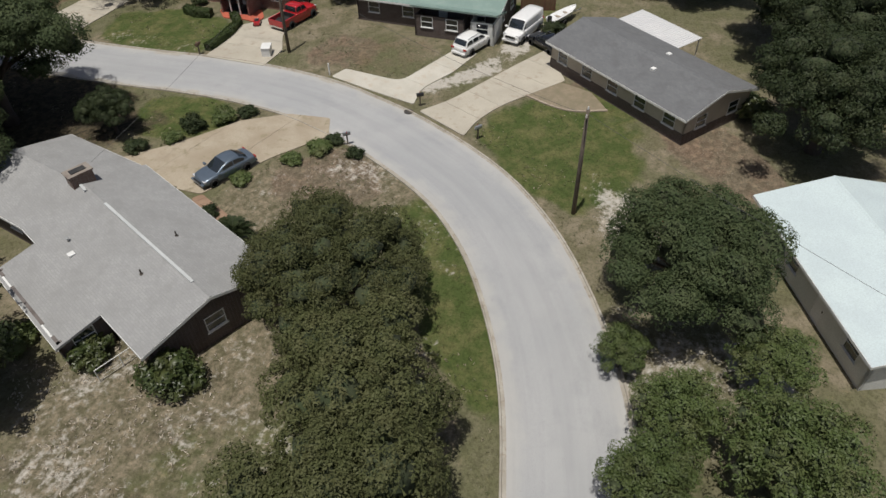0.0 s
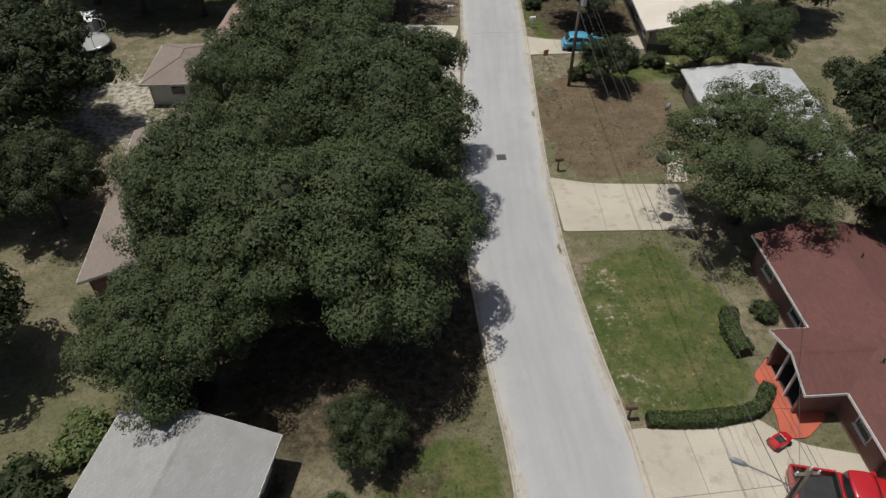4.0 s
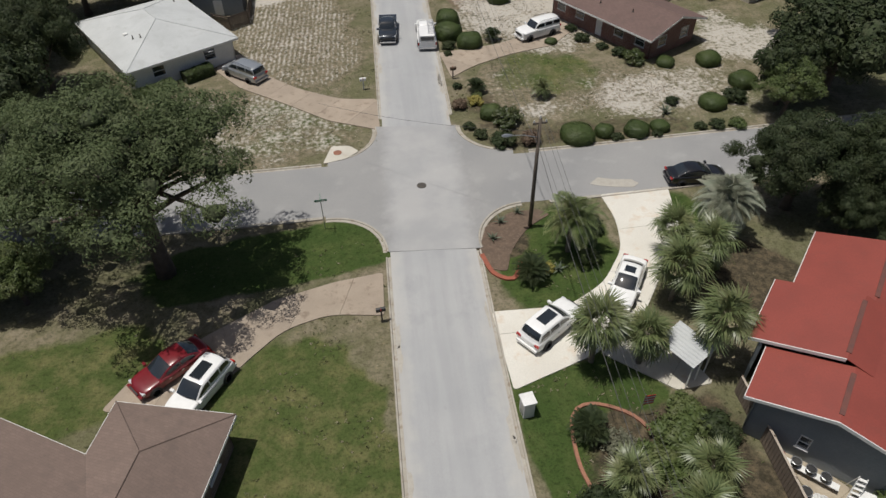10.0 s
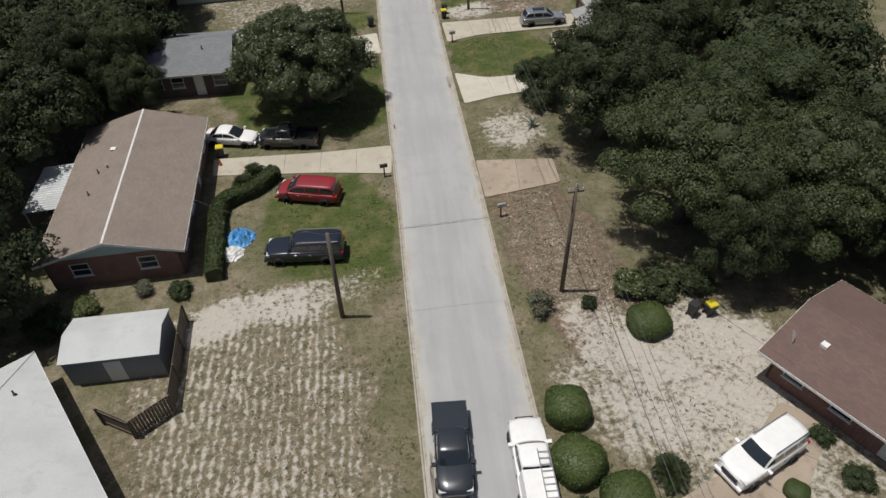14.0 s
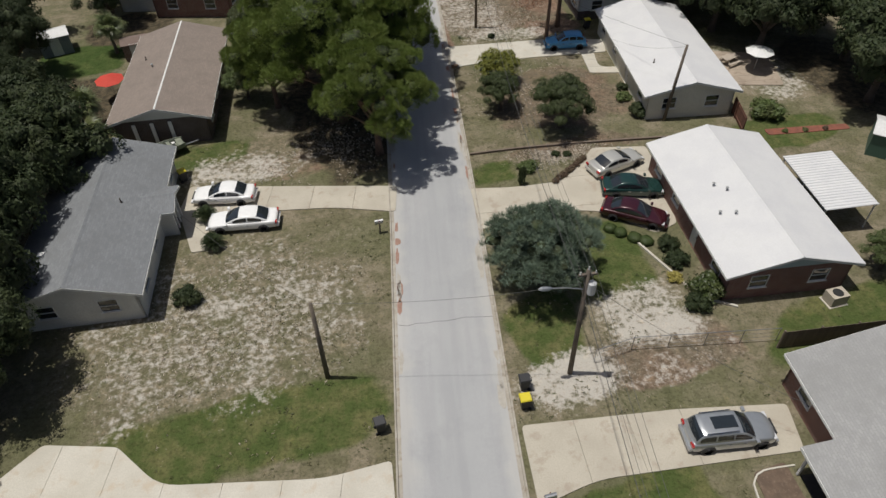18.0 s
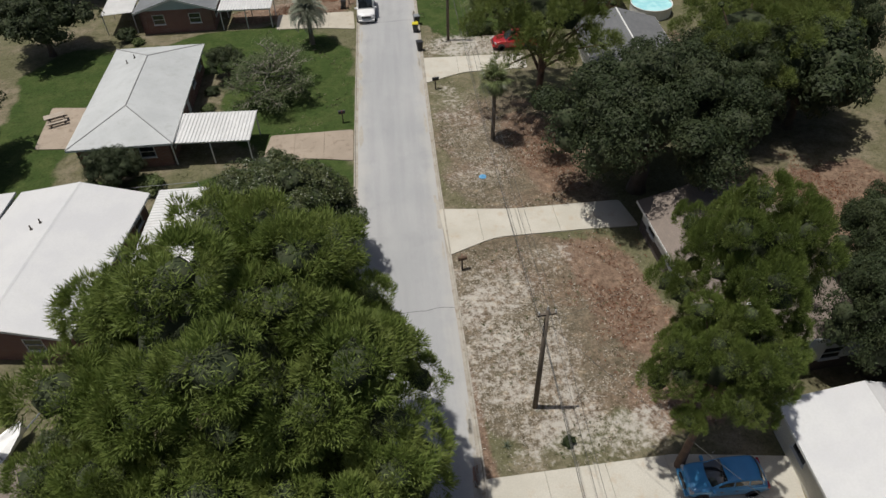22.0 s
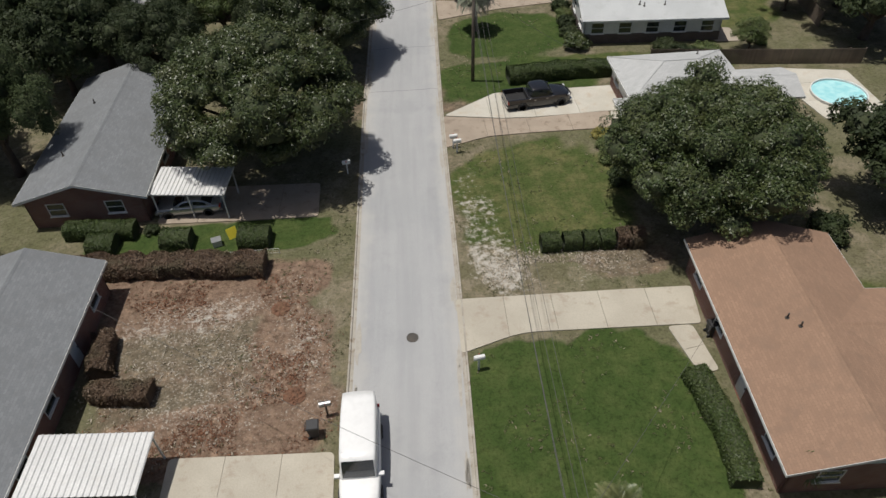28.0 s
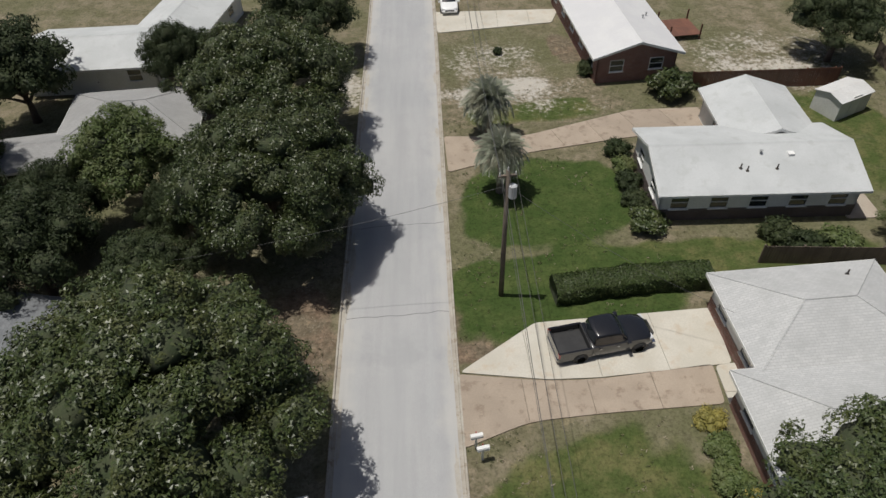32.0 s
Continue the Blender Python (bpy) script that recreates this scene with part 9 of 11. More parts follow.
for i, yy in enumerate((61.5, 156.6, 198.0, 247.5, 290.4, 328.2, 336.5)):
    seam(yy, i)

# cable cabinet, signs
t = thing("utility_cabinet", 12.7, 86.6, 5, "white metal utility cabinet at the kerb", "cabinet")
part("body", Shape().box(-0.32, 0.32, -0.35, 0.35, -0.05, 1.3), WHITE, t)
part("cap", Shape().box(-0.4, 0.4, -0.42, 0.42, 1.3, 1.4), WHITE, t)
part("door", Shape().box(-0.335, -0.322, -0.28, 0.28, 0.15, 1.2), GALV, t)
t = thing("utility_cabinet", 10.6, 8.4, 20, "white metal utility box beside the driveway", "cabinet")
part("body", Shape().box(-0.6, 0.6, -0.4, 0.4, -0.05, 0.85), WHITE, t)
part("cap", Shape().box(-0.65, 0.65, -0.45, 0.45, 0.85, 0.93), WHITE, t)
part("door", Shape().box(-0.5, 0.5, -0.418, -0.402, 0.1, 0.78), GALV, t)
SIGN_G = paint("sign_green", (0.02, 0.16, 0.08), 0.5)
t = thing("street_sign", 2.3, 105.2, 0, "green street name sign on a steel post", "street sign")
part("post", Shape().tube([(0, 0, -0.1), (0, 0, 2.9)], 0.03, 8), GALV, t)
bl = part("name_blade", Shape().box(-0.45, 0.45, -0.012, 0.012, 2.62, 2.8), SIGN_G, t)
part("bar", Shape().box(-0.3, 0.3, -0.018, -0.013, 2.68, 2.74), WHITE, bl)
bl = part("name_blade", Shape().box(-0.012, 0.012, -0.45, 0.45, 2.82, 3.0), SIGN_G, t)
part("bar", Shape().box(-0.018, -0.013, -0.3, 0.3, 2.88, 2.94), WHITE, bl)
t = thing("warning_sign", 10.6, 53.2, 20, "faded orange sign on a leaning post", "sign")
part("post", Shape().tube([(0, 0, -0.1), (0.25, 0.0, 1.9)], 0.03, 8), GALV, t)
part("panel", Shape().box(0.0, 0.5, -0.02, 0.02, 1.5, 2.1), paint("orange_sign", (0.45, 0.2, 0.04), 0.5), t)

# ---- gardens ----
def fence(pts, h, mat_, label, board=0.16, gap=0.02, cap=None):
    t = thing("fence", 0, 0, 0, label, "fence", "fences")
    b_me = Shape().box(-board / 2, board / 2, -0.012, 0.012, 0.03, h).mesh("board", mat_)
    p_me = Shape().box(-0.05, 0.05, -0.05, 0.05, -0.2, h + 0.05).mesh("post", mat_)
    for a, b in zip(pts, pts[1:]):
        a, b = Vector((*a, 0)), Vector((*b, 0))
        d = b - a
        ang = math.atan2(d.y, d.x)
        n = int(d.length / (board + gap))
        for k in range(n):
            o = part("board", b_me, None, t)
            o.matrix_basis = Matrix.Translation(a + d * ((k + 0.5) / n)) @ Matrix.Rotation(ang, 4, "Z")
        for k in range(int(d.length / 2.4) + 2):
            o = part("post", p_me, None, t)
            q = a + d * min(1.0, k * 2.4 / d.length) + Vector((-d.y, d.x, 0)).normalized() * 0.065
            o.matrix_basis = Matrix.Translation(q) @ Matrix.Rotation(ang, 4, "Z")
        if cap:
            r = Shape()
            r.m = Matrix.Translation(a) @ Matrix.Rotation(ang, 4, "Z")
            r.box(0, d.length, -0.05, 0.08, h, h + 0.03)
            part("cap_rail", r, cap, t, "pale cap rail")
        for z in (0.3, h - 0.25):
            r = Shape()
            r.m = Matrix.Translation(a) @ Matrix.Rotation(ang, 4, "Z")
            r.box(0, d.length, 0.013, 0.05, z, z + 0.08)
            part("rail", r, mat_, t)
    return t


fence([(57.0, 349.4), (69.4, 348.0)], 1.7, FENCE_R, "reddish brown board fence behind the white house")
fence([(53.0, 328.9), (63.5, 327.0), (72.0, 325.6)], 1.5, FENCE, "dark weathered board fence between gardens")
fence([(25.1, 85.6), (24.8, 81.7), (24.1, 74.5)], 1.5, FENCE, "pale-topped grey board fence beside the deck", 0.2, cap=DECK)
fence([(38.2, 192.4), (50.0, 191.9), (58, 191.0)], 1.6, FENCE, "dark weathered board fence behind the brick house")
fence([(-3.9, 150.2), (-4.1, 143.2), (-6.1, 141.9), (-8.0, 143.2)], 1.6, FENCE, "dark board fence round the shed")
fence([(43.3, 12.0), (43.1, 3.7), (43.6, -1.2), (44.5, -6.0)], 1.2, FENCE, "grey board garden fence with wide gaps", 0.22, 0.3)
fence([(27.2, -12.6), (28.2, -16.0)], 1.5, FENCE_R, "brown board fence beside the green-roofed house")
fence([(47.3, 214.4), (48.0, 217.6)], 1.6, FENCE_R, "short brown gate fence beside the house")
fence([(75.5, 352.0), (72.0, 333.0)], 1.6, FENCE, "grey board fence at the garden's end", 0.2)


def rail_fence(pts, h, label, step=2.6, mat_=None, r=0.02):
    t = thing("wire_fence", 0, 0, 0, label, "fence", "fences")
    mat_ = mat_ or GALV
    for a, b in zip(pts, pts[1:]):
        a, b = Vector((*a, 0)), Vector((*b, 0))
        n = max(1, round((b - a).length / step))
        for k in range(n + 1):
            p = a.lerp(b, k / n)
            part("post", Shape().tube([(p.x, p.y, -0.1), (p.x, p.y, h)], r * 1.4, 6), mat_, t)
        part("top_rail", Shape().tube([(a.x, a.y, h), (b.x, b.y, h)], r, 6), mat_, t)
        for z in (0.12, h * 0.36, h * 0.68):
            part("wire", Shape().tube([(a.x, a.y, z), (b.x, b.y, z)], 0.006, 4), mat_, t)


rail_fence([(47.4, 6.8), (49.1, 3.8), (50.4, -0.1), (52.6, -4.8)], 0.6, "low timber rail on sandy ground", 2.4, FENCE, 0.06)
rail_fence([(26.7, 193.5), (29.3, 194.0), (38.4, 193.0)], 1.2, "low galvanised wire fence across the lawn")
rail_fence([(-9.0, 263.8), (1.0, 263.6), (8.2, 263.2), (8.6, 262.0)], 1.1, "thin wire fence between two lawns")
rail_fence([(2.8, 309.6), (19.6, 308.8)], 0.5, "single white string line along the hedge", 8.0, WHITE, 0.012)
rail_fence([(-26.2, -1.9), (-23.6, -3.0), (-22.6, -0.9)], 1.0, "white rail round a small patio", 1.6, WHITE, 0.025)


def edging(pts, mat_, label, w=0.1, h=0.14):
    line = spline(pts, 0.4)
    single("bed_edging", ribbon(Shape(), line, [(w, 0.0), (w, h), (-w, h), (-w, 0.0)]), mat_, label, "bed edging", "bed edgings")


edging([(2.5, 50.0), (0.0, 50.6), (-2.2, 53.0), (-2.8, 56.2), (-2.0, 58.9), (-0.2, 60.4), (2.6, 59.4), (3.1, 56.8), (2.5, 50.0)], FENCE, "dark timber edging of the gravel bed")
edging([(14.9, 80.6), (14.6, 83.0), (15.2, 85.8), (16.6, 86.4), (18.6, 85.2), (19.4, 83.4)], surface("brick_edging", (0.34, 0.16, 0.10), (0.26, 0.13, 0.09), 3, 12, 0.9), "curved brick edging of a flower bed")
edging([(13.2, 100.0), (13.6, 98.0), (14.8, 97.2), (15.8, 98.6)], surface("red_stone_edging", (0.34, 0.10, 0.06), (0.26, 0.09, 0.06), 3, 12, 0.9), "red stone edging at the corner bed", 0.16)
edging([(10.3, -17.1), (9.2, -19.5), (8.9, -21.6), (9.8, -24.2)], CONC_B, "curved brick edging of a mulch bed", 0.1, 0.1)
edging([(23.5, 216.0), (27.9, 216.0), (34.9, 215.6), (46.0, 214.6)], FENCE, "low dark timber edging between gardens", 0.08, 0.2)
edging([(35.0, 185.0), (33.2, 185.0), (32.5, 184.6), (32.2, 183.8), (32.0, 180.5), (32.6, 177.2), (34.0, 174.6)], CONC_W, "pale concrete edging along the porch bed", 0.045, 0.10)
edging([(33.0, 203.8), (34.4, 200.0), (35.4, 197.4), (37.4, 196.0)], CONC_W, "curved concrete edging of a bed", 0.08)


def shed(x, y, ang, L, W, h, roofm, wallm, label):
    t = thing("shed", x, y, ang, label, "shed", "sheds")
    for nm, b in (("wall", (-L / 2, L / 2, -W / 2, -W / 2 + 0.05)), ("wall", (-L / 2, L / 2, W / 2 - 0.05, W / 2)), ("wall", (-L / 2, -L / 2 + 0.05, -W / 2 + 0.05, W / 2 - 0.05)), ("wall", (L / 2 - 0.05, L / 2, -W / 2 + 0.05, W / 2 - 0.05))):
        part(nm, Shape().box(*b, -0.05, h), wallm, t)
    for s in (-1, 1):
        pts = [(-L / 2 - 0.12, s * (W / 2 + 0.12), h), (L / 2 + 0.12, s * (W / 2 + 0.12), h), (L / 2 + 0.12, 0, h + W * 0.16), (-L / 2 - 0.12, 0, h + W * 0.16)]
        part("roof_slope", Shape().slab(pts if s < 0 else pts[::-1], 0.06), roofm, t)
    for s in (-1, 1):
        x0 = s * L / 2
        part("gable", Shape().add([(x0, -W / 2, h), (x0, W / 2, h), (x0, 0, h + W * 0.14), (x0 - s * 0.05, -W / 2, h), (x0 - s * 0.05, W / 2, h), (x0 - s * 0.05, 0, h + W * 0.14)], [(0, 1, 2), (5, 4, 3), (0, 3, 4, 1), (1, 4, 5, 2), (2, 5, 3, 0)]), wallm, t)
    part("door", Shape().box(-0.5, 0.5, -W / 2 - 0.03, -W / 2 - 0.003, 0.05, 1.85), WHITE, t)


t = thing("trampoline", -33.9, 60.6, 0, "round trampoline with a grey safety net", "trampoline")
ringp = [(1.9 * math.cos(k * math.pi / 12), 1.9 * math.sin(k * math.pi / 12)) for k in range(25)]
part("mat", Shape().disc(0, 0, 0.8, 1.8, 0.03, 24), GALV_CAP, t)
part("rim", Shape().tube([(a, b, 0.82) for a, b in ringp], 0.1, 6), GALV, t)
part("top_ring", Shape().tube([(a, b, 2.4) for a, b in ringp], 0.03, 5), GALV, t)
for k in range(0, 24, 4):
    part("post", Shape().tube([(*ringp[k], 0.0), (*ringp[k], 2.4)], 0.03, 6), GALV, t)
shed(-36.5, 64.0, 10, 4.0, 2.6, 1.9, TIN, WALL_W, "low white shed with a tin roof behind the oaks")
shed(67.6, 344.6, 20, 3.6, 2.4, 1.7, TIN_W, WALL_W, "small white metal garden shed")
shed(-7.4, 147.9, -4, 5.6, 3.4, 2.2, R_PALE, WALL_G, "grey shed with a pale flat roof")
shed(58.2, 209.4, -40, 4.2, 3.0, 2.1, TIN_W, paint("green_shed", (0.06, 0.12, 0.09), 0.6), "dark green garden shed with a white roof")
shed(55.4, 137.8, 20, 3.4, 2.4, 1.9, TIN_W, WALL_T, "cream metal shed behind the brown-roofed house")
shed(68.5, 301.5, 10, 4.4, 3.2, 2.2, R_DGREY, WALL_G, "dark grey shed with white-framed windows")
shed(-16.0, 243.2, 20, 3.0, 2.4, 2.0, TIN_W, WALL_G, "small grey garden shed with a white roof")
shed(-7.2, 240.2, 10, 2.4, 2.0, 1.8, R_BROWN, BRICK_B, "small brown garden shed")


def pool(x, y, r, h, label, rim=None):
    t = thing("swimming_pool", x, y, 0, label, "pool", "pools")
    n = 28
    pts = [(math.cos(2 * math.pi * k / n), math.sin(2 * math.pi * k / n)) for k in range(n)]
    wall = Shape()
    rings = [[(px * rr, py * rr, z) for px, py in pts] for rr, z in ((r, 0.0), (r, h), (r - 0.06, h), (r - 0.06, 0.05))]
    flat = [p for q in rings for p in q]
    wall.add(flat, [(i * n + k, i * n + (k + 1) % n, (i + 1) * n + (k + 1) % n, (i + 1) * n + k) for i in range(3) for k in range(n)])
    part("wall", wall, WHITE, t)
    part("rim", Shape().tube([(px * r, py * r, h) for px, py in pts] + [(r, 0, h)], 0.06, 6), rim or WHITE, t)
    wm, wt_, p = nodes("pool_water")
    nz = noise_node(wt_, 1.6, 4.0)
    wt_.links.new(mix(wt_, ramp(wt_, nz.outputs["Fac"], 0.35, 0.65), (0.33, 0.68, 0.72), (0.46, 0.78, 0.80)), p.inputs["Base Color"])
    p.inputs["Roughness"].default_value = 0.12
    bump(wt_, p, nz.outputs["Fac"], 0.2, 0.05)
    part("water", Shape().disc(0, 0, h - 0.14, r - 0.061, 0.03, n), wm, t, "light turquoise water")


pool(55.4, 285.8, 2.25, 1.15, "round above-ground pool with turquoise water")
pool(56.0, 5.6, 2.6, 0.3, "turquoise garden pool behind a timber rail")
pool(36.8, -3.3, 1.5, 0.6, "small round paddling pool with a blue rim on the lawn", paint("blue_rim", (0.06, 0.22, 0.5), 0.4))
pool(67.0, 320.9, 2.3, 0.3, "turquoise garden pool behind the hip-roofed house")


def umbrella(x, y, mat_, label):
    t = thing("garden_umbrella", x, y, 0, label, "umbrella", "garden umbrellas")
    part("pole", Shape().tube([(0, 0, -0.05), (0, 0, 2.45)], 0.025, 8), GALV, t)
    n = 8
    s = Shape().add([(0, 0, 2.5)] + [(1.35 * math.cos(2 * math.pi * k / n), 1.35 * math.sin(2 * math.pi * k / n), 2.05) for k in range(n)], [(0, k + 1, (k + 1) % n + 1) for k in range(n)])
    part("canopy", s, mat_, t)
    for k in range(n):
        part("rib", Shape().tube([(0, 0, 2.46), (1.35 * math.cos(2 * math.pi * k / n), 1.35 * math.sin(2 * math.pi * k / n), 2.03)], 0.012, 4), GALV, t)


umbrella(57.2, 289.9, WALL_T, "beige garden umbrella beside the pool")
umbrella(-8.0, 231.7, paint("red_canvas", (0.5, 0.05, 0.03), 0.8), "red garden umbrella behind the house")
umbrella(53.6, 224.2, WHITE, "white garden umbrella on the patio")


def boat(x, y, ang, L, hullm, label, open_=True):
    t = thing("boat", x, y, ang, label, "boat", "boats")
    st = [(-0.5, 0.42, 0.95), (-0.2, 0.44, 0.98), (0.15, 0.40, 1.0), (0.38, 0.24, 1.08), (0.5, 0.03, 1.18)]
    w = L * 0.36
    rings = [[(u * L, -b * w, z), (u * L, -b * w * 0.7, 0.55), (u * L, 0, 0.45), (u * L, b * w * 0.7, 0.55), (u * L, b * w, z), (u * L, b * w * 0.82, z - 0.02), (u * L, 0, z - 0.22), (u * L, -b * w * 0.82, z - 0.02)] for u, b, z in st]
    part("hull", Shape().loft(rings), hullm, t)
    for u in (-0.25, 0.05):
        part("bench", Shape().box(u * L, u * L + 0.3, -w * 0.3, w * 0.3, 0.8, 0.88), DECK, t)
    part("outboard", Shape().box(-0.5 * L - 0.35, -0.5 * L - 0.02, -0.16, 0.16, 0.6, 1.3), BLACK, t)
    part("trailer_frame", Shape().tube([(-0.4 * L, 0, 0.36), (0.5 * L, 0, 0.4), (0.75 * L, 0, 0.42)], 0.05, 6), GALV, t)
    for sy in (-1, 1):
        wl = part("wheel", TYRE_ME, None, t)
        wl.matrix_basis = Matrix.Translation((-0.12 * L, sy * w * 0.42, 0.28)) @ Matrix.Scale(0.8, 4)


boat(25.8, -17.3, -26, 4.2, P_WHITE, "white boat on a trailer behind the van")
def flat_boat(x, y, ang, L, hullm, label):
    """A square-ended open boat on a trailer, with benches and loose gear."""
    t = thing("boat", x, y, ang, label, "boat", "boats")
    w = 0.75
    st = ((-0.5, 0.94), (-0.2, 1.0), (0.2, 1.0), (0.42, 0.86), (0.5, 0.72))
    rings = [[(u * L, -b * w, 1.0), (u * L, -b * w * 0.8, 0.5 + 0.2 * max(0, u - 0.3)), (u * L, b * w * 0.8, 0.5 + 0.2 * max(0, u - 0.3)), (u * L, b * w, 1.0), (u * L, b * w * 0.93, 1.0), (u * L, b * w * 0.74, 0.56), (u * L, -b * w * 0.74, 0.56), (u * L, -b * w * 0.93, 1.0)] for u, b in st]
    part("hull", Shape().loft(rings), hullm, t)
    for u, k in ((-0.42, 0.35), (-0.12, 0.28), (0.18, 0.28), (0.36, 0.5)):
        part("bench", Shape().box(u * L, u * L + k, -w * 0.84, w * 0.84, 0.84, 0.9), hullm, t)
    part("outboard", Shape().box(-0.5 * L - 0.32, -0.5 * L - 0.01, -0.15, 0.15, 0.7, 1.35), BLACK, t)
    for u, v, r in ((-0.28, 0.2, 0.2), (0.06, -0.25, 0.17), (0.3, 0.15, 0.15)):
        part("bucket", Shape().tube([(u * L, v, 0.57), (u * L, v, 0.92)], [r * 0.85, r], 10), BLACK if u < 0 else WHITE, t)
    part("trailer_frame", Shape().tube([(-0.4 * L, 0, 0.4), (0.5 * L, 0, 0.42), (0.78 * L, 0, 0.45)], 0.05, 6), GALV, t)
    for sy in (-1, 1):
        wl = part("wheel", TYRE_ME, None, t)
        wl.matrix_basis = Matrix.Translation((-0.1 * L, sy * (w + 0.1), 0.28)) @ Matrix.Scale(0.8, 4)


flat_boat(-2.5, 220.9, 25, 4.4, surface("olive_hull", (0.24, 0.26, 0.20), (0.17, 0.19, 0.15), 2.5, 9, 0.6), "olive-grey flat boat on a trailer beside the house")
boat(-1.0, 240.6, 62, 5.2, P_WHITE, "white motor boat parked under the pines")
t = thing("boat_canopy", -1.1, 240.4, 62, "white hard top on posts over the motor boat", "boat canopy")
part("top", Shape().loft([[(xx, yy, zz) for xx in (-0.95, 0.95)] + [(xx, yy, zz + 0.06) for xx in (0.95, -0.95)] for yy, zz in ((-0.75, 2.28), (-0.3, 2.36), (0.3, 2.36), (0.75, 2.28))]), WHITE, t)
for xx in (-0.7, 0.7):
    for yy in (-0.6, 0.6):
        part("post", Shape().tube([(xx, yy, 0.7), (xx, yy, 2.3)], 0.025, 6), GALV, t)


# paved yard with clutter beside the red-roofed house
panels("patio", [(25.4, 84.6), (25.6, 79.8), (26.5, 75.9), (29.0, 77.8), (27.6, 79.2)], DIRT, "tan paved yard under the grey wall", 2.2, category="patio", z=0.06)
t = thing("garden_bench", 26.2, 79.8, -48, "long pale plank bench holding plant pots", "bench")
part("seat", Shape().box(-1.35, 1.35, -0.2, 0.2, 0.42, 0.48), WHITE, t)
for xx in (-1.2, 0.0, 1.2):
    part("leg", Shape().box(xx - 0.05, xx + 0.05, -0.16, 0.16, 0.0, 0.419), FENCE, t)
for px, py, pz, pr in ((25.6, 80.45, 0.48, 0.26), (26.1, 79.9, 0.48, 0.27), (26.6, 79.35, 0.48, 0.27), (25.4, 79.0, 0.06, 0.3)):
    t = thing("plant_pot", px, py, 0, "black plastic plant pot with a pale rim", "pot", "plant pots", z=pz)
    part("pot", Shape().tube([(0, 0, 0), (0, 0, 0.36)], [pr * 0.75, pr], 14), BLACK, t)
    part("rim", Shape().tube([(pr * math.cos(k * math.pi / 8), pr * math.sin(k * math.pi / 8), 0.37) for k in range(17)], 0.025, 5), GALV, t)
    part("soil", Shape().disc(0, 0, 0.366, pr * 0.9, 0.02, 14), DARK, t)
t = thing("step_ladder", 27.7, 78.5, 50, "white folding step ladder standing open", "ladder", z=0.06)
for yy in (-0.24, 0.24):
    part("rail", Shape().tube([(-0.6, yy, 0.0), (0.0, yy * 0.8, 1.75)], 0.035, 6), WHITE, t)
    part("rear_leg", Shape().tube([(0.55, yy, 0.0), (0.02, yy * 0.8, 1.72)], 0.028, 6), WHITE, t)
for k in range(6):
    u = (k + 0.7) / 6.2
    part("step", Shape().box(-0.6 + 0.6 * u - 0.08, -0.6 + 0.6 * u + 0.08, -0.22, 0.22, 1.75 * u - 0.02, 1.75 * u + 0.02), WHITE, t)
t = thing("pipe_frame", 27.0, 79.5, 0, "thin white pipe frame over the yard", "frame")
for pth in ([(-1.6, 2.4, 0), (-1.6, 2.4, 2.0), (-0.9, 1.9, 2.0)], [(-0.4, 1.2, 2.0), (0.6, 0.6, 2.0), (2.6, -0.6, 2.0), (2.6, -0.6, 0)], [(0.6, 0.6, 0), (0.6, 0.6, 2.0)], [(2.6, -0.6, 2.0), (1.2, -2.6, 2.0), (1.2, -2.6, 0)]):
    part("pipe", Shape().tube(pth, 0.025, 6), WHITE, t)
t = thing("folding_table", 27.7, 77.6, 50, "white folding table with worn top", "table", z=0.06)
part("top", Shape().box(-0.75, 0.75, -0.4, 0.4, 0.7, 0.74), WHITE, t)
for xx in (-0.65, 0.65):
    for yy in (-0.33, 0.33):
        part("leg", Shape().tube([(xx, yy, 0.0), (xx, yy, 0.7)], 0.018, 6), GALV, t)
t = thing("garden_chair", 25.2, 81.1, 70, "dark red garden chair against the wall", "chair", z=0.06)
part("seat", Shape().box(-0.24, 0.24, -0.24, 0.24, 0.4, 0.45), P_DRED, t)
part("backrest", Shape().box(-0.24, 0.24, 0.2, 0.25, 0.45, 0.95), P_DRED, t)
for xx in (-0.2, 0.2):
    for yy in (-0.2, 0.2):
        part("leg", Shape().tube([(xx, yy, 0.0), (xx, yy, 0.4)], 0.018, 5), BLACK, t)
t = thing("flag_pole", 19.0, 85.2, 0, "striped red and white flag on a short pole", "flag")
part("pole", Shape().tube([(0, 0, -0.05), (0, 0, 2.0)], 0.02, 6), GALV, t)
for k in range(7):
    part("stripe", Shape().box(0.03, 0.62, -0.008 + 0.004 * (k % 2), 0.008 - 0.004 * (k % 2), 1.0 + k * 0.12, 1.115 + k * 0.12), FLAG_RED if k % 2 == 0 else WHITE, t)


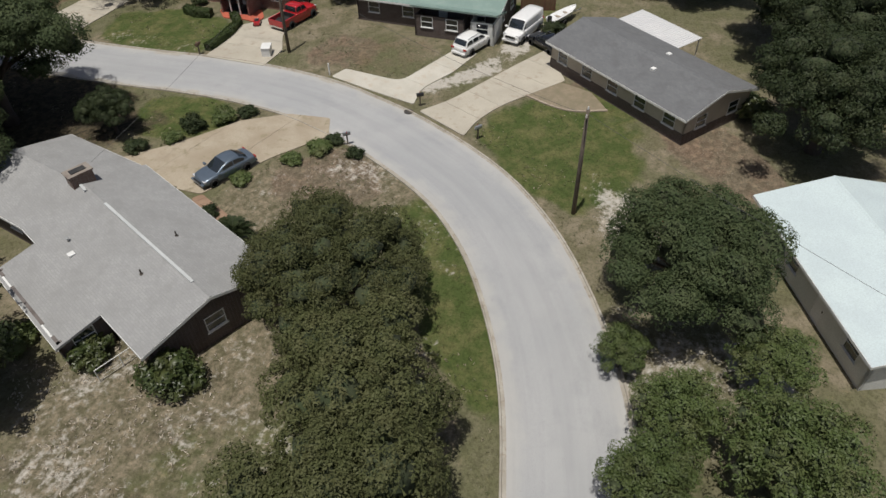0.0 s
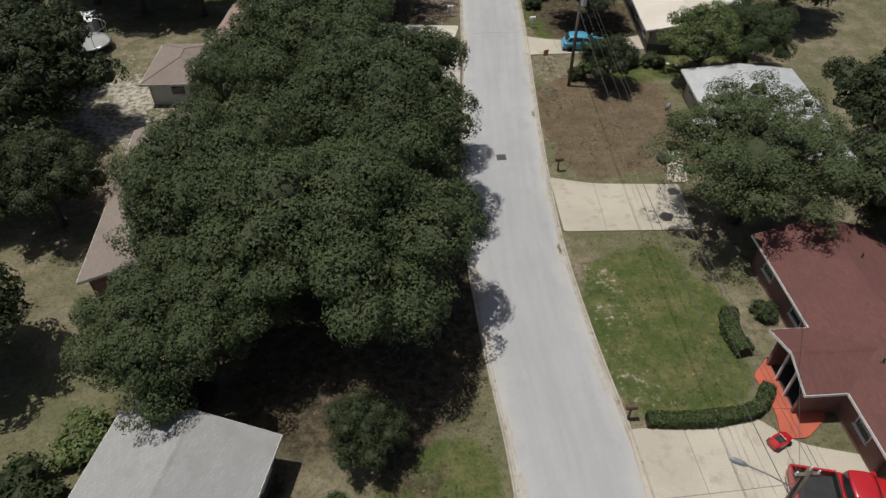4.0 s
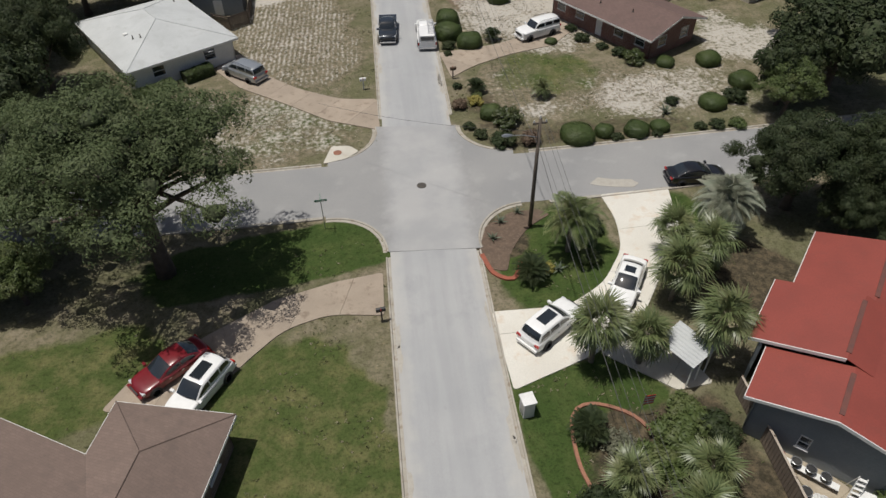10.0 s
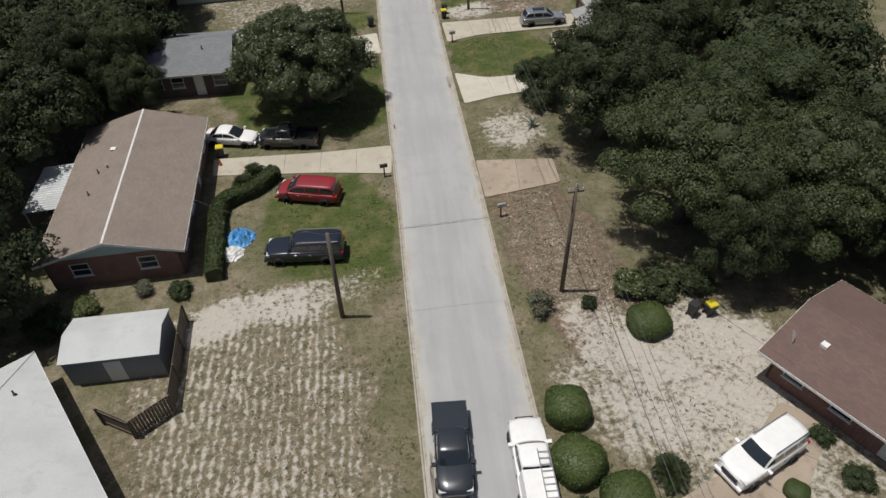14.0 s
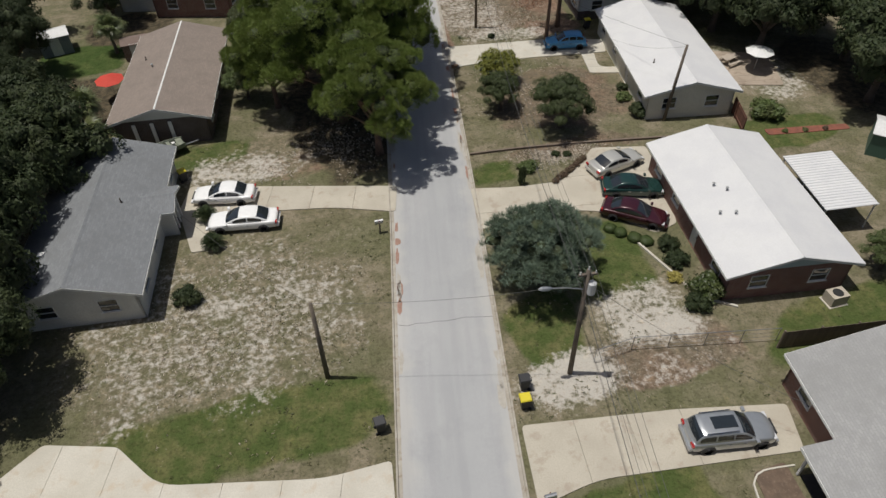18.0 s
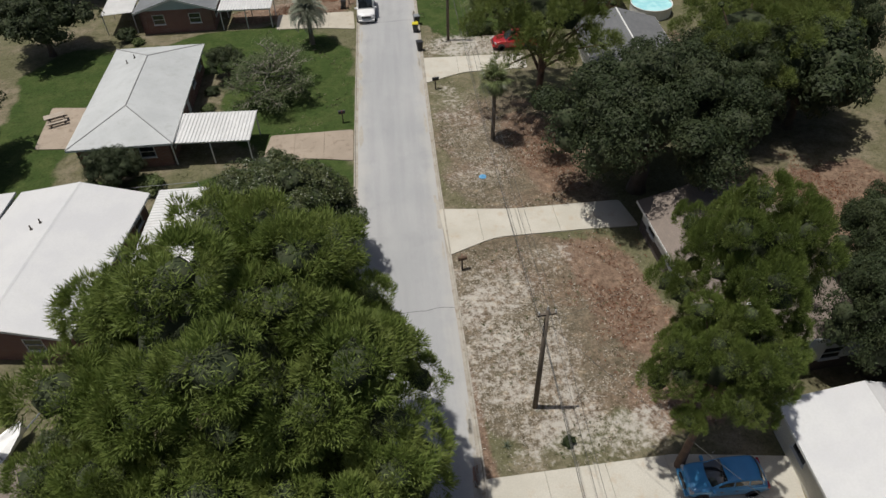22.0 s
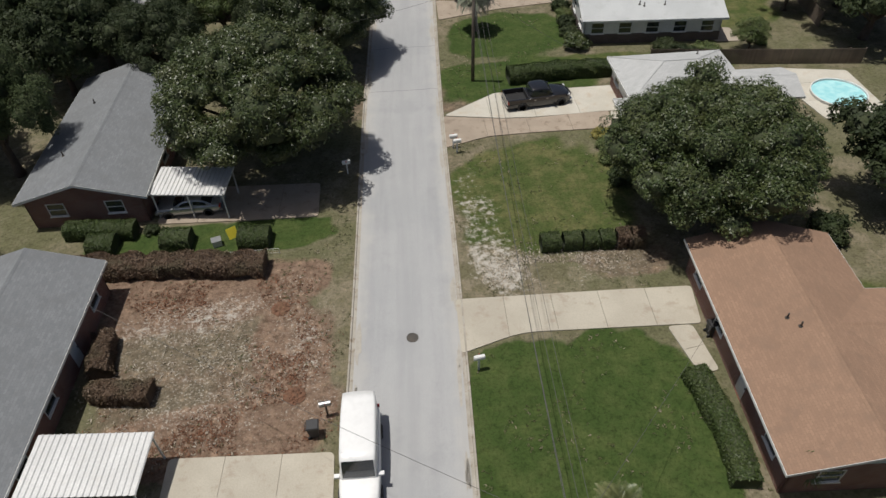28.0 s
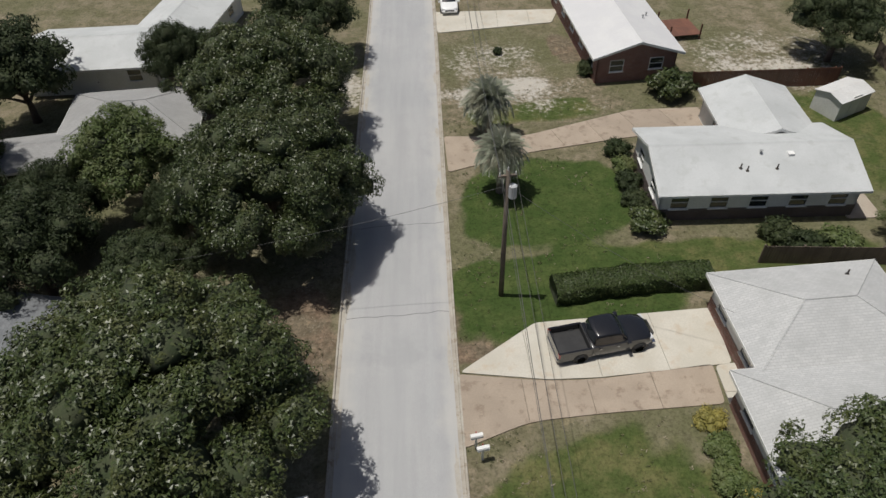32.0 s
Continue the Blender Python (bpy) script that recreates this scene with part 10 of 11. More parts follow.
def rumpled(x, y, r, h, mat_, label, seed, name="tarpaulin", cat="tarpaulin"):
    rng = np.random.default_rng(seed)
    n = 14
    S = Shape()
    pts = []
    for i in range(n):
        for k in range(n):
            u, v = i / (n - 1) * 2 - 1, k / (n - 1) * 2 - 1
            u, v = u * math.sqrt(1 - v * v / 2), v * math.sqrt(1 - u * u / 2)
            e = max(0.0, 1 - (u * u + v * v) ** 0.5)
            pts.append((u * r * (1 + rng.normal() * 0.06), v * r * (1 + rng.normal() * 0.06), 0.03 + h * min(1, e * 2) * rng.uniform(0.35, 1.0)))
    S.add(pts, [(i * n + k, (i + 1) * n + k, (i + 1) * n + k + 1, i * n + k + 1) for i in range(n - 1) for k in range(n - 1)])
    single(name, S, mat_, label, cat, m=pose(x, y, 0))


rumpled(-0.6, 157.8, 1.1, 0.8, paint("blue_tarp", (0.10, 0.32, 0.62), 0.5), "crumpled blue tarpaulin heap on the lawn", 1)
rumpled(-1.2, 156.2, 0.9, 0.45, WHITE, "crumpled white plastic sheeting on the lawn", 2)
rumpled(25.9, 78.2, 0.75, 0.7, WHITE, "crumpled white tarpaulin on the paved yard", 21)
rumpled(26.5, 76.8, 0.7, 0.55, TIN, "grey plastic sheeting heaped on the yard", 22)
rumpled(27.6, 77.0, 0.5, 0.4, WHITE, "white cloth heap beside the table", 23)
rumpled(30.6, 260.6, 0.3, 0.1, paint("blue_plastic", (0.12, 0.35, 0.6), 0.5), "scrap of blue plastic on bare ground", 3)
rumpled(20.8, 297.2, 0.6, 0.25, surface("dead_leaves", (0.20, 0.10, 0.06), (0.14, 0.08, 0.05), 4, 14, 0.95), "low heap of rusty garden mulch", 4, "compost_mound", "mound")
rumpled(19.8, 303.8, 0.6, 0.22, surface("dead_leaves_b", (0.19, 0.11, 0.065), (0.17, 0.08, 0.05), 4, 14, 0.95), "low heap of brown garden mulch", 5, "compost_mound", "mound")
rumpled(10.6, 49.2, 0.8, 0.35, surface("brush_pile", (0.16, 0.13, 0.09), (0.11, 0.09, 0.06), 4, 14, 0.95), "small heap of cut brush at the kerb", 6, "brush_pile", "brush pile")
t = thing("traffic_cone", -2.4, 167.6, 0, "orange plastic traffic cone", "cone")
part("cone", Shape().tube([(0, 0, 0.04), (0, 0, 0.7)], [0.16, 0.03], 12), paint("cone_orange", (0.6, 0.13, 0.02), 0.5), t)
part("base", Shape().box(-0.2, 0.2, -0.2, 0.2, 0, 0.04), BLACK, t)
t = thing("air_conditioner", 43.8, 195.3, 5, "beige air conditioning unit at the brick wall", "air conditioner")
part("case", Shape().box(-0.6, 0.6, -0.45, 0.45, 0.05, 0.85), WALL_T, t)
part("fan_grille", Shape().disc(0, 0, 0.87, 0.35, 0.02, 16), BLACK, t)
part("base", Shape().box(-0.7, 0.7, -0.55, 0.55, -0.02, 0.05), CONC_W, t)


def table_set(x, y, label):
    t = thing("picnic_table", x, y, 20, label, "table", "garden tables")
    part("top", Shape().box(-0.9, 0.9, -0.38, 0.38, 0.7, 0.76), DECK, t)
    for sy in (-1, 1):
        part("bench", Shape().box(-0.9, 0.9, sy * 0.75 - 0.14, sy * 0.75 + 0.14, 0.42, 0.46), DECK, t)
    for sx in (-0.6, 0.6):
        part("leg", Shape().box(sx - 0.04, sx + 0.04, -0.8, 0.8, 0.38, 0.44), DECK, t)
        for sy in (-1, 1):
            part("leg", Shape().add([(sx - 0.04, sy * 0.2, 0.7), (sx + 0.04, sy * 0.2, 0.7), (sx + 0.04, sy * 0.72, 0.0), (sx - 0.04, sy * 0.72, 0.0), (sx - 0.04, sy * 0.29, 0.7), (sx + 0.04, sy * 0.29, 0.7), (sx + 0.04, sy * 0.81, 0.0), (sx - 0.04, sy * 0.81, 0.0)], [(0, 1, 2, 3), (7, 6, 5, 4), (0, 4, 5, 1), (1, 5, 6, 2), (2, 6, 7, 3), (3, 7, 4, 0)]), DECK, t)


panels("patio", [(58.4, 325.2), (64.3, 326.0), (70.0, 324.6), (69.8, 318.0), (64.0, 317.6), (63.2, 323.6)], CONC_W, "white concrete patio round the pool", 3.0, category="patio")
table_set(-5.6, 276.4, "weathered picnic table behind the pale-roofed house")
table_set(51.9, 226.0, "weathered picnic table on sandy ground")
table_set(56.8, 288.8, "garden table beneath the beige umbrella")
panels("patio", [(-6.6, 279.0), (-2.8, 278.2), (-3.0, 271.6), (-6.6, 272.2)], CONC_B, "brown concrete garden patio", 3.0, category="patio")
panels("patio", [(60.8, 331.9), (63.2, 331.6), (63.4, 334.4), (61.2, 334.8)], DECK, "small pale patio at the house end", 3.0, category="patio")
panels("patio", [(50.2, 229.0), (56.5, 227.0), (55.0, 221.0), (49.6, 222.2)], CONC_B, "rough stone patio behind the white-roofed house", 1.0, category="patio")
t = thing("wooden_deck", 60.0, 359.6, 0, "brown wooden deck behind the brick house", "deck")
for k in range(12):
    part("plank", Shape().box(-1.6 + k * 0.27, -1.6 + k * 0.27 + 0.25, -1.7, 1.7, 0.5, 0.55), FENCE_R, t)
for xx in (-1.5, 1.5):
    for yy in (-1.6, 1.6):
        part("post", Shape().box(xx - 0.06, xx + 0.06, yy - 0.06, yy + 0.06, -0.05, 1.5), FENCE_R, t)
for k in range(5):
    t = thing("stepping_stone", 20.8 + k * 0.75, 55.0 - k * 0.42, k * 20, "pale round stepping stone in the grass", "stepping stone", "stepping stones")
    part("stone", Shape().disc(0, 0, 0.05, 0.2, 0.06, 10), CONC_W, t)


def dish(x, y, z, ang, label="grey satellite dish on a bracket"):
    t = thing("satellite_dish", x, y, ang, label, "satellite dish", "satellite dishes", z=z)
    part("bracket", Shape().tube([(0, 0, -0.5), (0, 0, 0.1)], 0.03, 6), GALV, t)
    n = 14
    S = Shape()
    rings = []
    for r_, d in ((0.05, 0.0), (0.25, 0.05), (0.42, 0.14)):
        rings.append([(d + 0.05, r_ * math.cos(2 * math.pi * k / n), 0.3 + r_ * math.sin(2 * math.pi * k / n)) for k in range(n)])
    S.loft(rings)
    part("reflector", S, paint("dish_grey", (0.55, 0.55, 0.56), 0.5), t)


dish(31.6, 138.4, 2.9, 150)
dish(20.2, 44.5, 0.5, 120, "grey satellite dish standing in the lot")

# palms and shrubs
for i, (px, py, ph, pr, pk) in enumerate((
    (15.2, 77.4, 2.6, 1.9, "sabal"), (18.6, 74.0, 2.4, 2.1, "sabal"), (18.6, 78.2, 2.6, 2.0, "sabal"), (17.6, 89.4, 3.6, 2.1, "sabal"), (20.4, 88.7, 2.8, 1.8, "sabal"), (24.7, 88.0, 3.8, 2.3, "sabal"), (24.6, 93.2, 3.2, 2.2, "sabal"), (27.2, 94.6, 3.6, 2.0, "sabal"), (30.6, 98.6, 3.2, 2.2, "pindo"), (19.4, 99.2, 2.8, 2.2, "queen"), (16.6, 81.2, 1.2, 1.6, "sabal"), (20.8, 80.6, 1.6, 1.8, "sabal"), (22.0, 76.6, 1.6, 1.8, "sabal"), (26.2, 97.4, 2.6, 1.9, "sabal"),
    (13.6, 73.2, 0.5, 1.5, "sabal"), (13.0, 69.8, 0.4, 1.3, "sabal"), (24.0, 120.6, 0.7, 1.15, "queen"), (18.0, 286.6, 3.4, 2.0, "pindo"), (35.6, 287.2, 2.3, 1.4, "queen"), (46.0, 288.6, 1.8, 1.5, "sabal"), (32.6, 265.6, 5.6, 1.7, "sabal"), (38.7, 345.6, 3.0, 2.0, "pindo"), (38.2, 338.6, 3.2, 1.9, "pindo"), (4.6, 184.2, 1.6, 2.2, "pindo"), (-9.2, 226.6, 2.4, 1.9, "sabal"), (-9.6, 241.4, 2.8, 1.9, "sabal"), (-7.6, 222.0, 2.2, 1.8, "sabal"), (-14.0, -3.1, 0.5, 1.5, "sago"),
    (22.2, 133.4, 0.3, 1.1, "sago"), (18.0, 122.8, 0.3, 1.1, "sago"), (16.0, 97.2, 0.4, 1.4, "sago"), (15.7, 84.6, 0.4, 1.3, "sago"), (0.0, 59.2, 0.2, 0.8, "sago"), (2.3, 58.6, 0.2, 0.8, "sago"), (0.6, 165.0, 0.3, 1.1, "sago"), (-0.3, 163.8, 0.3, 1.1, "sago"), (2.8, 208.6, 0.2, 0.9, "sago"), (2.0, 211.8, 0.3, 0.9, "sago"),
)):
    palm(px, py, ph, pr * (1.2 if pk == "sabal" else 1.05), pk, n={"sago": 34, "pindo": 54, "sabal": 27, "queen": 26}[pk], seed=i)

AGAVE = leafy("agave_leaf", (0.115, 0.150, 0.105), (0.165, 0.195, 0.140), (0.14, 0.16, 0.10), 0.5, 0.1, 0.4)


def agave(x, y, r, seed):
    """A rosette of thick pointed leaves, each folded along its middle."""
    rng = random.Random(seed)
    t = thing("agave", x, y, rng.uniform(0, 360), "grey-green agave with stiff pointed leaves", "agave", "agaves")
    leaf = Shape()
    st = ((0.0, 0.05, 0.02), (0.35, 0.085, 0.16), (0.7, 0.06, 0.25), (1.0, 0.004, 0.27))
    for u, w, z in st:
        leaf.v += [(u, -w, z + 0.035), (u, 0, z), (u, w, z + 0.035), (u, 0, z - 0.02)]
    leaf.f = [(4 * k + a, 4 * k + b, 4 * k + 4 + b, 4 * k + 4 + a) for k in range(3) for a, b in ((0, 1), (1, 2), (2, 3), (3, 0))]
    me = leaf.mesh("leaf", AGAVE)
    for k in range(15):
        p = part("leaf", me, None, t)
        p.matrix_basis = Euler((0, -radians(4 + 56 * k / 14), k * 2.39996)).to_matrix().to_4x4() @ Matrix.Scale(r * (1.0 - 0.028 * k), 4)


for i, (ax, ay, ar) in enumerate(((17.0, 104.1, 0.7), (15.4, 103.2, 0.75), (14.4, 101.5, 0.7), (34.2, 115.2, 1.1), (25.0, 167.4, 1.15), (18.1, 97.4, 0.8), (26.6, 236.9, 0.4))):
    agave(ax, ay, ar, i)

for i, (sk, sx, sy, sr, sh) in enumerate((
    ("shrub", -2.4, -6.6, 0.75, 0.8), ("light_shrub", -2.6, -3.6, 1.1, 0.9), ("light_shrub", -4.6, -2.2, 0.9, 0.8), ("shrub", -1.2, -4.2, 0.8, 0.7), ("light_shrub", -8.0, 0.2, 0.9, 0.7), ("shrub", -6.8, 10.3, 1.0, 0.9), ("light_shrub", -4.8, 8.3, 0.9, 0.9), ("shrub", -2.7, 7.7, 1.1, 1.4), ("light_shrub", -0.8, 6.0, 1.2, 1.2), ("shrub", 0.5, 4.6, 0.9, 0.8), ("glossy_shrub", -25.0, -0.4, 1.3, 1.7), ("glossy_shrub", -25.0, -5.8, 1.8, 2.2), ("light_shrub", -25.6, 4.4, 1.4, 1.3), ("shrub", -10.9, 4.4, 0.6, 0.7), ("shrub", -12.0, 0.2, 0.7, 0.9), ("shrub", -24.0, 9.6, 1.6, 1.8), ("shrub", -22.0, 12.0, 2.0, 2.2), ("light_shrub", -20.0, 15.0, 1.8, 1.8), ("shrub", -16.0, 17.6, 2.0, 2.0), ("shrub", 19.0, 21.5, 0.9, 1.0), ("shrub", 22.6, -17.0, 1.2, 1.4), ("glossy_shrub", 12.0, -35.6, 1.6, 2.0), ("shrub", 14.5, -34.4, 1.6, 1.8),
    ("light_shrub", 20.4, 42.8, 0.5, 0.5), ("shrub", 20.6, 43.0, 0.9, 1.2), ("shrub", 13.6, 51.6, 0.9, 1.2), ("light_shrub", 14.8, 53.0, 0.8, 1.0), ("shrub", 18.8, 54.2, 1.4, 1.6), ("shrub", 21.4, 53.6, 1.2, 1.3), ("clipped_shrub", 0.6, 57.2, 0.75, 0.8), ("light_shrub", -1.7, 55.6, 0.55, 0.6), ("clipped_shrub", -0.3, 55.5, 0.65, 0.75), ("clipped_shrub", -1.2, 52.7, 0.6, 0.7), ("clipped_shrub", 0.0, 53.2, 0.65, 0.75), ("clipped_shrub", 1.4, 50.6, 0.65, 0.75),
    ("shrub", 17.8, 60.4, 1.2, 0.9), ("shrub", 11.9, 67.4, 1.0, 1.3), ("shrub", 12.0, 70.2, 1.2, 1.5), ("shrub", 12.6, 75.0, 1.3, 1.6), ("light_shrub", 15.4, 71.6, 1.5, 1.8), ("shrub", 16.6, 75.2, 1.6, 2.0), ("shrub", 20.6, 72.2, 1.8, 2.0), ("light_shrub", 23.0, 73.6, 1.4, 1.6), ("light_shrub", 29.4, 75.2, 1.2, 1.4), ("shrub", 15.0, 80.0, 1.4, 1.6), ("light_shrub", 18.6, 81.8, 1.5, 1.6), ("light_shrub", 20.6, 83.4, 1.6, 1.4), ("light_shrub", 29.2, 76.2, 1.3, 1.3), ("light_shrub", 31.4, 75.4, 1.5, 1.5), ("shrub", 33.4, 73.6, 1.6, 2.0), ("shrub", 36.4, 76.0, 1.7, 2.2), ("light_shrub", 29.2, 77.2, 1.2, 1.2), ("light_shrub", 21.6, 84.8, 1.2, 1.0), ("grey_shrub", 18.0, 72.6, 1.4, 1.2), ("light_shrub", 19.0, 69.8, 1.5, 1.3), ("shrub", 22.6, 70.6, 1.4, 1.5), ("light_shrub", 12.4, 72.0, 0.9, 0.9), ("grey_shrub", 17.0, 83.4, 1.2, 1.0), ("shrub", 22.6, 83.2, 1.3, 1.2), ("yellow_shrub", 17.4, 97.6, 0.6, 0.5), ("light_shrub", 20.6, 98.0, 0.9, 0.9), ("shrub", 22.0, 101.0, 0.9, 0.9), ("light_shrub", 28.4, 96.0, 1.2, 1.4), ("light_shrub", -14.4, 77.2, 1.0, 0.8), ("shrub", -4.0, 83.0, 0.7, 0.8),
    ("clipped_shrub", 18.2, 138.3, 1.45, 2.0), ("clipped_shrub", 17.6, 135.0, 1.6, 2.0), ("clipped_shrub", 19.5, 132.6, 1.5, 1.7), ("shrub", 17.2, 132.3, 0.8, 0.9), ("shrub", 16.8, 130.8, 0.5, 0.5), ("clipped_shrub", 28.2, 131.2, 0.7, 0.7), ("clipped_shrub", 25.4, 143.4, 1.5, 1.7), ("shrub", 27.4, 146.4, 1.6, 1.6), ("shrub", 29.6, 146.2, 1.5, 1.5), ("glossy_shrub", 25.6, 146.6, 1.4, 1.5), ("grey_shrub", 19.1, 146.2, 1.1, 1.6), ("shrub", 22.4, 145.9, 0.6, 0.7), ("shrub", 31.4, 133.8, 0.7, 0.7), ("shrub", 31.8, 131.2, 0.9, 0.8), ("shrub", 33.2, 129.0, 0.7, 0.6), ("glossy_shrub", 35.2, 125.2, 1.2, 1.4), ("shrub", 34.4, 127.0, 0.9, 0.9),
    ("shrub", 16.3, 123.8, 0.5, 0.6), ("rusty_shrub", 15.8, 120.2, 0.9, 0.9), ("yellow_shrub", 17.4, 120.6, 0.8, 0.8), ("light_shrub", 17.8, 121.6, 0.6, 0.6), ("clipped_shrub", 18.3, 118.1, 1.1, 1.4), ("glossy_shrub", 19.4, 116.6, 1.4, 1.6), ("shrub", 16.6, 115.0, 0.7, 0.7), ("shrub", 15.9, 116.5, 0.6, 0.6), ("shrub", 18.3, 113.3, 1.2, 1.2), ("rusty_shrub", 20.7, 113.2, 1.1, 1.3), ("clipped_shrub", 24.9, 113.0, 1.6, 1.5), ("clipped_shrub", 27.4, 113.1, 0.9, 1.2), ("shrub", 28.3, 112.2, 0.6, 0.6), ("clipped_shrub", 30.3, 112.7, 1.2, 1.3), ("clipped_shrub", 32.6, 112.9, 0.9, 1.0), ("shrub", 31.9, 111.9, 0.5, 0.5), ("clipped_shrub", 42.6, 123.5, 1.3, 1.5), ("clipped_shrub", 38.2, 124.1, 1.0, 1.0), ("clipped_shrub", 39.0, 115.6, 1.3, 1.4), ("shrub", 41.6, 116.2, 1.2, 1.2), ("clipped_shrub", 43.8, 118.8, 1.4, 1.5), ("shrub", 37.7, 112.2, 0.8, 0.8), ("shrub", 36.2, 112.3, 0.6, 0.6), ("light_shrub", 39.6, 111.9, 0.9, 0.8), ("shrub", 35.6, 116.8, 0.7, 0.7),
    ("light_shrub", 27.0, 171.6, 1.6, 1.4), ("shrub", -12.6, 151.4, 1.6, 1.6), ("light_shrub", -10.6, 152.6, 1.0, 1.1), ("grey_shrub", -7.0, 153.6, 0.8, 1.0), ("shrub", -4.6, 153.0, 0.9, 0.9),
    ("shrub", 1.4, 203.4, 1.0, 1.2), ("glossy_shrub", 8.0, 182.4, 1.6, 1.6), ("light_shrub", 0.6, 183.6, 0.9, 0.9), ("yellow_shrub", -0.2, 186.2, 1.2, 1.3),
    ("clipped_shrub", 31.8, 204.8, 0.5, 0.6), ("clipped_shrub", 32.4, 204.2, 0.5, 0.6), ("clipped_shrub", 33.2, 203.5, 0.55, 0.6), ("clipped_shrub", 33.9, 203.0, 0.55, 0.6), ("shrub", 35.2, 202.2, 0.8, 1.0), ("shrub", 35.2, 200.6, 0.9, 1.0), ("yellow_shrub", 34.4, 199.2, 0.6, 0.5), ("glossy_shrub", 36.0, 197.6, 1.3, 1.6), ("shrub", 34.9, 196.6, 0.9, 1.0), ("shrub", 33.2, 182.4, 0.8, 0.7), ("shrub", 34.8, 181.6, 0.7, 0.7), ("light_shrub", 33.8, 178.0, 0.8, 0.7), ("shrub", 34.2, 176.4, 0.8, 0.7), ("rusty_shrub", 29.5, 211.0, 0.36, 0.5), ("rusty_shrub", 29.9, 211.4, 0.36, 0.5), ("rusty_shrub", 30.4, 211.7, 0.36, 0.5), ("rusty_shrub", 30.9, 212.1, 0.36, 0.5), ("rusty_shrub", 31.3, 212.4, 0.36, 0.5), ("rusty_shrub", 31.8, 212.8, 0.36, 0.5), ("rusty_shrub", 32.2, 213.2, 0.36, 0.5), ("rusty_shrub", 32.6, 213.5, 0.36, 0.5), ("shrub", 26.8, 211.3, 0.34, 2.0), ("light_shrub", 27.8, 213.2, 0.9, 0.7), ("shrub", 30.6, 214.6, 0.4, 0.4), ("shrub", 31.5, 214.4, 0.4, 0.4),
    ("shrub", 39.6, 219.2, 1.0, 1.2), ("light_shrub", 39.2, 221.8, 0.8, 0.7), ("shrub", 39.8, 223.6, 0.6, 0.6), ("light_shrub", 50.6, 216.6, 1.6, 1.6), ("shrub", 46.8, 213.8, 0.7, 0.8), ("light_shrub", 51.0, 213.9, 0.3, 0.35), ("light_shrub", 52.8, 213.75, 0.3, 0.3), ("rusty_shrub", 54.6, 213.6, 0.3, 0.35), ("shrub", 44.4, 214.2, 0.6, 0.6), ("shrub", 9.8, 236.2, 2.0, 1.6), ("light_shrub", 50.2, 240.6, 1.2, 1.2), ("shrub", 30.0, 236.4, 0.4, 0.5),
    ("shrub", 8.2, 278.6, 0.8, 0.7), ("light_shrub", 8.0, 275.6, 0.7, 0.6), ("grey_shrub", 8.6, 273.4, 0.7, 0.6), ("light_shrub", 4.0, 264.6, 1.4, 1.2), ("shrub", -1.8, 292.0, 1.2, 1.4), ("light_shrub", -0.4, 290.6, 0.7, 0.7),
    ("shrub", 10.6, 312.4, 0.6, 0.6), ("shrub", 56.5, 304.6, 1.6, 1.8), ("light_shrub", 61.0, 287.0, 1.0, 1.2),
    ("shrub", 48.0, 341.6, 1.1, 1.3), ("light_shrub", 47.7, 339.6, 1.0, 1.1), ("shrub", 47.4, 337.8, 1.1, 1.2), ("shrub", 47.2, 335.6, 1.1, 1.1), ("glossy_shrub", 47.2, 333.2, 1.4, 1.5), ("glossy_shrub", 55.0, 349.0, 2.0, 2.4), ("shrub", 49.3, 353.6, 1.1, 1.4), ("shrub", 55.4, 330.8, 1.4, 1.4), ("shrub", 56.8, 329.8, 1.3, 1.2), ("light_shrub", 58.8, 329.6, 1.5, 1.2), ("shrub", 42.0, 358.6, 0.5, 0.7), ("yellow_shrub", 45.2, 318.5, 0.9, 0.7), ("light_shrub", 45.0, 316.8, 1.0, 0.8), ("light_shrub", 44.8, 315.2, 1.1, 0.9), ("yellow_shrub", 45.6, 314.2, 0.8, 0.8), ("shrub", 57.6, 350.2, 1.0, 1.1), ("shrub", 44.9, 312.6, 1.2, 1.2), ("light_shrub", 64.8, 331.0, 0.8, 0.8),
)):
    shrub(sk, sx, sy, sr, sh, i * 47)

hedge([(9.6, 14.4), (12.4, 14.2), (15.6, 14.6), (17.0, 16.0)], 0.7, 0.7, HEDGE, "low clipped hedge along the driveway", 1)
hedge([(16.6, 18.4), (16.4, 20.0), (16.8, 21.6)], 0.9, 0.8, HEDGE, "low curved hedge before the porch", 2)
hedge([(-14.4, 127.4), (-11.0, 129.6)], 1.3, 1.0, HEDGE, "clipped hedge under the white house's windows", 3)
hedge([(-10.2, 130.6), (-7.6, 132.2)], 1.3, 1.0, HEDGE, "clipped hedge beside the house entrance", 4)
hedge([(-2.2, 153.6), (-2.2, 158.0), (-2.0, 161.6), (0.6, 163.2), (2.2, 165.0)], 1.1, 1.1, HEDGE, "curved clipped hedge before the brick house", 5)
hedge([(39.4, 328.2), (45.0, 328.3), (49.2, 328.0)], 1.6, 1.2, HEDGE, "long leafy hedge beside the driveway", 6)
hedge([(34.4, 285.2), (37.2, 284.9)], 1.1, 1.1, HEDGE, "dark clipped hedge at the lawn's edge", 7)
hedge([(37.8, 284.8), (42.6, 284.2)], 1.1, 1.1, HEDGE, "dark clipped hedge at the lawn's edge", 8)
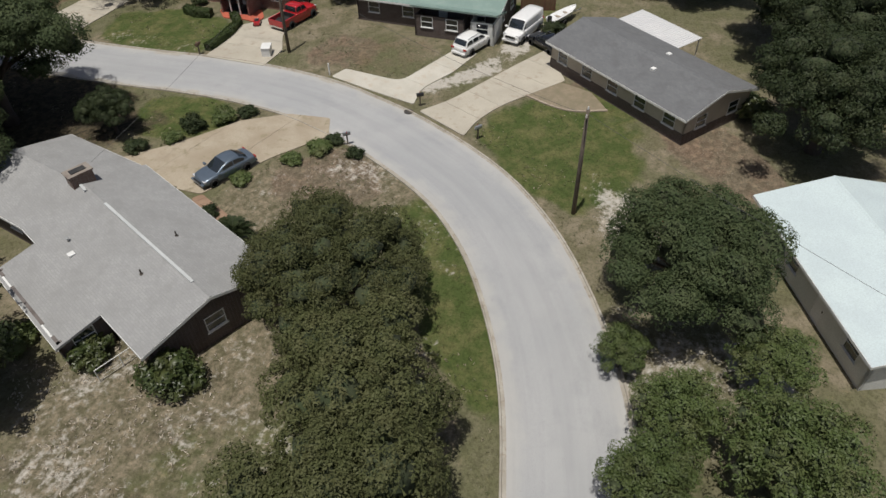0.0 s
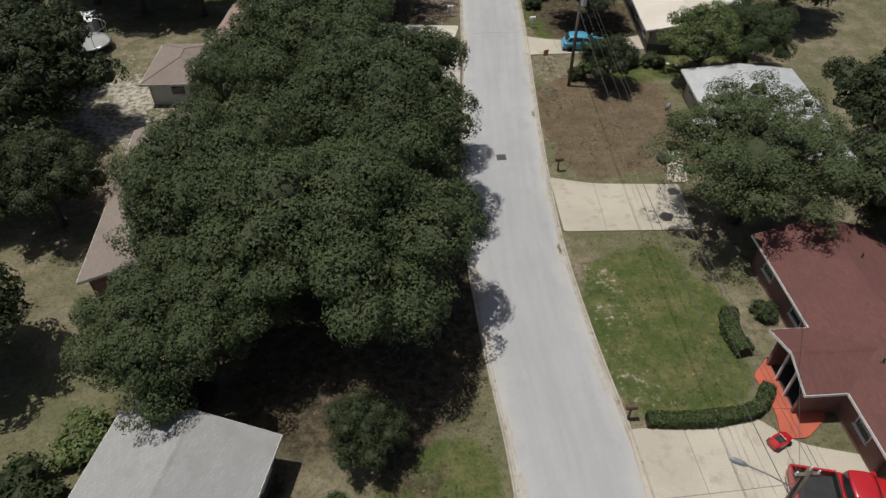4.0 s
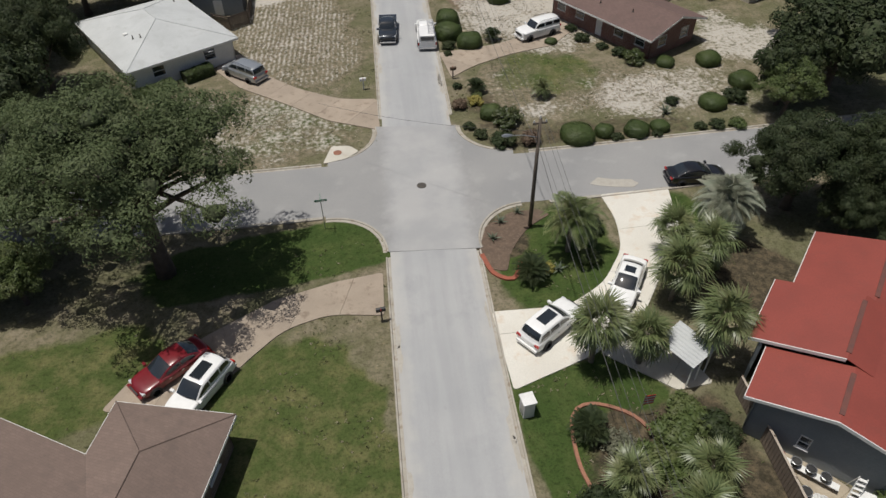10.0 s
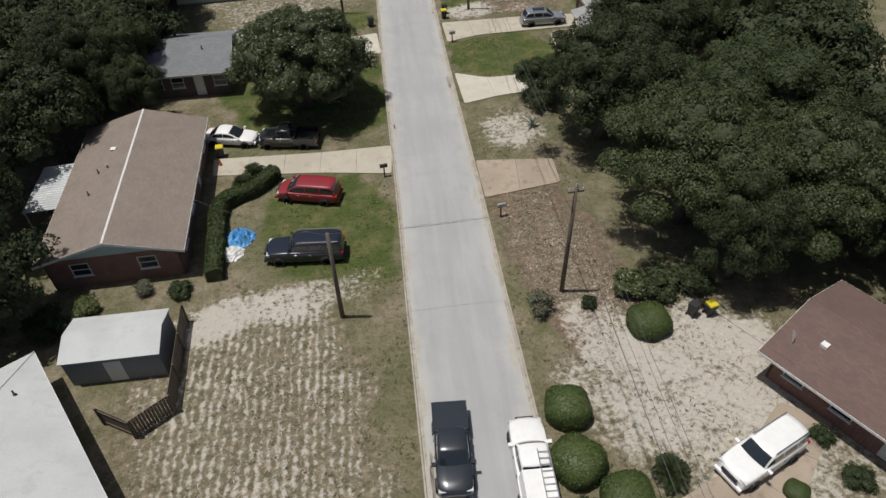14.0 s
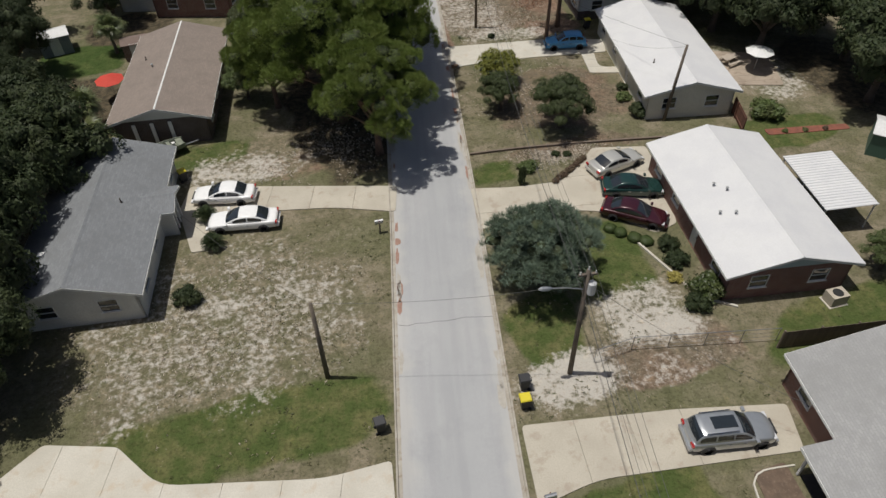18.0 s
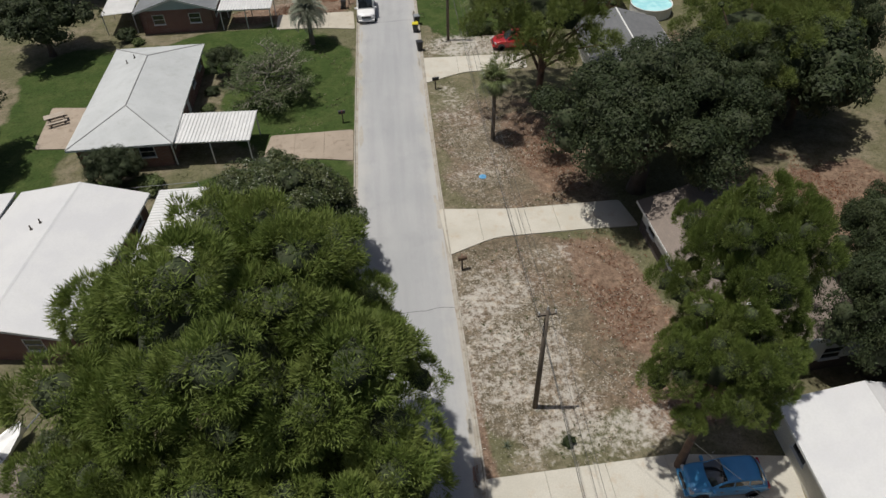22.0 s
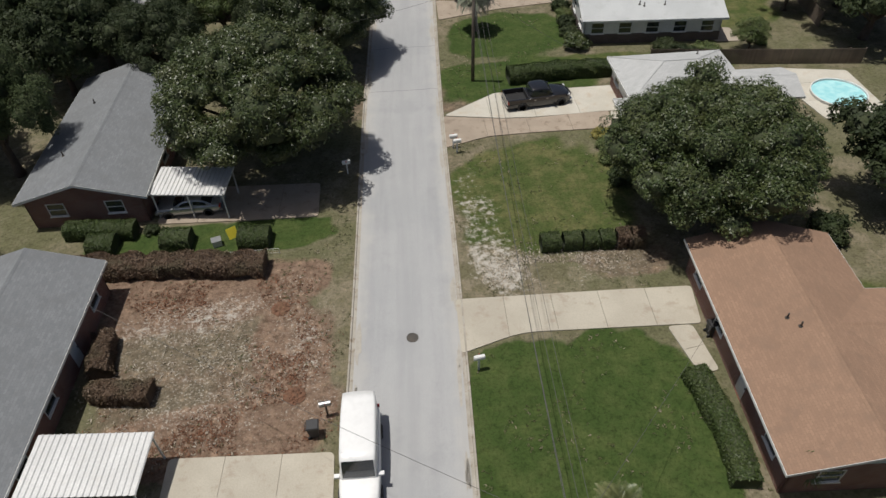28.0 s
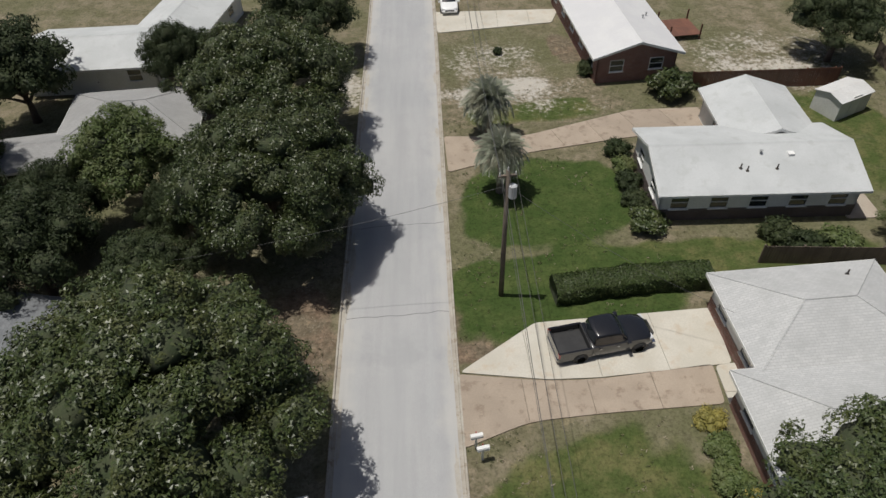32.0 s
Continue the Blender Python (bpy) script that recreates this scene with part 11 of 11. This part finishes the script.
hedge([(43.0, 295.2), (43.2, 291.0), (42.8, 288.4)], 1.3, 0.9, HEDGE, "clipped hedge along the brick house", 9)
for hx, hy, hw, hm in ((37.7, 306.5, 1.3, HEDGE), (39.15, 306.4, 1.2, HEDGE), (40.4, 306.3, 1.05, HEDGE), (41.5, 306.2, 0.95, HEDGE), (42.6, 306.1, 0.9, HEDGE_R), (43.6, 306.0, 0.8, HEDGE_R)):
    hedge([(hx - hw / 2, hy + 0.04), (hx, hy), (hx + hw / 2, hy - 0.04)], 1.1, 1.0, hm, "box-clipped green bush in a short row" if hm is HEDGE else "box-clipped reddish brown bush", int(hx * 10), size=0.05)
for hx, hy, hw in ((12.6, 310.9, 2.0), (17.9, 310.3, 2.1), (7.6, 311.2, 1.8)):
    hedge([(hx - hw / 2, hy + 0.1), (hx, hy), (hx + hw / 2, hy - 0.1)], 1.5, 1.0, HEDGE, "low box-clipped green bush behind the hedge", int(hx * 10), size=0.05)
hedge([(5.4, 309.0), (12.0, 308.4), (18.8, 307.4)], 1.5, 1.1, HEDGE_R, "rusty brown hedge across the garden", 10)
hedge([(9.6, 302.9), (9.9, 300.0)], 1.1, 1.1, HEDGE_R, "rusty brown hedge beside the house", 11)
hedge([(9.6, 298.9), (13.0, 298.3)], 1.1, 1.0, HEDGE_R, "dark rusty hedge at the carport", 12)
hedge([(4.8, 313.0), (9.6, 312.4)], 1.2, 1.0, HEDGE, "clipped hedge under the gable", 13)


# things on the lawns of the first bend
t = thing("swing_set", 40.4, -3.6, -75, "wooden swing beam with a play tower and green slide", "swing set")
part("beam", Shape().box(-1.9, 1.5, -0.06, 0.06, 2.0, 2.12), DECK, t)
for sy in (-1, 1):
    part("leg", Shape().tube([(-1.8, 0, 2.05), (-1.8, sy * 0.9, -0.05)], 0.05, 6), FENCE, t)
for xx in (1.0, 2.2):
    for yy in (-0.55, 0.55):
        part("tower_post", Shape().box(xx - 0.05, xx + 0.05, yy - 0.05, yy + 0.05, -0.05, 2.3), FENCE, t)
part("platform", Shape().box(0.95, 2.25, -0.6, 0.6, 1.2, 1.27), FENCE, t)
for s_ in (-1, 1):
    pts = [(0.85, s_ * 0.75, 2.2), (2.35, s_ * 0.75, 2.2), (2.35, 0, 2.75), (0.85, 0, 2.75)]
    part("canopy", Shape().slab(pts if s_ < 0 else pts[::-1], 0.04), GALV, t)
part("slide", Shape().loft([[(xx, yy - 0.28, zz), (xx, yy + 0.28, zz), (xx, yy + 0.3, zz + 0.14), (xx, yy + 0.24, zz + 0.05), (xx, yy - 0.24, zz + 0.05), (xx, yy - 0.3, zz + 0.14)] for xx, yy, zz in ((2.25, 0, 1.22), (3.1, 0, 0.62), (3.9, 0, 0.12), (4.2, 0, 0.08))]), paint("slide_green", (0.05, 0.20, 0.15), 0.4), t, "green plastic slide")
for xx in (-1.2, -0.4, 0.4):
    sw = part("swing_seat", Shape().box(xx - 0.2, xx + 0.2, -0.1, 0.1, 0.5, 0.54), BLACK, t)
    for dx in (-0.18, 0.18):
        part("chain", Shape().tube([(xx + dx, 0, 0.54), (xx + dx, 0, 2.0)], 0.01, 4), GALV, sw)
t = thing("garden_swing", 40.7, -7.6, 20, "white canopied garden swing seat", "garden swing")
part("canopy", Shape().loft([[(-0.95, yy, zz), (0.95, yy, zz), (0.95, yy, zz + 0.04), (-0.95, yy, zz + 0.04)] for yy, zz in ((-0.6, 1.65), (0, 1.8), (0.6, 1.65))]), WHITE, t)
for xx in (-0.85, 0.85):
    for sy in (-1, 1):
        part("leg", Shape().tube([(xx, 0.0, 1.7), (xx, sy * 0.6, -0.02)], 0.03, 6), GALV, t)
part("seat", Shape().box(-0.75, 0.75, -0.25, 0.25, 0.45, 0.53), WALL_T, t)
part("backrest", Shape().box(-0.75, 0.75, 0.25, 0.31, 0.53, 1.0), WALL_T, t)
t = thing("patio_table", 32.8, -11.0, 0, "round white metal patio table on the lawn", "table", "garden tables")
part("top", Shape().disc(0, 0, 0.74, 0.6, 0.03, 20), WHITE, t)
part("stem", Shape().tube([(0, 0, 0.02), (0, 0, 0.71)], 0.04, 8), WHITE, t)
part("foot", Shape().disc(0, 0, 0.04, 0.3, 0.05, 12), WHITE, t)
for k in range(3):
    a = radians(40 + 120 * k)
    t = thing("patio_chair", 32.8 + 1.05 * math.cos(a), -11.0 + 1.05 * math.sin(a), 40 + 120 * k, "white metal patio chair at the round table", "chair", "patio chairs")
    part("seat", Shape().box(-0.22, 0.22, -0.22, 0.22, 0.42, 0.45), WHITE, t)
    part("backrest", Shape().box(0.2, 0.24, -0.22, 0.22, 0.5, 0.85), WHITE, t)
    for xx in (-0.2, 0.2):
        for yy in (-0.2, 0.2):
            part("leg", Shape().tube([(xx, yy, 0.0), (xx, yy, 0.42 if xx < 0 else 0.85)], 0.015, 5), WHITE, t)
t = thing("toy_car", 16.2, 12.7, 24, "red and white child's ride-on toy car", "toy car", z=0.075)
part("body", Shape().loft([[(xx, -w, 0.14), (xx, w, 0.14), (xx, w, zz), (xx, w * 0.6, zz + 0.05), (xx, -w * 0.6, zz + 0.05), (xx, -w, zz)] for xx, w, zz in ((-0.65, 0.26, 0.36), (-0.3, 0.34, 0.42), (0.2, 0.34, 0.4), (0.6, 0.24, 0.3))]), P_RED, t)
part("seat", Shape().box(-0.35, 0.05, -0.2, 0.2, 0.46, 0.5), BLACK, t)
part("windscreen", Shape().add([(0.12, -0.24, 0.44), (0.12, 0.24, 0.44), (0.0, 0.2, 0.62), (0.0, -0.2, 0.62), (0.15, -0.24, 0.44), (0.15, 0.24, 0.44), (0.03, 0.2, 0.62), (0.03, -0.2, 0.62)], [(3, 2, 1, 0), (4, 5, 6, 7), (0, 1, 5, 4), (1, 2, 6, 5), (2, 3, 7, 6), (3, 0, 4, 7)]), WHITE, t)
for xx in (-0.42, 0.38):
    for sy in (-1, 1):
        w = part("wheel", TYRE_ME, None, t)
        w.matrix_basis = Matrix.Translation((xx, sy * 0.33, 0.14)) @ Matrix.Diagonal((0.4, 0.5, 0.4, 1))
t = thing("marker_post", 8.7, 0.9, 0, "short white marker post at the kerb", "post")
part("post", Shape().box(-0.05, 0.05, -0.05, 0.05, -0.1, 1.1), WHITE, t)
part("cap", Shape().box(-0.06, 0.06, -0.06, 0.06, 1.1, 1.14), WHITE, t)


def smears(name, mat_, label, spots, seed, z=0.012):
    """Thin irregular films of dirt lying along the gutters."""
    rng = random.Random(seed)
    S = Shape()
    for y, off, rx, ry in spots:
        i = min(range(len(main_line)), key=lambda k: abs(main_line[k].y - y))
        c, s = main_line[i], sides_of(main_line)[i]
        f = Vector((-s.y, s.x, 0))
        n, ring = 16, []
        for k in range(n):
            a, q = 2 * math.pi * k / n, rng.uniform(0.6, 1.15)
            u, v = rx * q * math.cos(a), ry * q * math.sin(a)
            o = max(-HALF + 0.02, min(HALF - 0.02, off + u))
            p = c + s * o + f * v
            ring.append((p.x, p.y, 0.03 + 0.04 * (1 - abs(o) / HALF) + z))
        S.slab(ring, 0.01)
    single(name, S, mat_, label, "dirt", kind="stuff")


CLAY = surface("red_clay", (0.34, 0.20, 0.15), (0.28, 0.17, 0.13), 2.5, 10.0, 0.95, stain=(0.36, 0.33, 0.30), amount=0.6)
SILT = surface("pale_silt", (0.44, 0.41, 0.36), (0.38, 0.355, 0.31), 2.0, 10.0, 0.95, stain=(0.36, 0.35, 0.33), amount=0.6)
rng_ = random.Random(5)
smears("clay_dirt", CLAY, "thin films of red clay washed into the gutter", [(y, -HALF + 0.1 + rng_.uniform(0, 0.12), rng_.uniform(0.1, 0.28), rng_.uniform(0.3, 0.9)) for y in (199.6, 202.2, 204.4, 206.3, 208.3, 216.0, 219.5)] + [(y, HALF - 0.1, rng_.uniform(0.1, 0.3), rng_.uniform(0.4, 1.3)) for y in (214.0, 218.0, 221.5, 224.0, 227.0, 231.5, 236.0)], 3)
smears("silt_dirt", SILT, "pale sandy silt washed along the gutters", [(rng_.uniform(-5, 360), rng_.choice((-1, 1)) * (HALF - rng_.uniform(0.05, 0.25)), rng_.uniform(0.12, 0.3), rng_.uniform(0.5, 2.2)) for _ in range(150)], 4)

t = thing("garden_box", 15.3, 310.4, 15, "small white lidded box between round shrubs", "garden box")
part("body", Shape().box(-0.3, 0.3, -0.25, 0.25, -0.02, 0.45), WHITE, t)
part("lid", Shape().box(-0.33, 0.33, -0.28, 0.28, 0.45, 0.5), GALV, t)
t = thing("yellow_board", 16.4, 310.9, 30, "bright yellow plastic board propped against a shrub", "board")
part("panel", Shape().add([(-0.35, 0.0, 0.0), (0.35, 0.0, 0.0), (0.35, 0.35, 0.7), (-0.35, 0.35, 0.7), (-0.35, 0.04, -0.02), (0.35, 0.04, -0.02), (0.35, 0.39, 0.68), (-0.35, 0.39, 0.68)], [(0, 1, 2, 3), (7, 6, 5, 4), (0, 4, 5, 1), (1, 5, 6, 2), (2, 6, 7, 3), (3, 7, 4, 0)]), paint("yellow_plastic", (0.65, 0.55, 0.05), 0.5), t)
part("strut", Shape().box(-0.02, 0.02, 0.3, 0.34, 0.0, 0.6), GALV, t)


def ground_cover(name, mat_, label, count, size, seed, spread, keep, zones=(), thick=4):
    """Small tufts scattered over the verges and yards, clear of paving."""
    rng = np.random.default_rng(seed)
    ys = rng.uniform(-30, 352, count)
    road_y, road_x = np.array([p.y for p in main_line]), np.array([p.x for p in main_line])
    side_ = rng.choice((-1, 1), count)
    off = HALF + 0.45 + np.abs(rng.normal(size=count)) * spread
    xs = np.interp(ys, road_y, road_x) + side_ * off
    if zones:                               # only round the given places (x, y, reach across, reach along)
        z = np.array(zones)[rng.integers(0, len(zones), count)]
        xs, ys = z[:, 0] + rng.normal(size=count) * z[:, 2] * 0.5, z[:, 1] + rng.normal(size=count) * z[:, 3] * 0.5
    ok = np.abs(ys - 109.2) > 6.0
    ok &= np.abs(xs - np.interp(ys, road_y, road_x)) > HALF + 0.4
    line = np.array([(p.x, p.y) for p in main_line])
    low = ys < 25
    near = np.full(count, 99.0)
    for k in range(0, len(line)):
        if line[k, 1] < 40:
            near = np.minimum(near, np.hypot(xs - line[k, 0], ys - line[k, 1]))
    ok &= ~low | (near > HALF + 0.9)
    for poly in PAVED:
        inside = np.zeros(count, dtype=bool)
        for (x0, y0), (x1, y1) in zip(poly, poly[1:] + poly[:1]):
            if y0 != y1:
                inside ^= ((y0 > ys) != (y1 > ys)) & (xs < (x1 - x0) * (ys - y0) / (y1 - y0) + x0)
        ok &= ~inside
    clumpy = np.sin(xs * 0.9 + 2 * np.sin(ys * 0.5)) + np.sin(ys * 0.8 + 1.5 * np.sin(xs * 0.7))
    ok &= clumpy > keep
    p = np.stack([xs[ok], ys[ok], np.full(ok.sum(), 0.02)], 1)
    p = np.repeat(p, thick, 0) + rng.normal(size=(len(p) * thick, 3)) * np.array([size * 0.7, size * 0.7, 0.0])
    d = rng.normal(size=p.shape)
    d[:, 2] = np.abs(d[:, 2]) + 0.3
    lv, lf = leaf_quads(rng, p + np.array([0, 0, size * 0.35]), d, size, 0.3, 0.3)
    single(name, raw_mesh(name, lv, lf, [mat_]), None, label, "weeds", kind="stuff")


ground_cover("weed_tufts", leafy("weed_leaf", (0.085, 0.105, 0.042), (0.150, 0.150, 0.070), (0.17, 0.145, 0.085), 0.7, 0.2), "low tufts of weeds and rough grass on the verges", 26000, 0.085, 21, 9.0, 0.0)
ground_cover("straw_tufts", leafy("straw", (0.30, 0.26, 0.18), (0.40, 0.35, 0.26), (0.24, 0.20, 0.14), 0.8, 0.2), "dry straw-coloured tufts on the sandy yards", 11000, 0.075, 22, 9.0, 0.2)

ground_cover("leaf_litter", leafy("pale_litter", (0.44, 0.38, 0.30), (0.60, 0.54, 0.46), (0.34, 0.27, 0.20), 0.85, 0.1), "pale dead leaves and chips strewn over bare yards", 17000, 0.095, 23, 9.0, -0.6, ((14.5, 299, 7, 5), (33, 243, 6, 9), (33, 263, 5, 9), (37, 305, 6, 1.6), (4, 201, 9, 6), (28, 137, 7, 6), (33, 119, 8, 4), (34, 282.6, 5, 2.2), (1, 138, 6, 10), (-4, 121, 10, 5), (0.5, 72, 3, 7), (30, 227, 6, 6), (22.6, 150, 3, 9), (31.4, 214.6, 4, 1.5), (12, 219, 5, 4), (-27, -3, 6, 7)), 2)
ground_cover("rusty_litter", leafy("rusty_litter_leaf", (0.20, 0.095, 0.055), (0.30, 0.15, 0.09), (0.16, 0.10, 0.07), 0.85, 0.1), "rusty dead leaves strewn over clay ground", 6000, 0.085, 24, 9.0, -0.6, ((15, 305.5, 7, 1.6), (20.4, 299, 2.0, 6), (16, 295.4, 6, 1.6), (36.5, 246, 2.5, 6), (36.5, 262, 3, 6), (56, 254, 4, 4)), 3)

single("road_patch", Shape().prism([(23.7, 106.4), (24.4, 106.0), (25.6, 105.6), (27.0, 105.3), (27.6, 105.7), (27.2, 106.3), (25.8, 106.6), (24.6, 107.1)], 0.0, 0.052), SILT, "tan sandy patch on the side street's edge", "road patch", kind="structure")
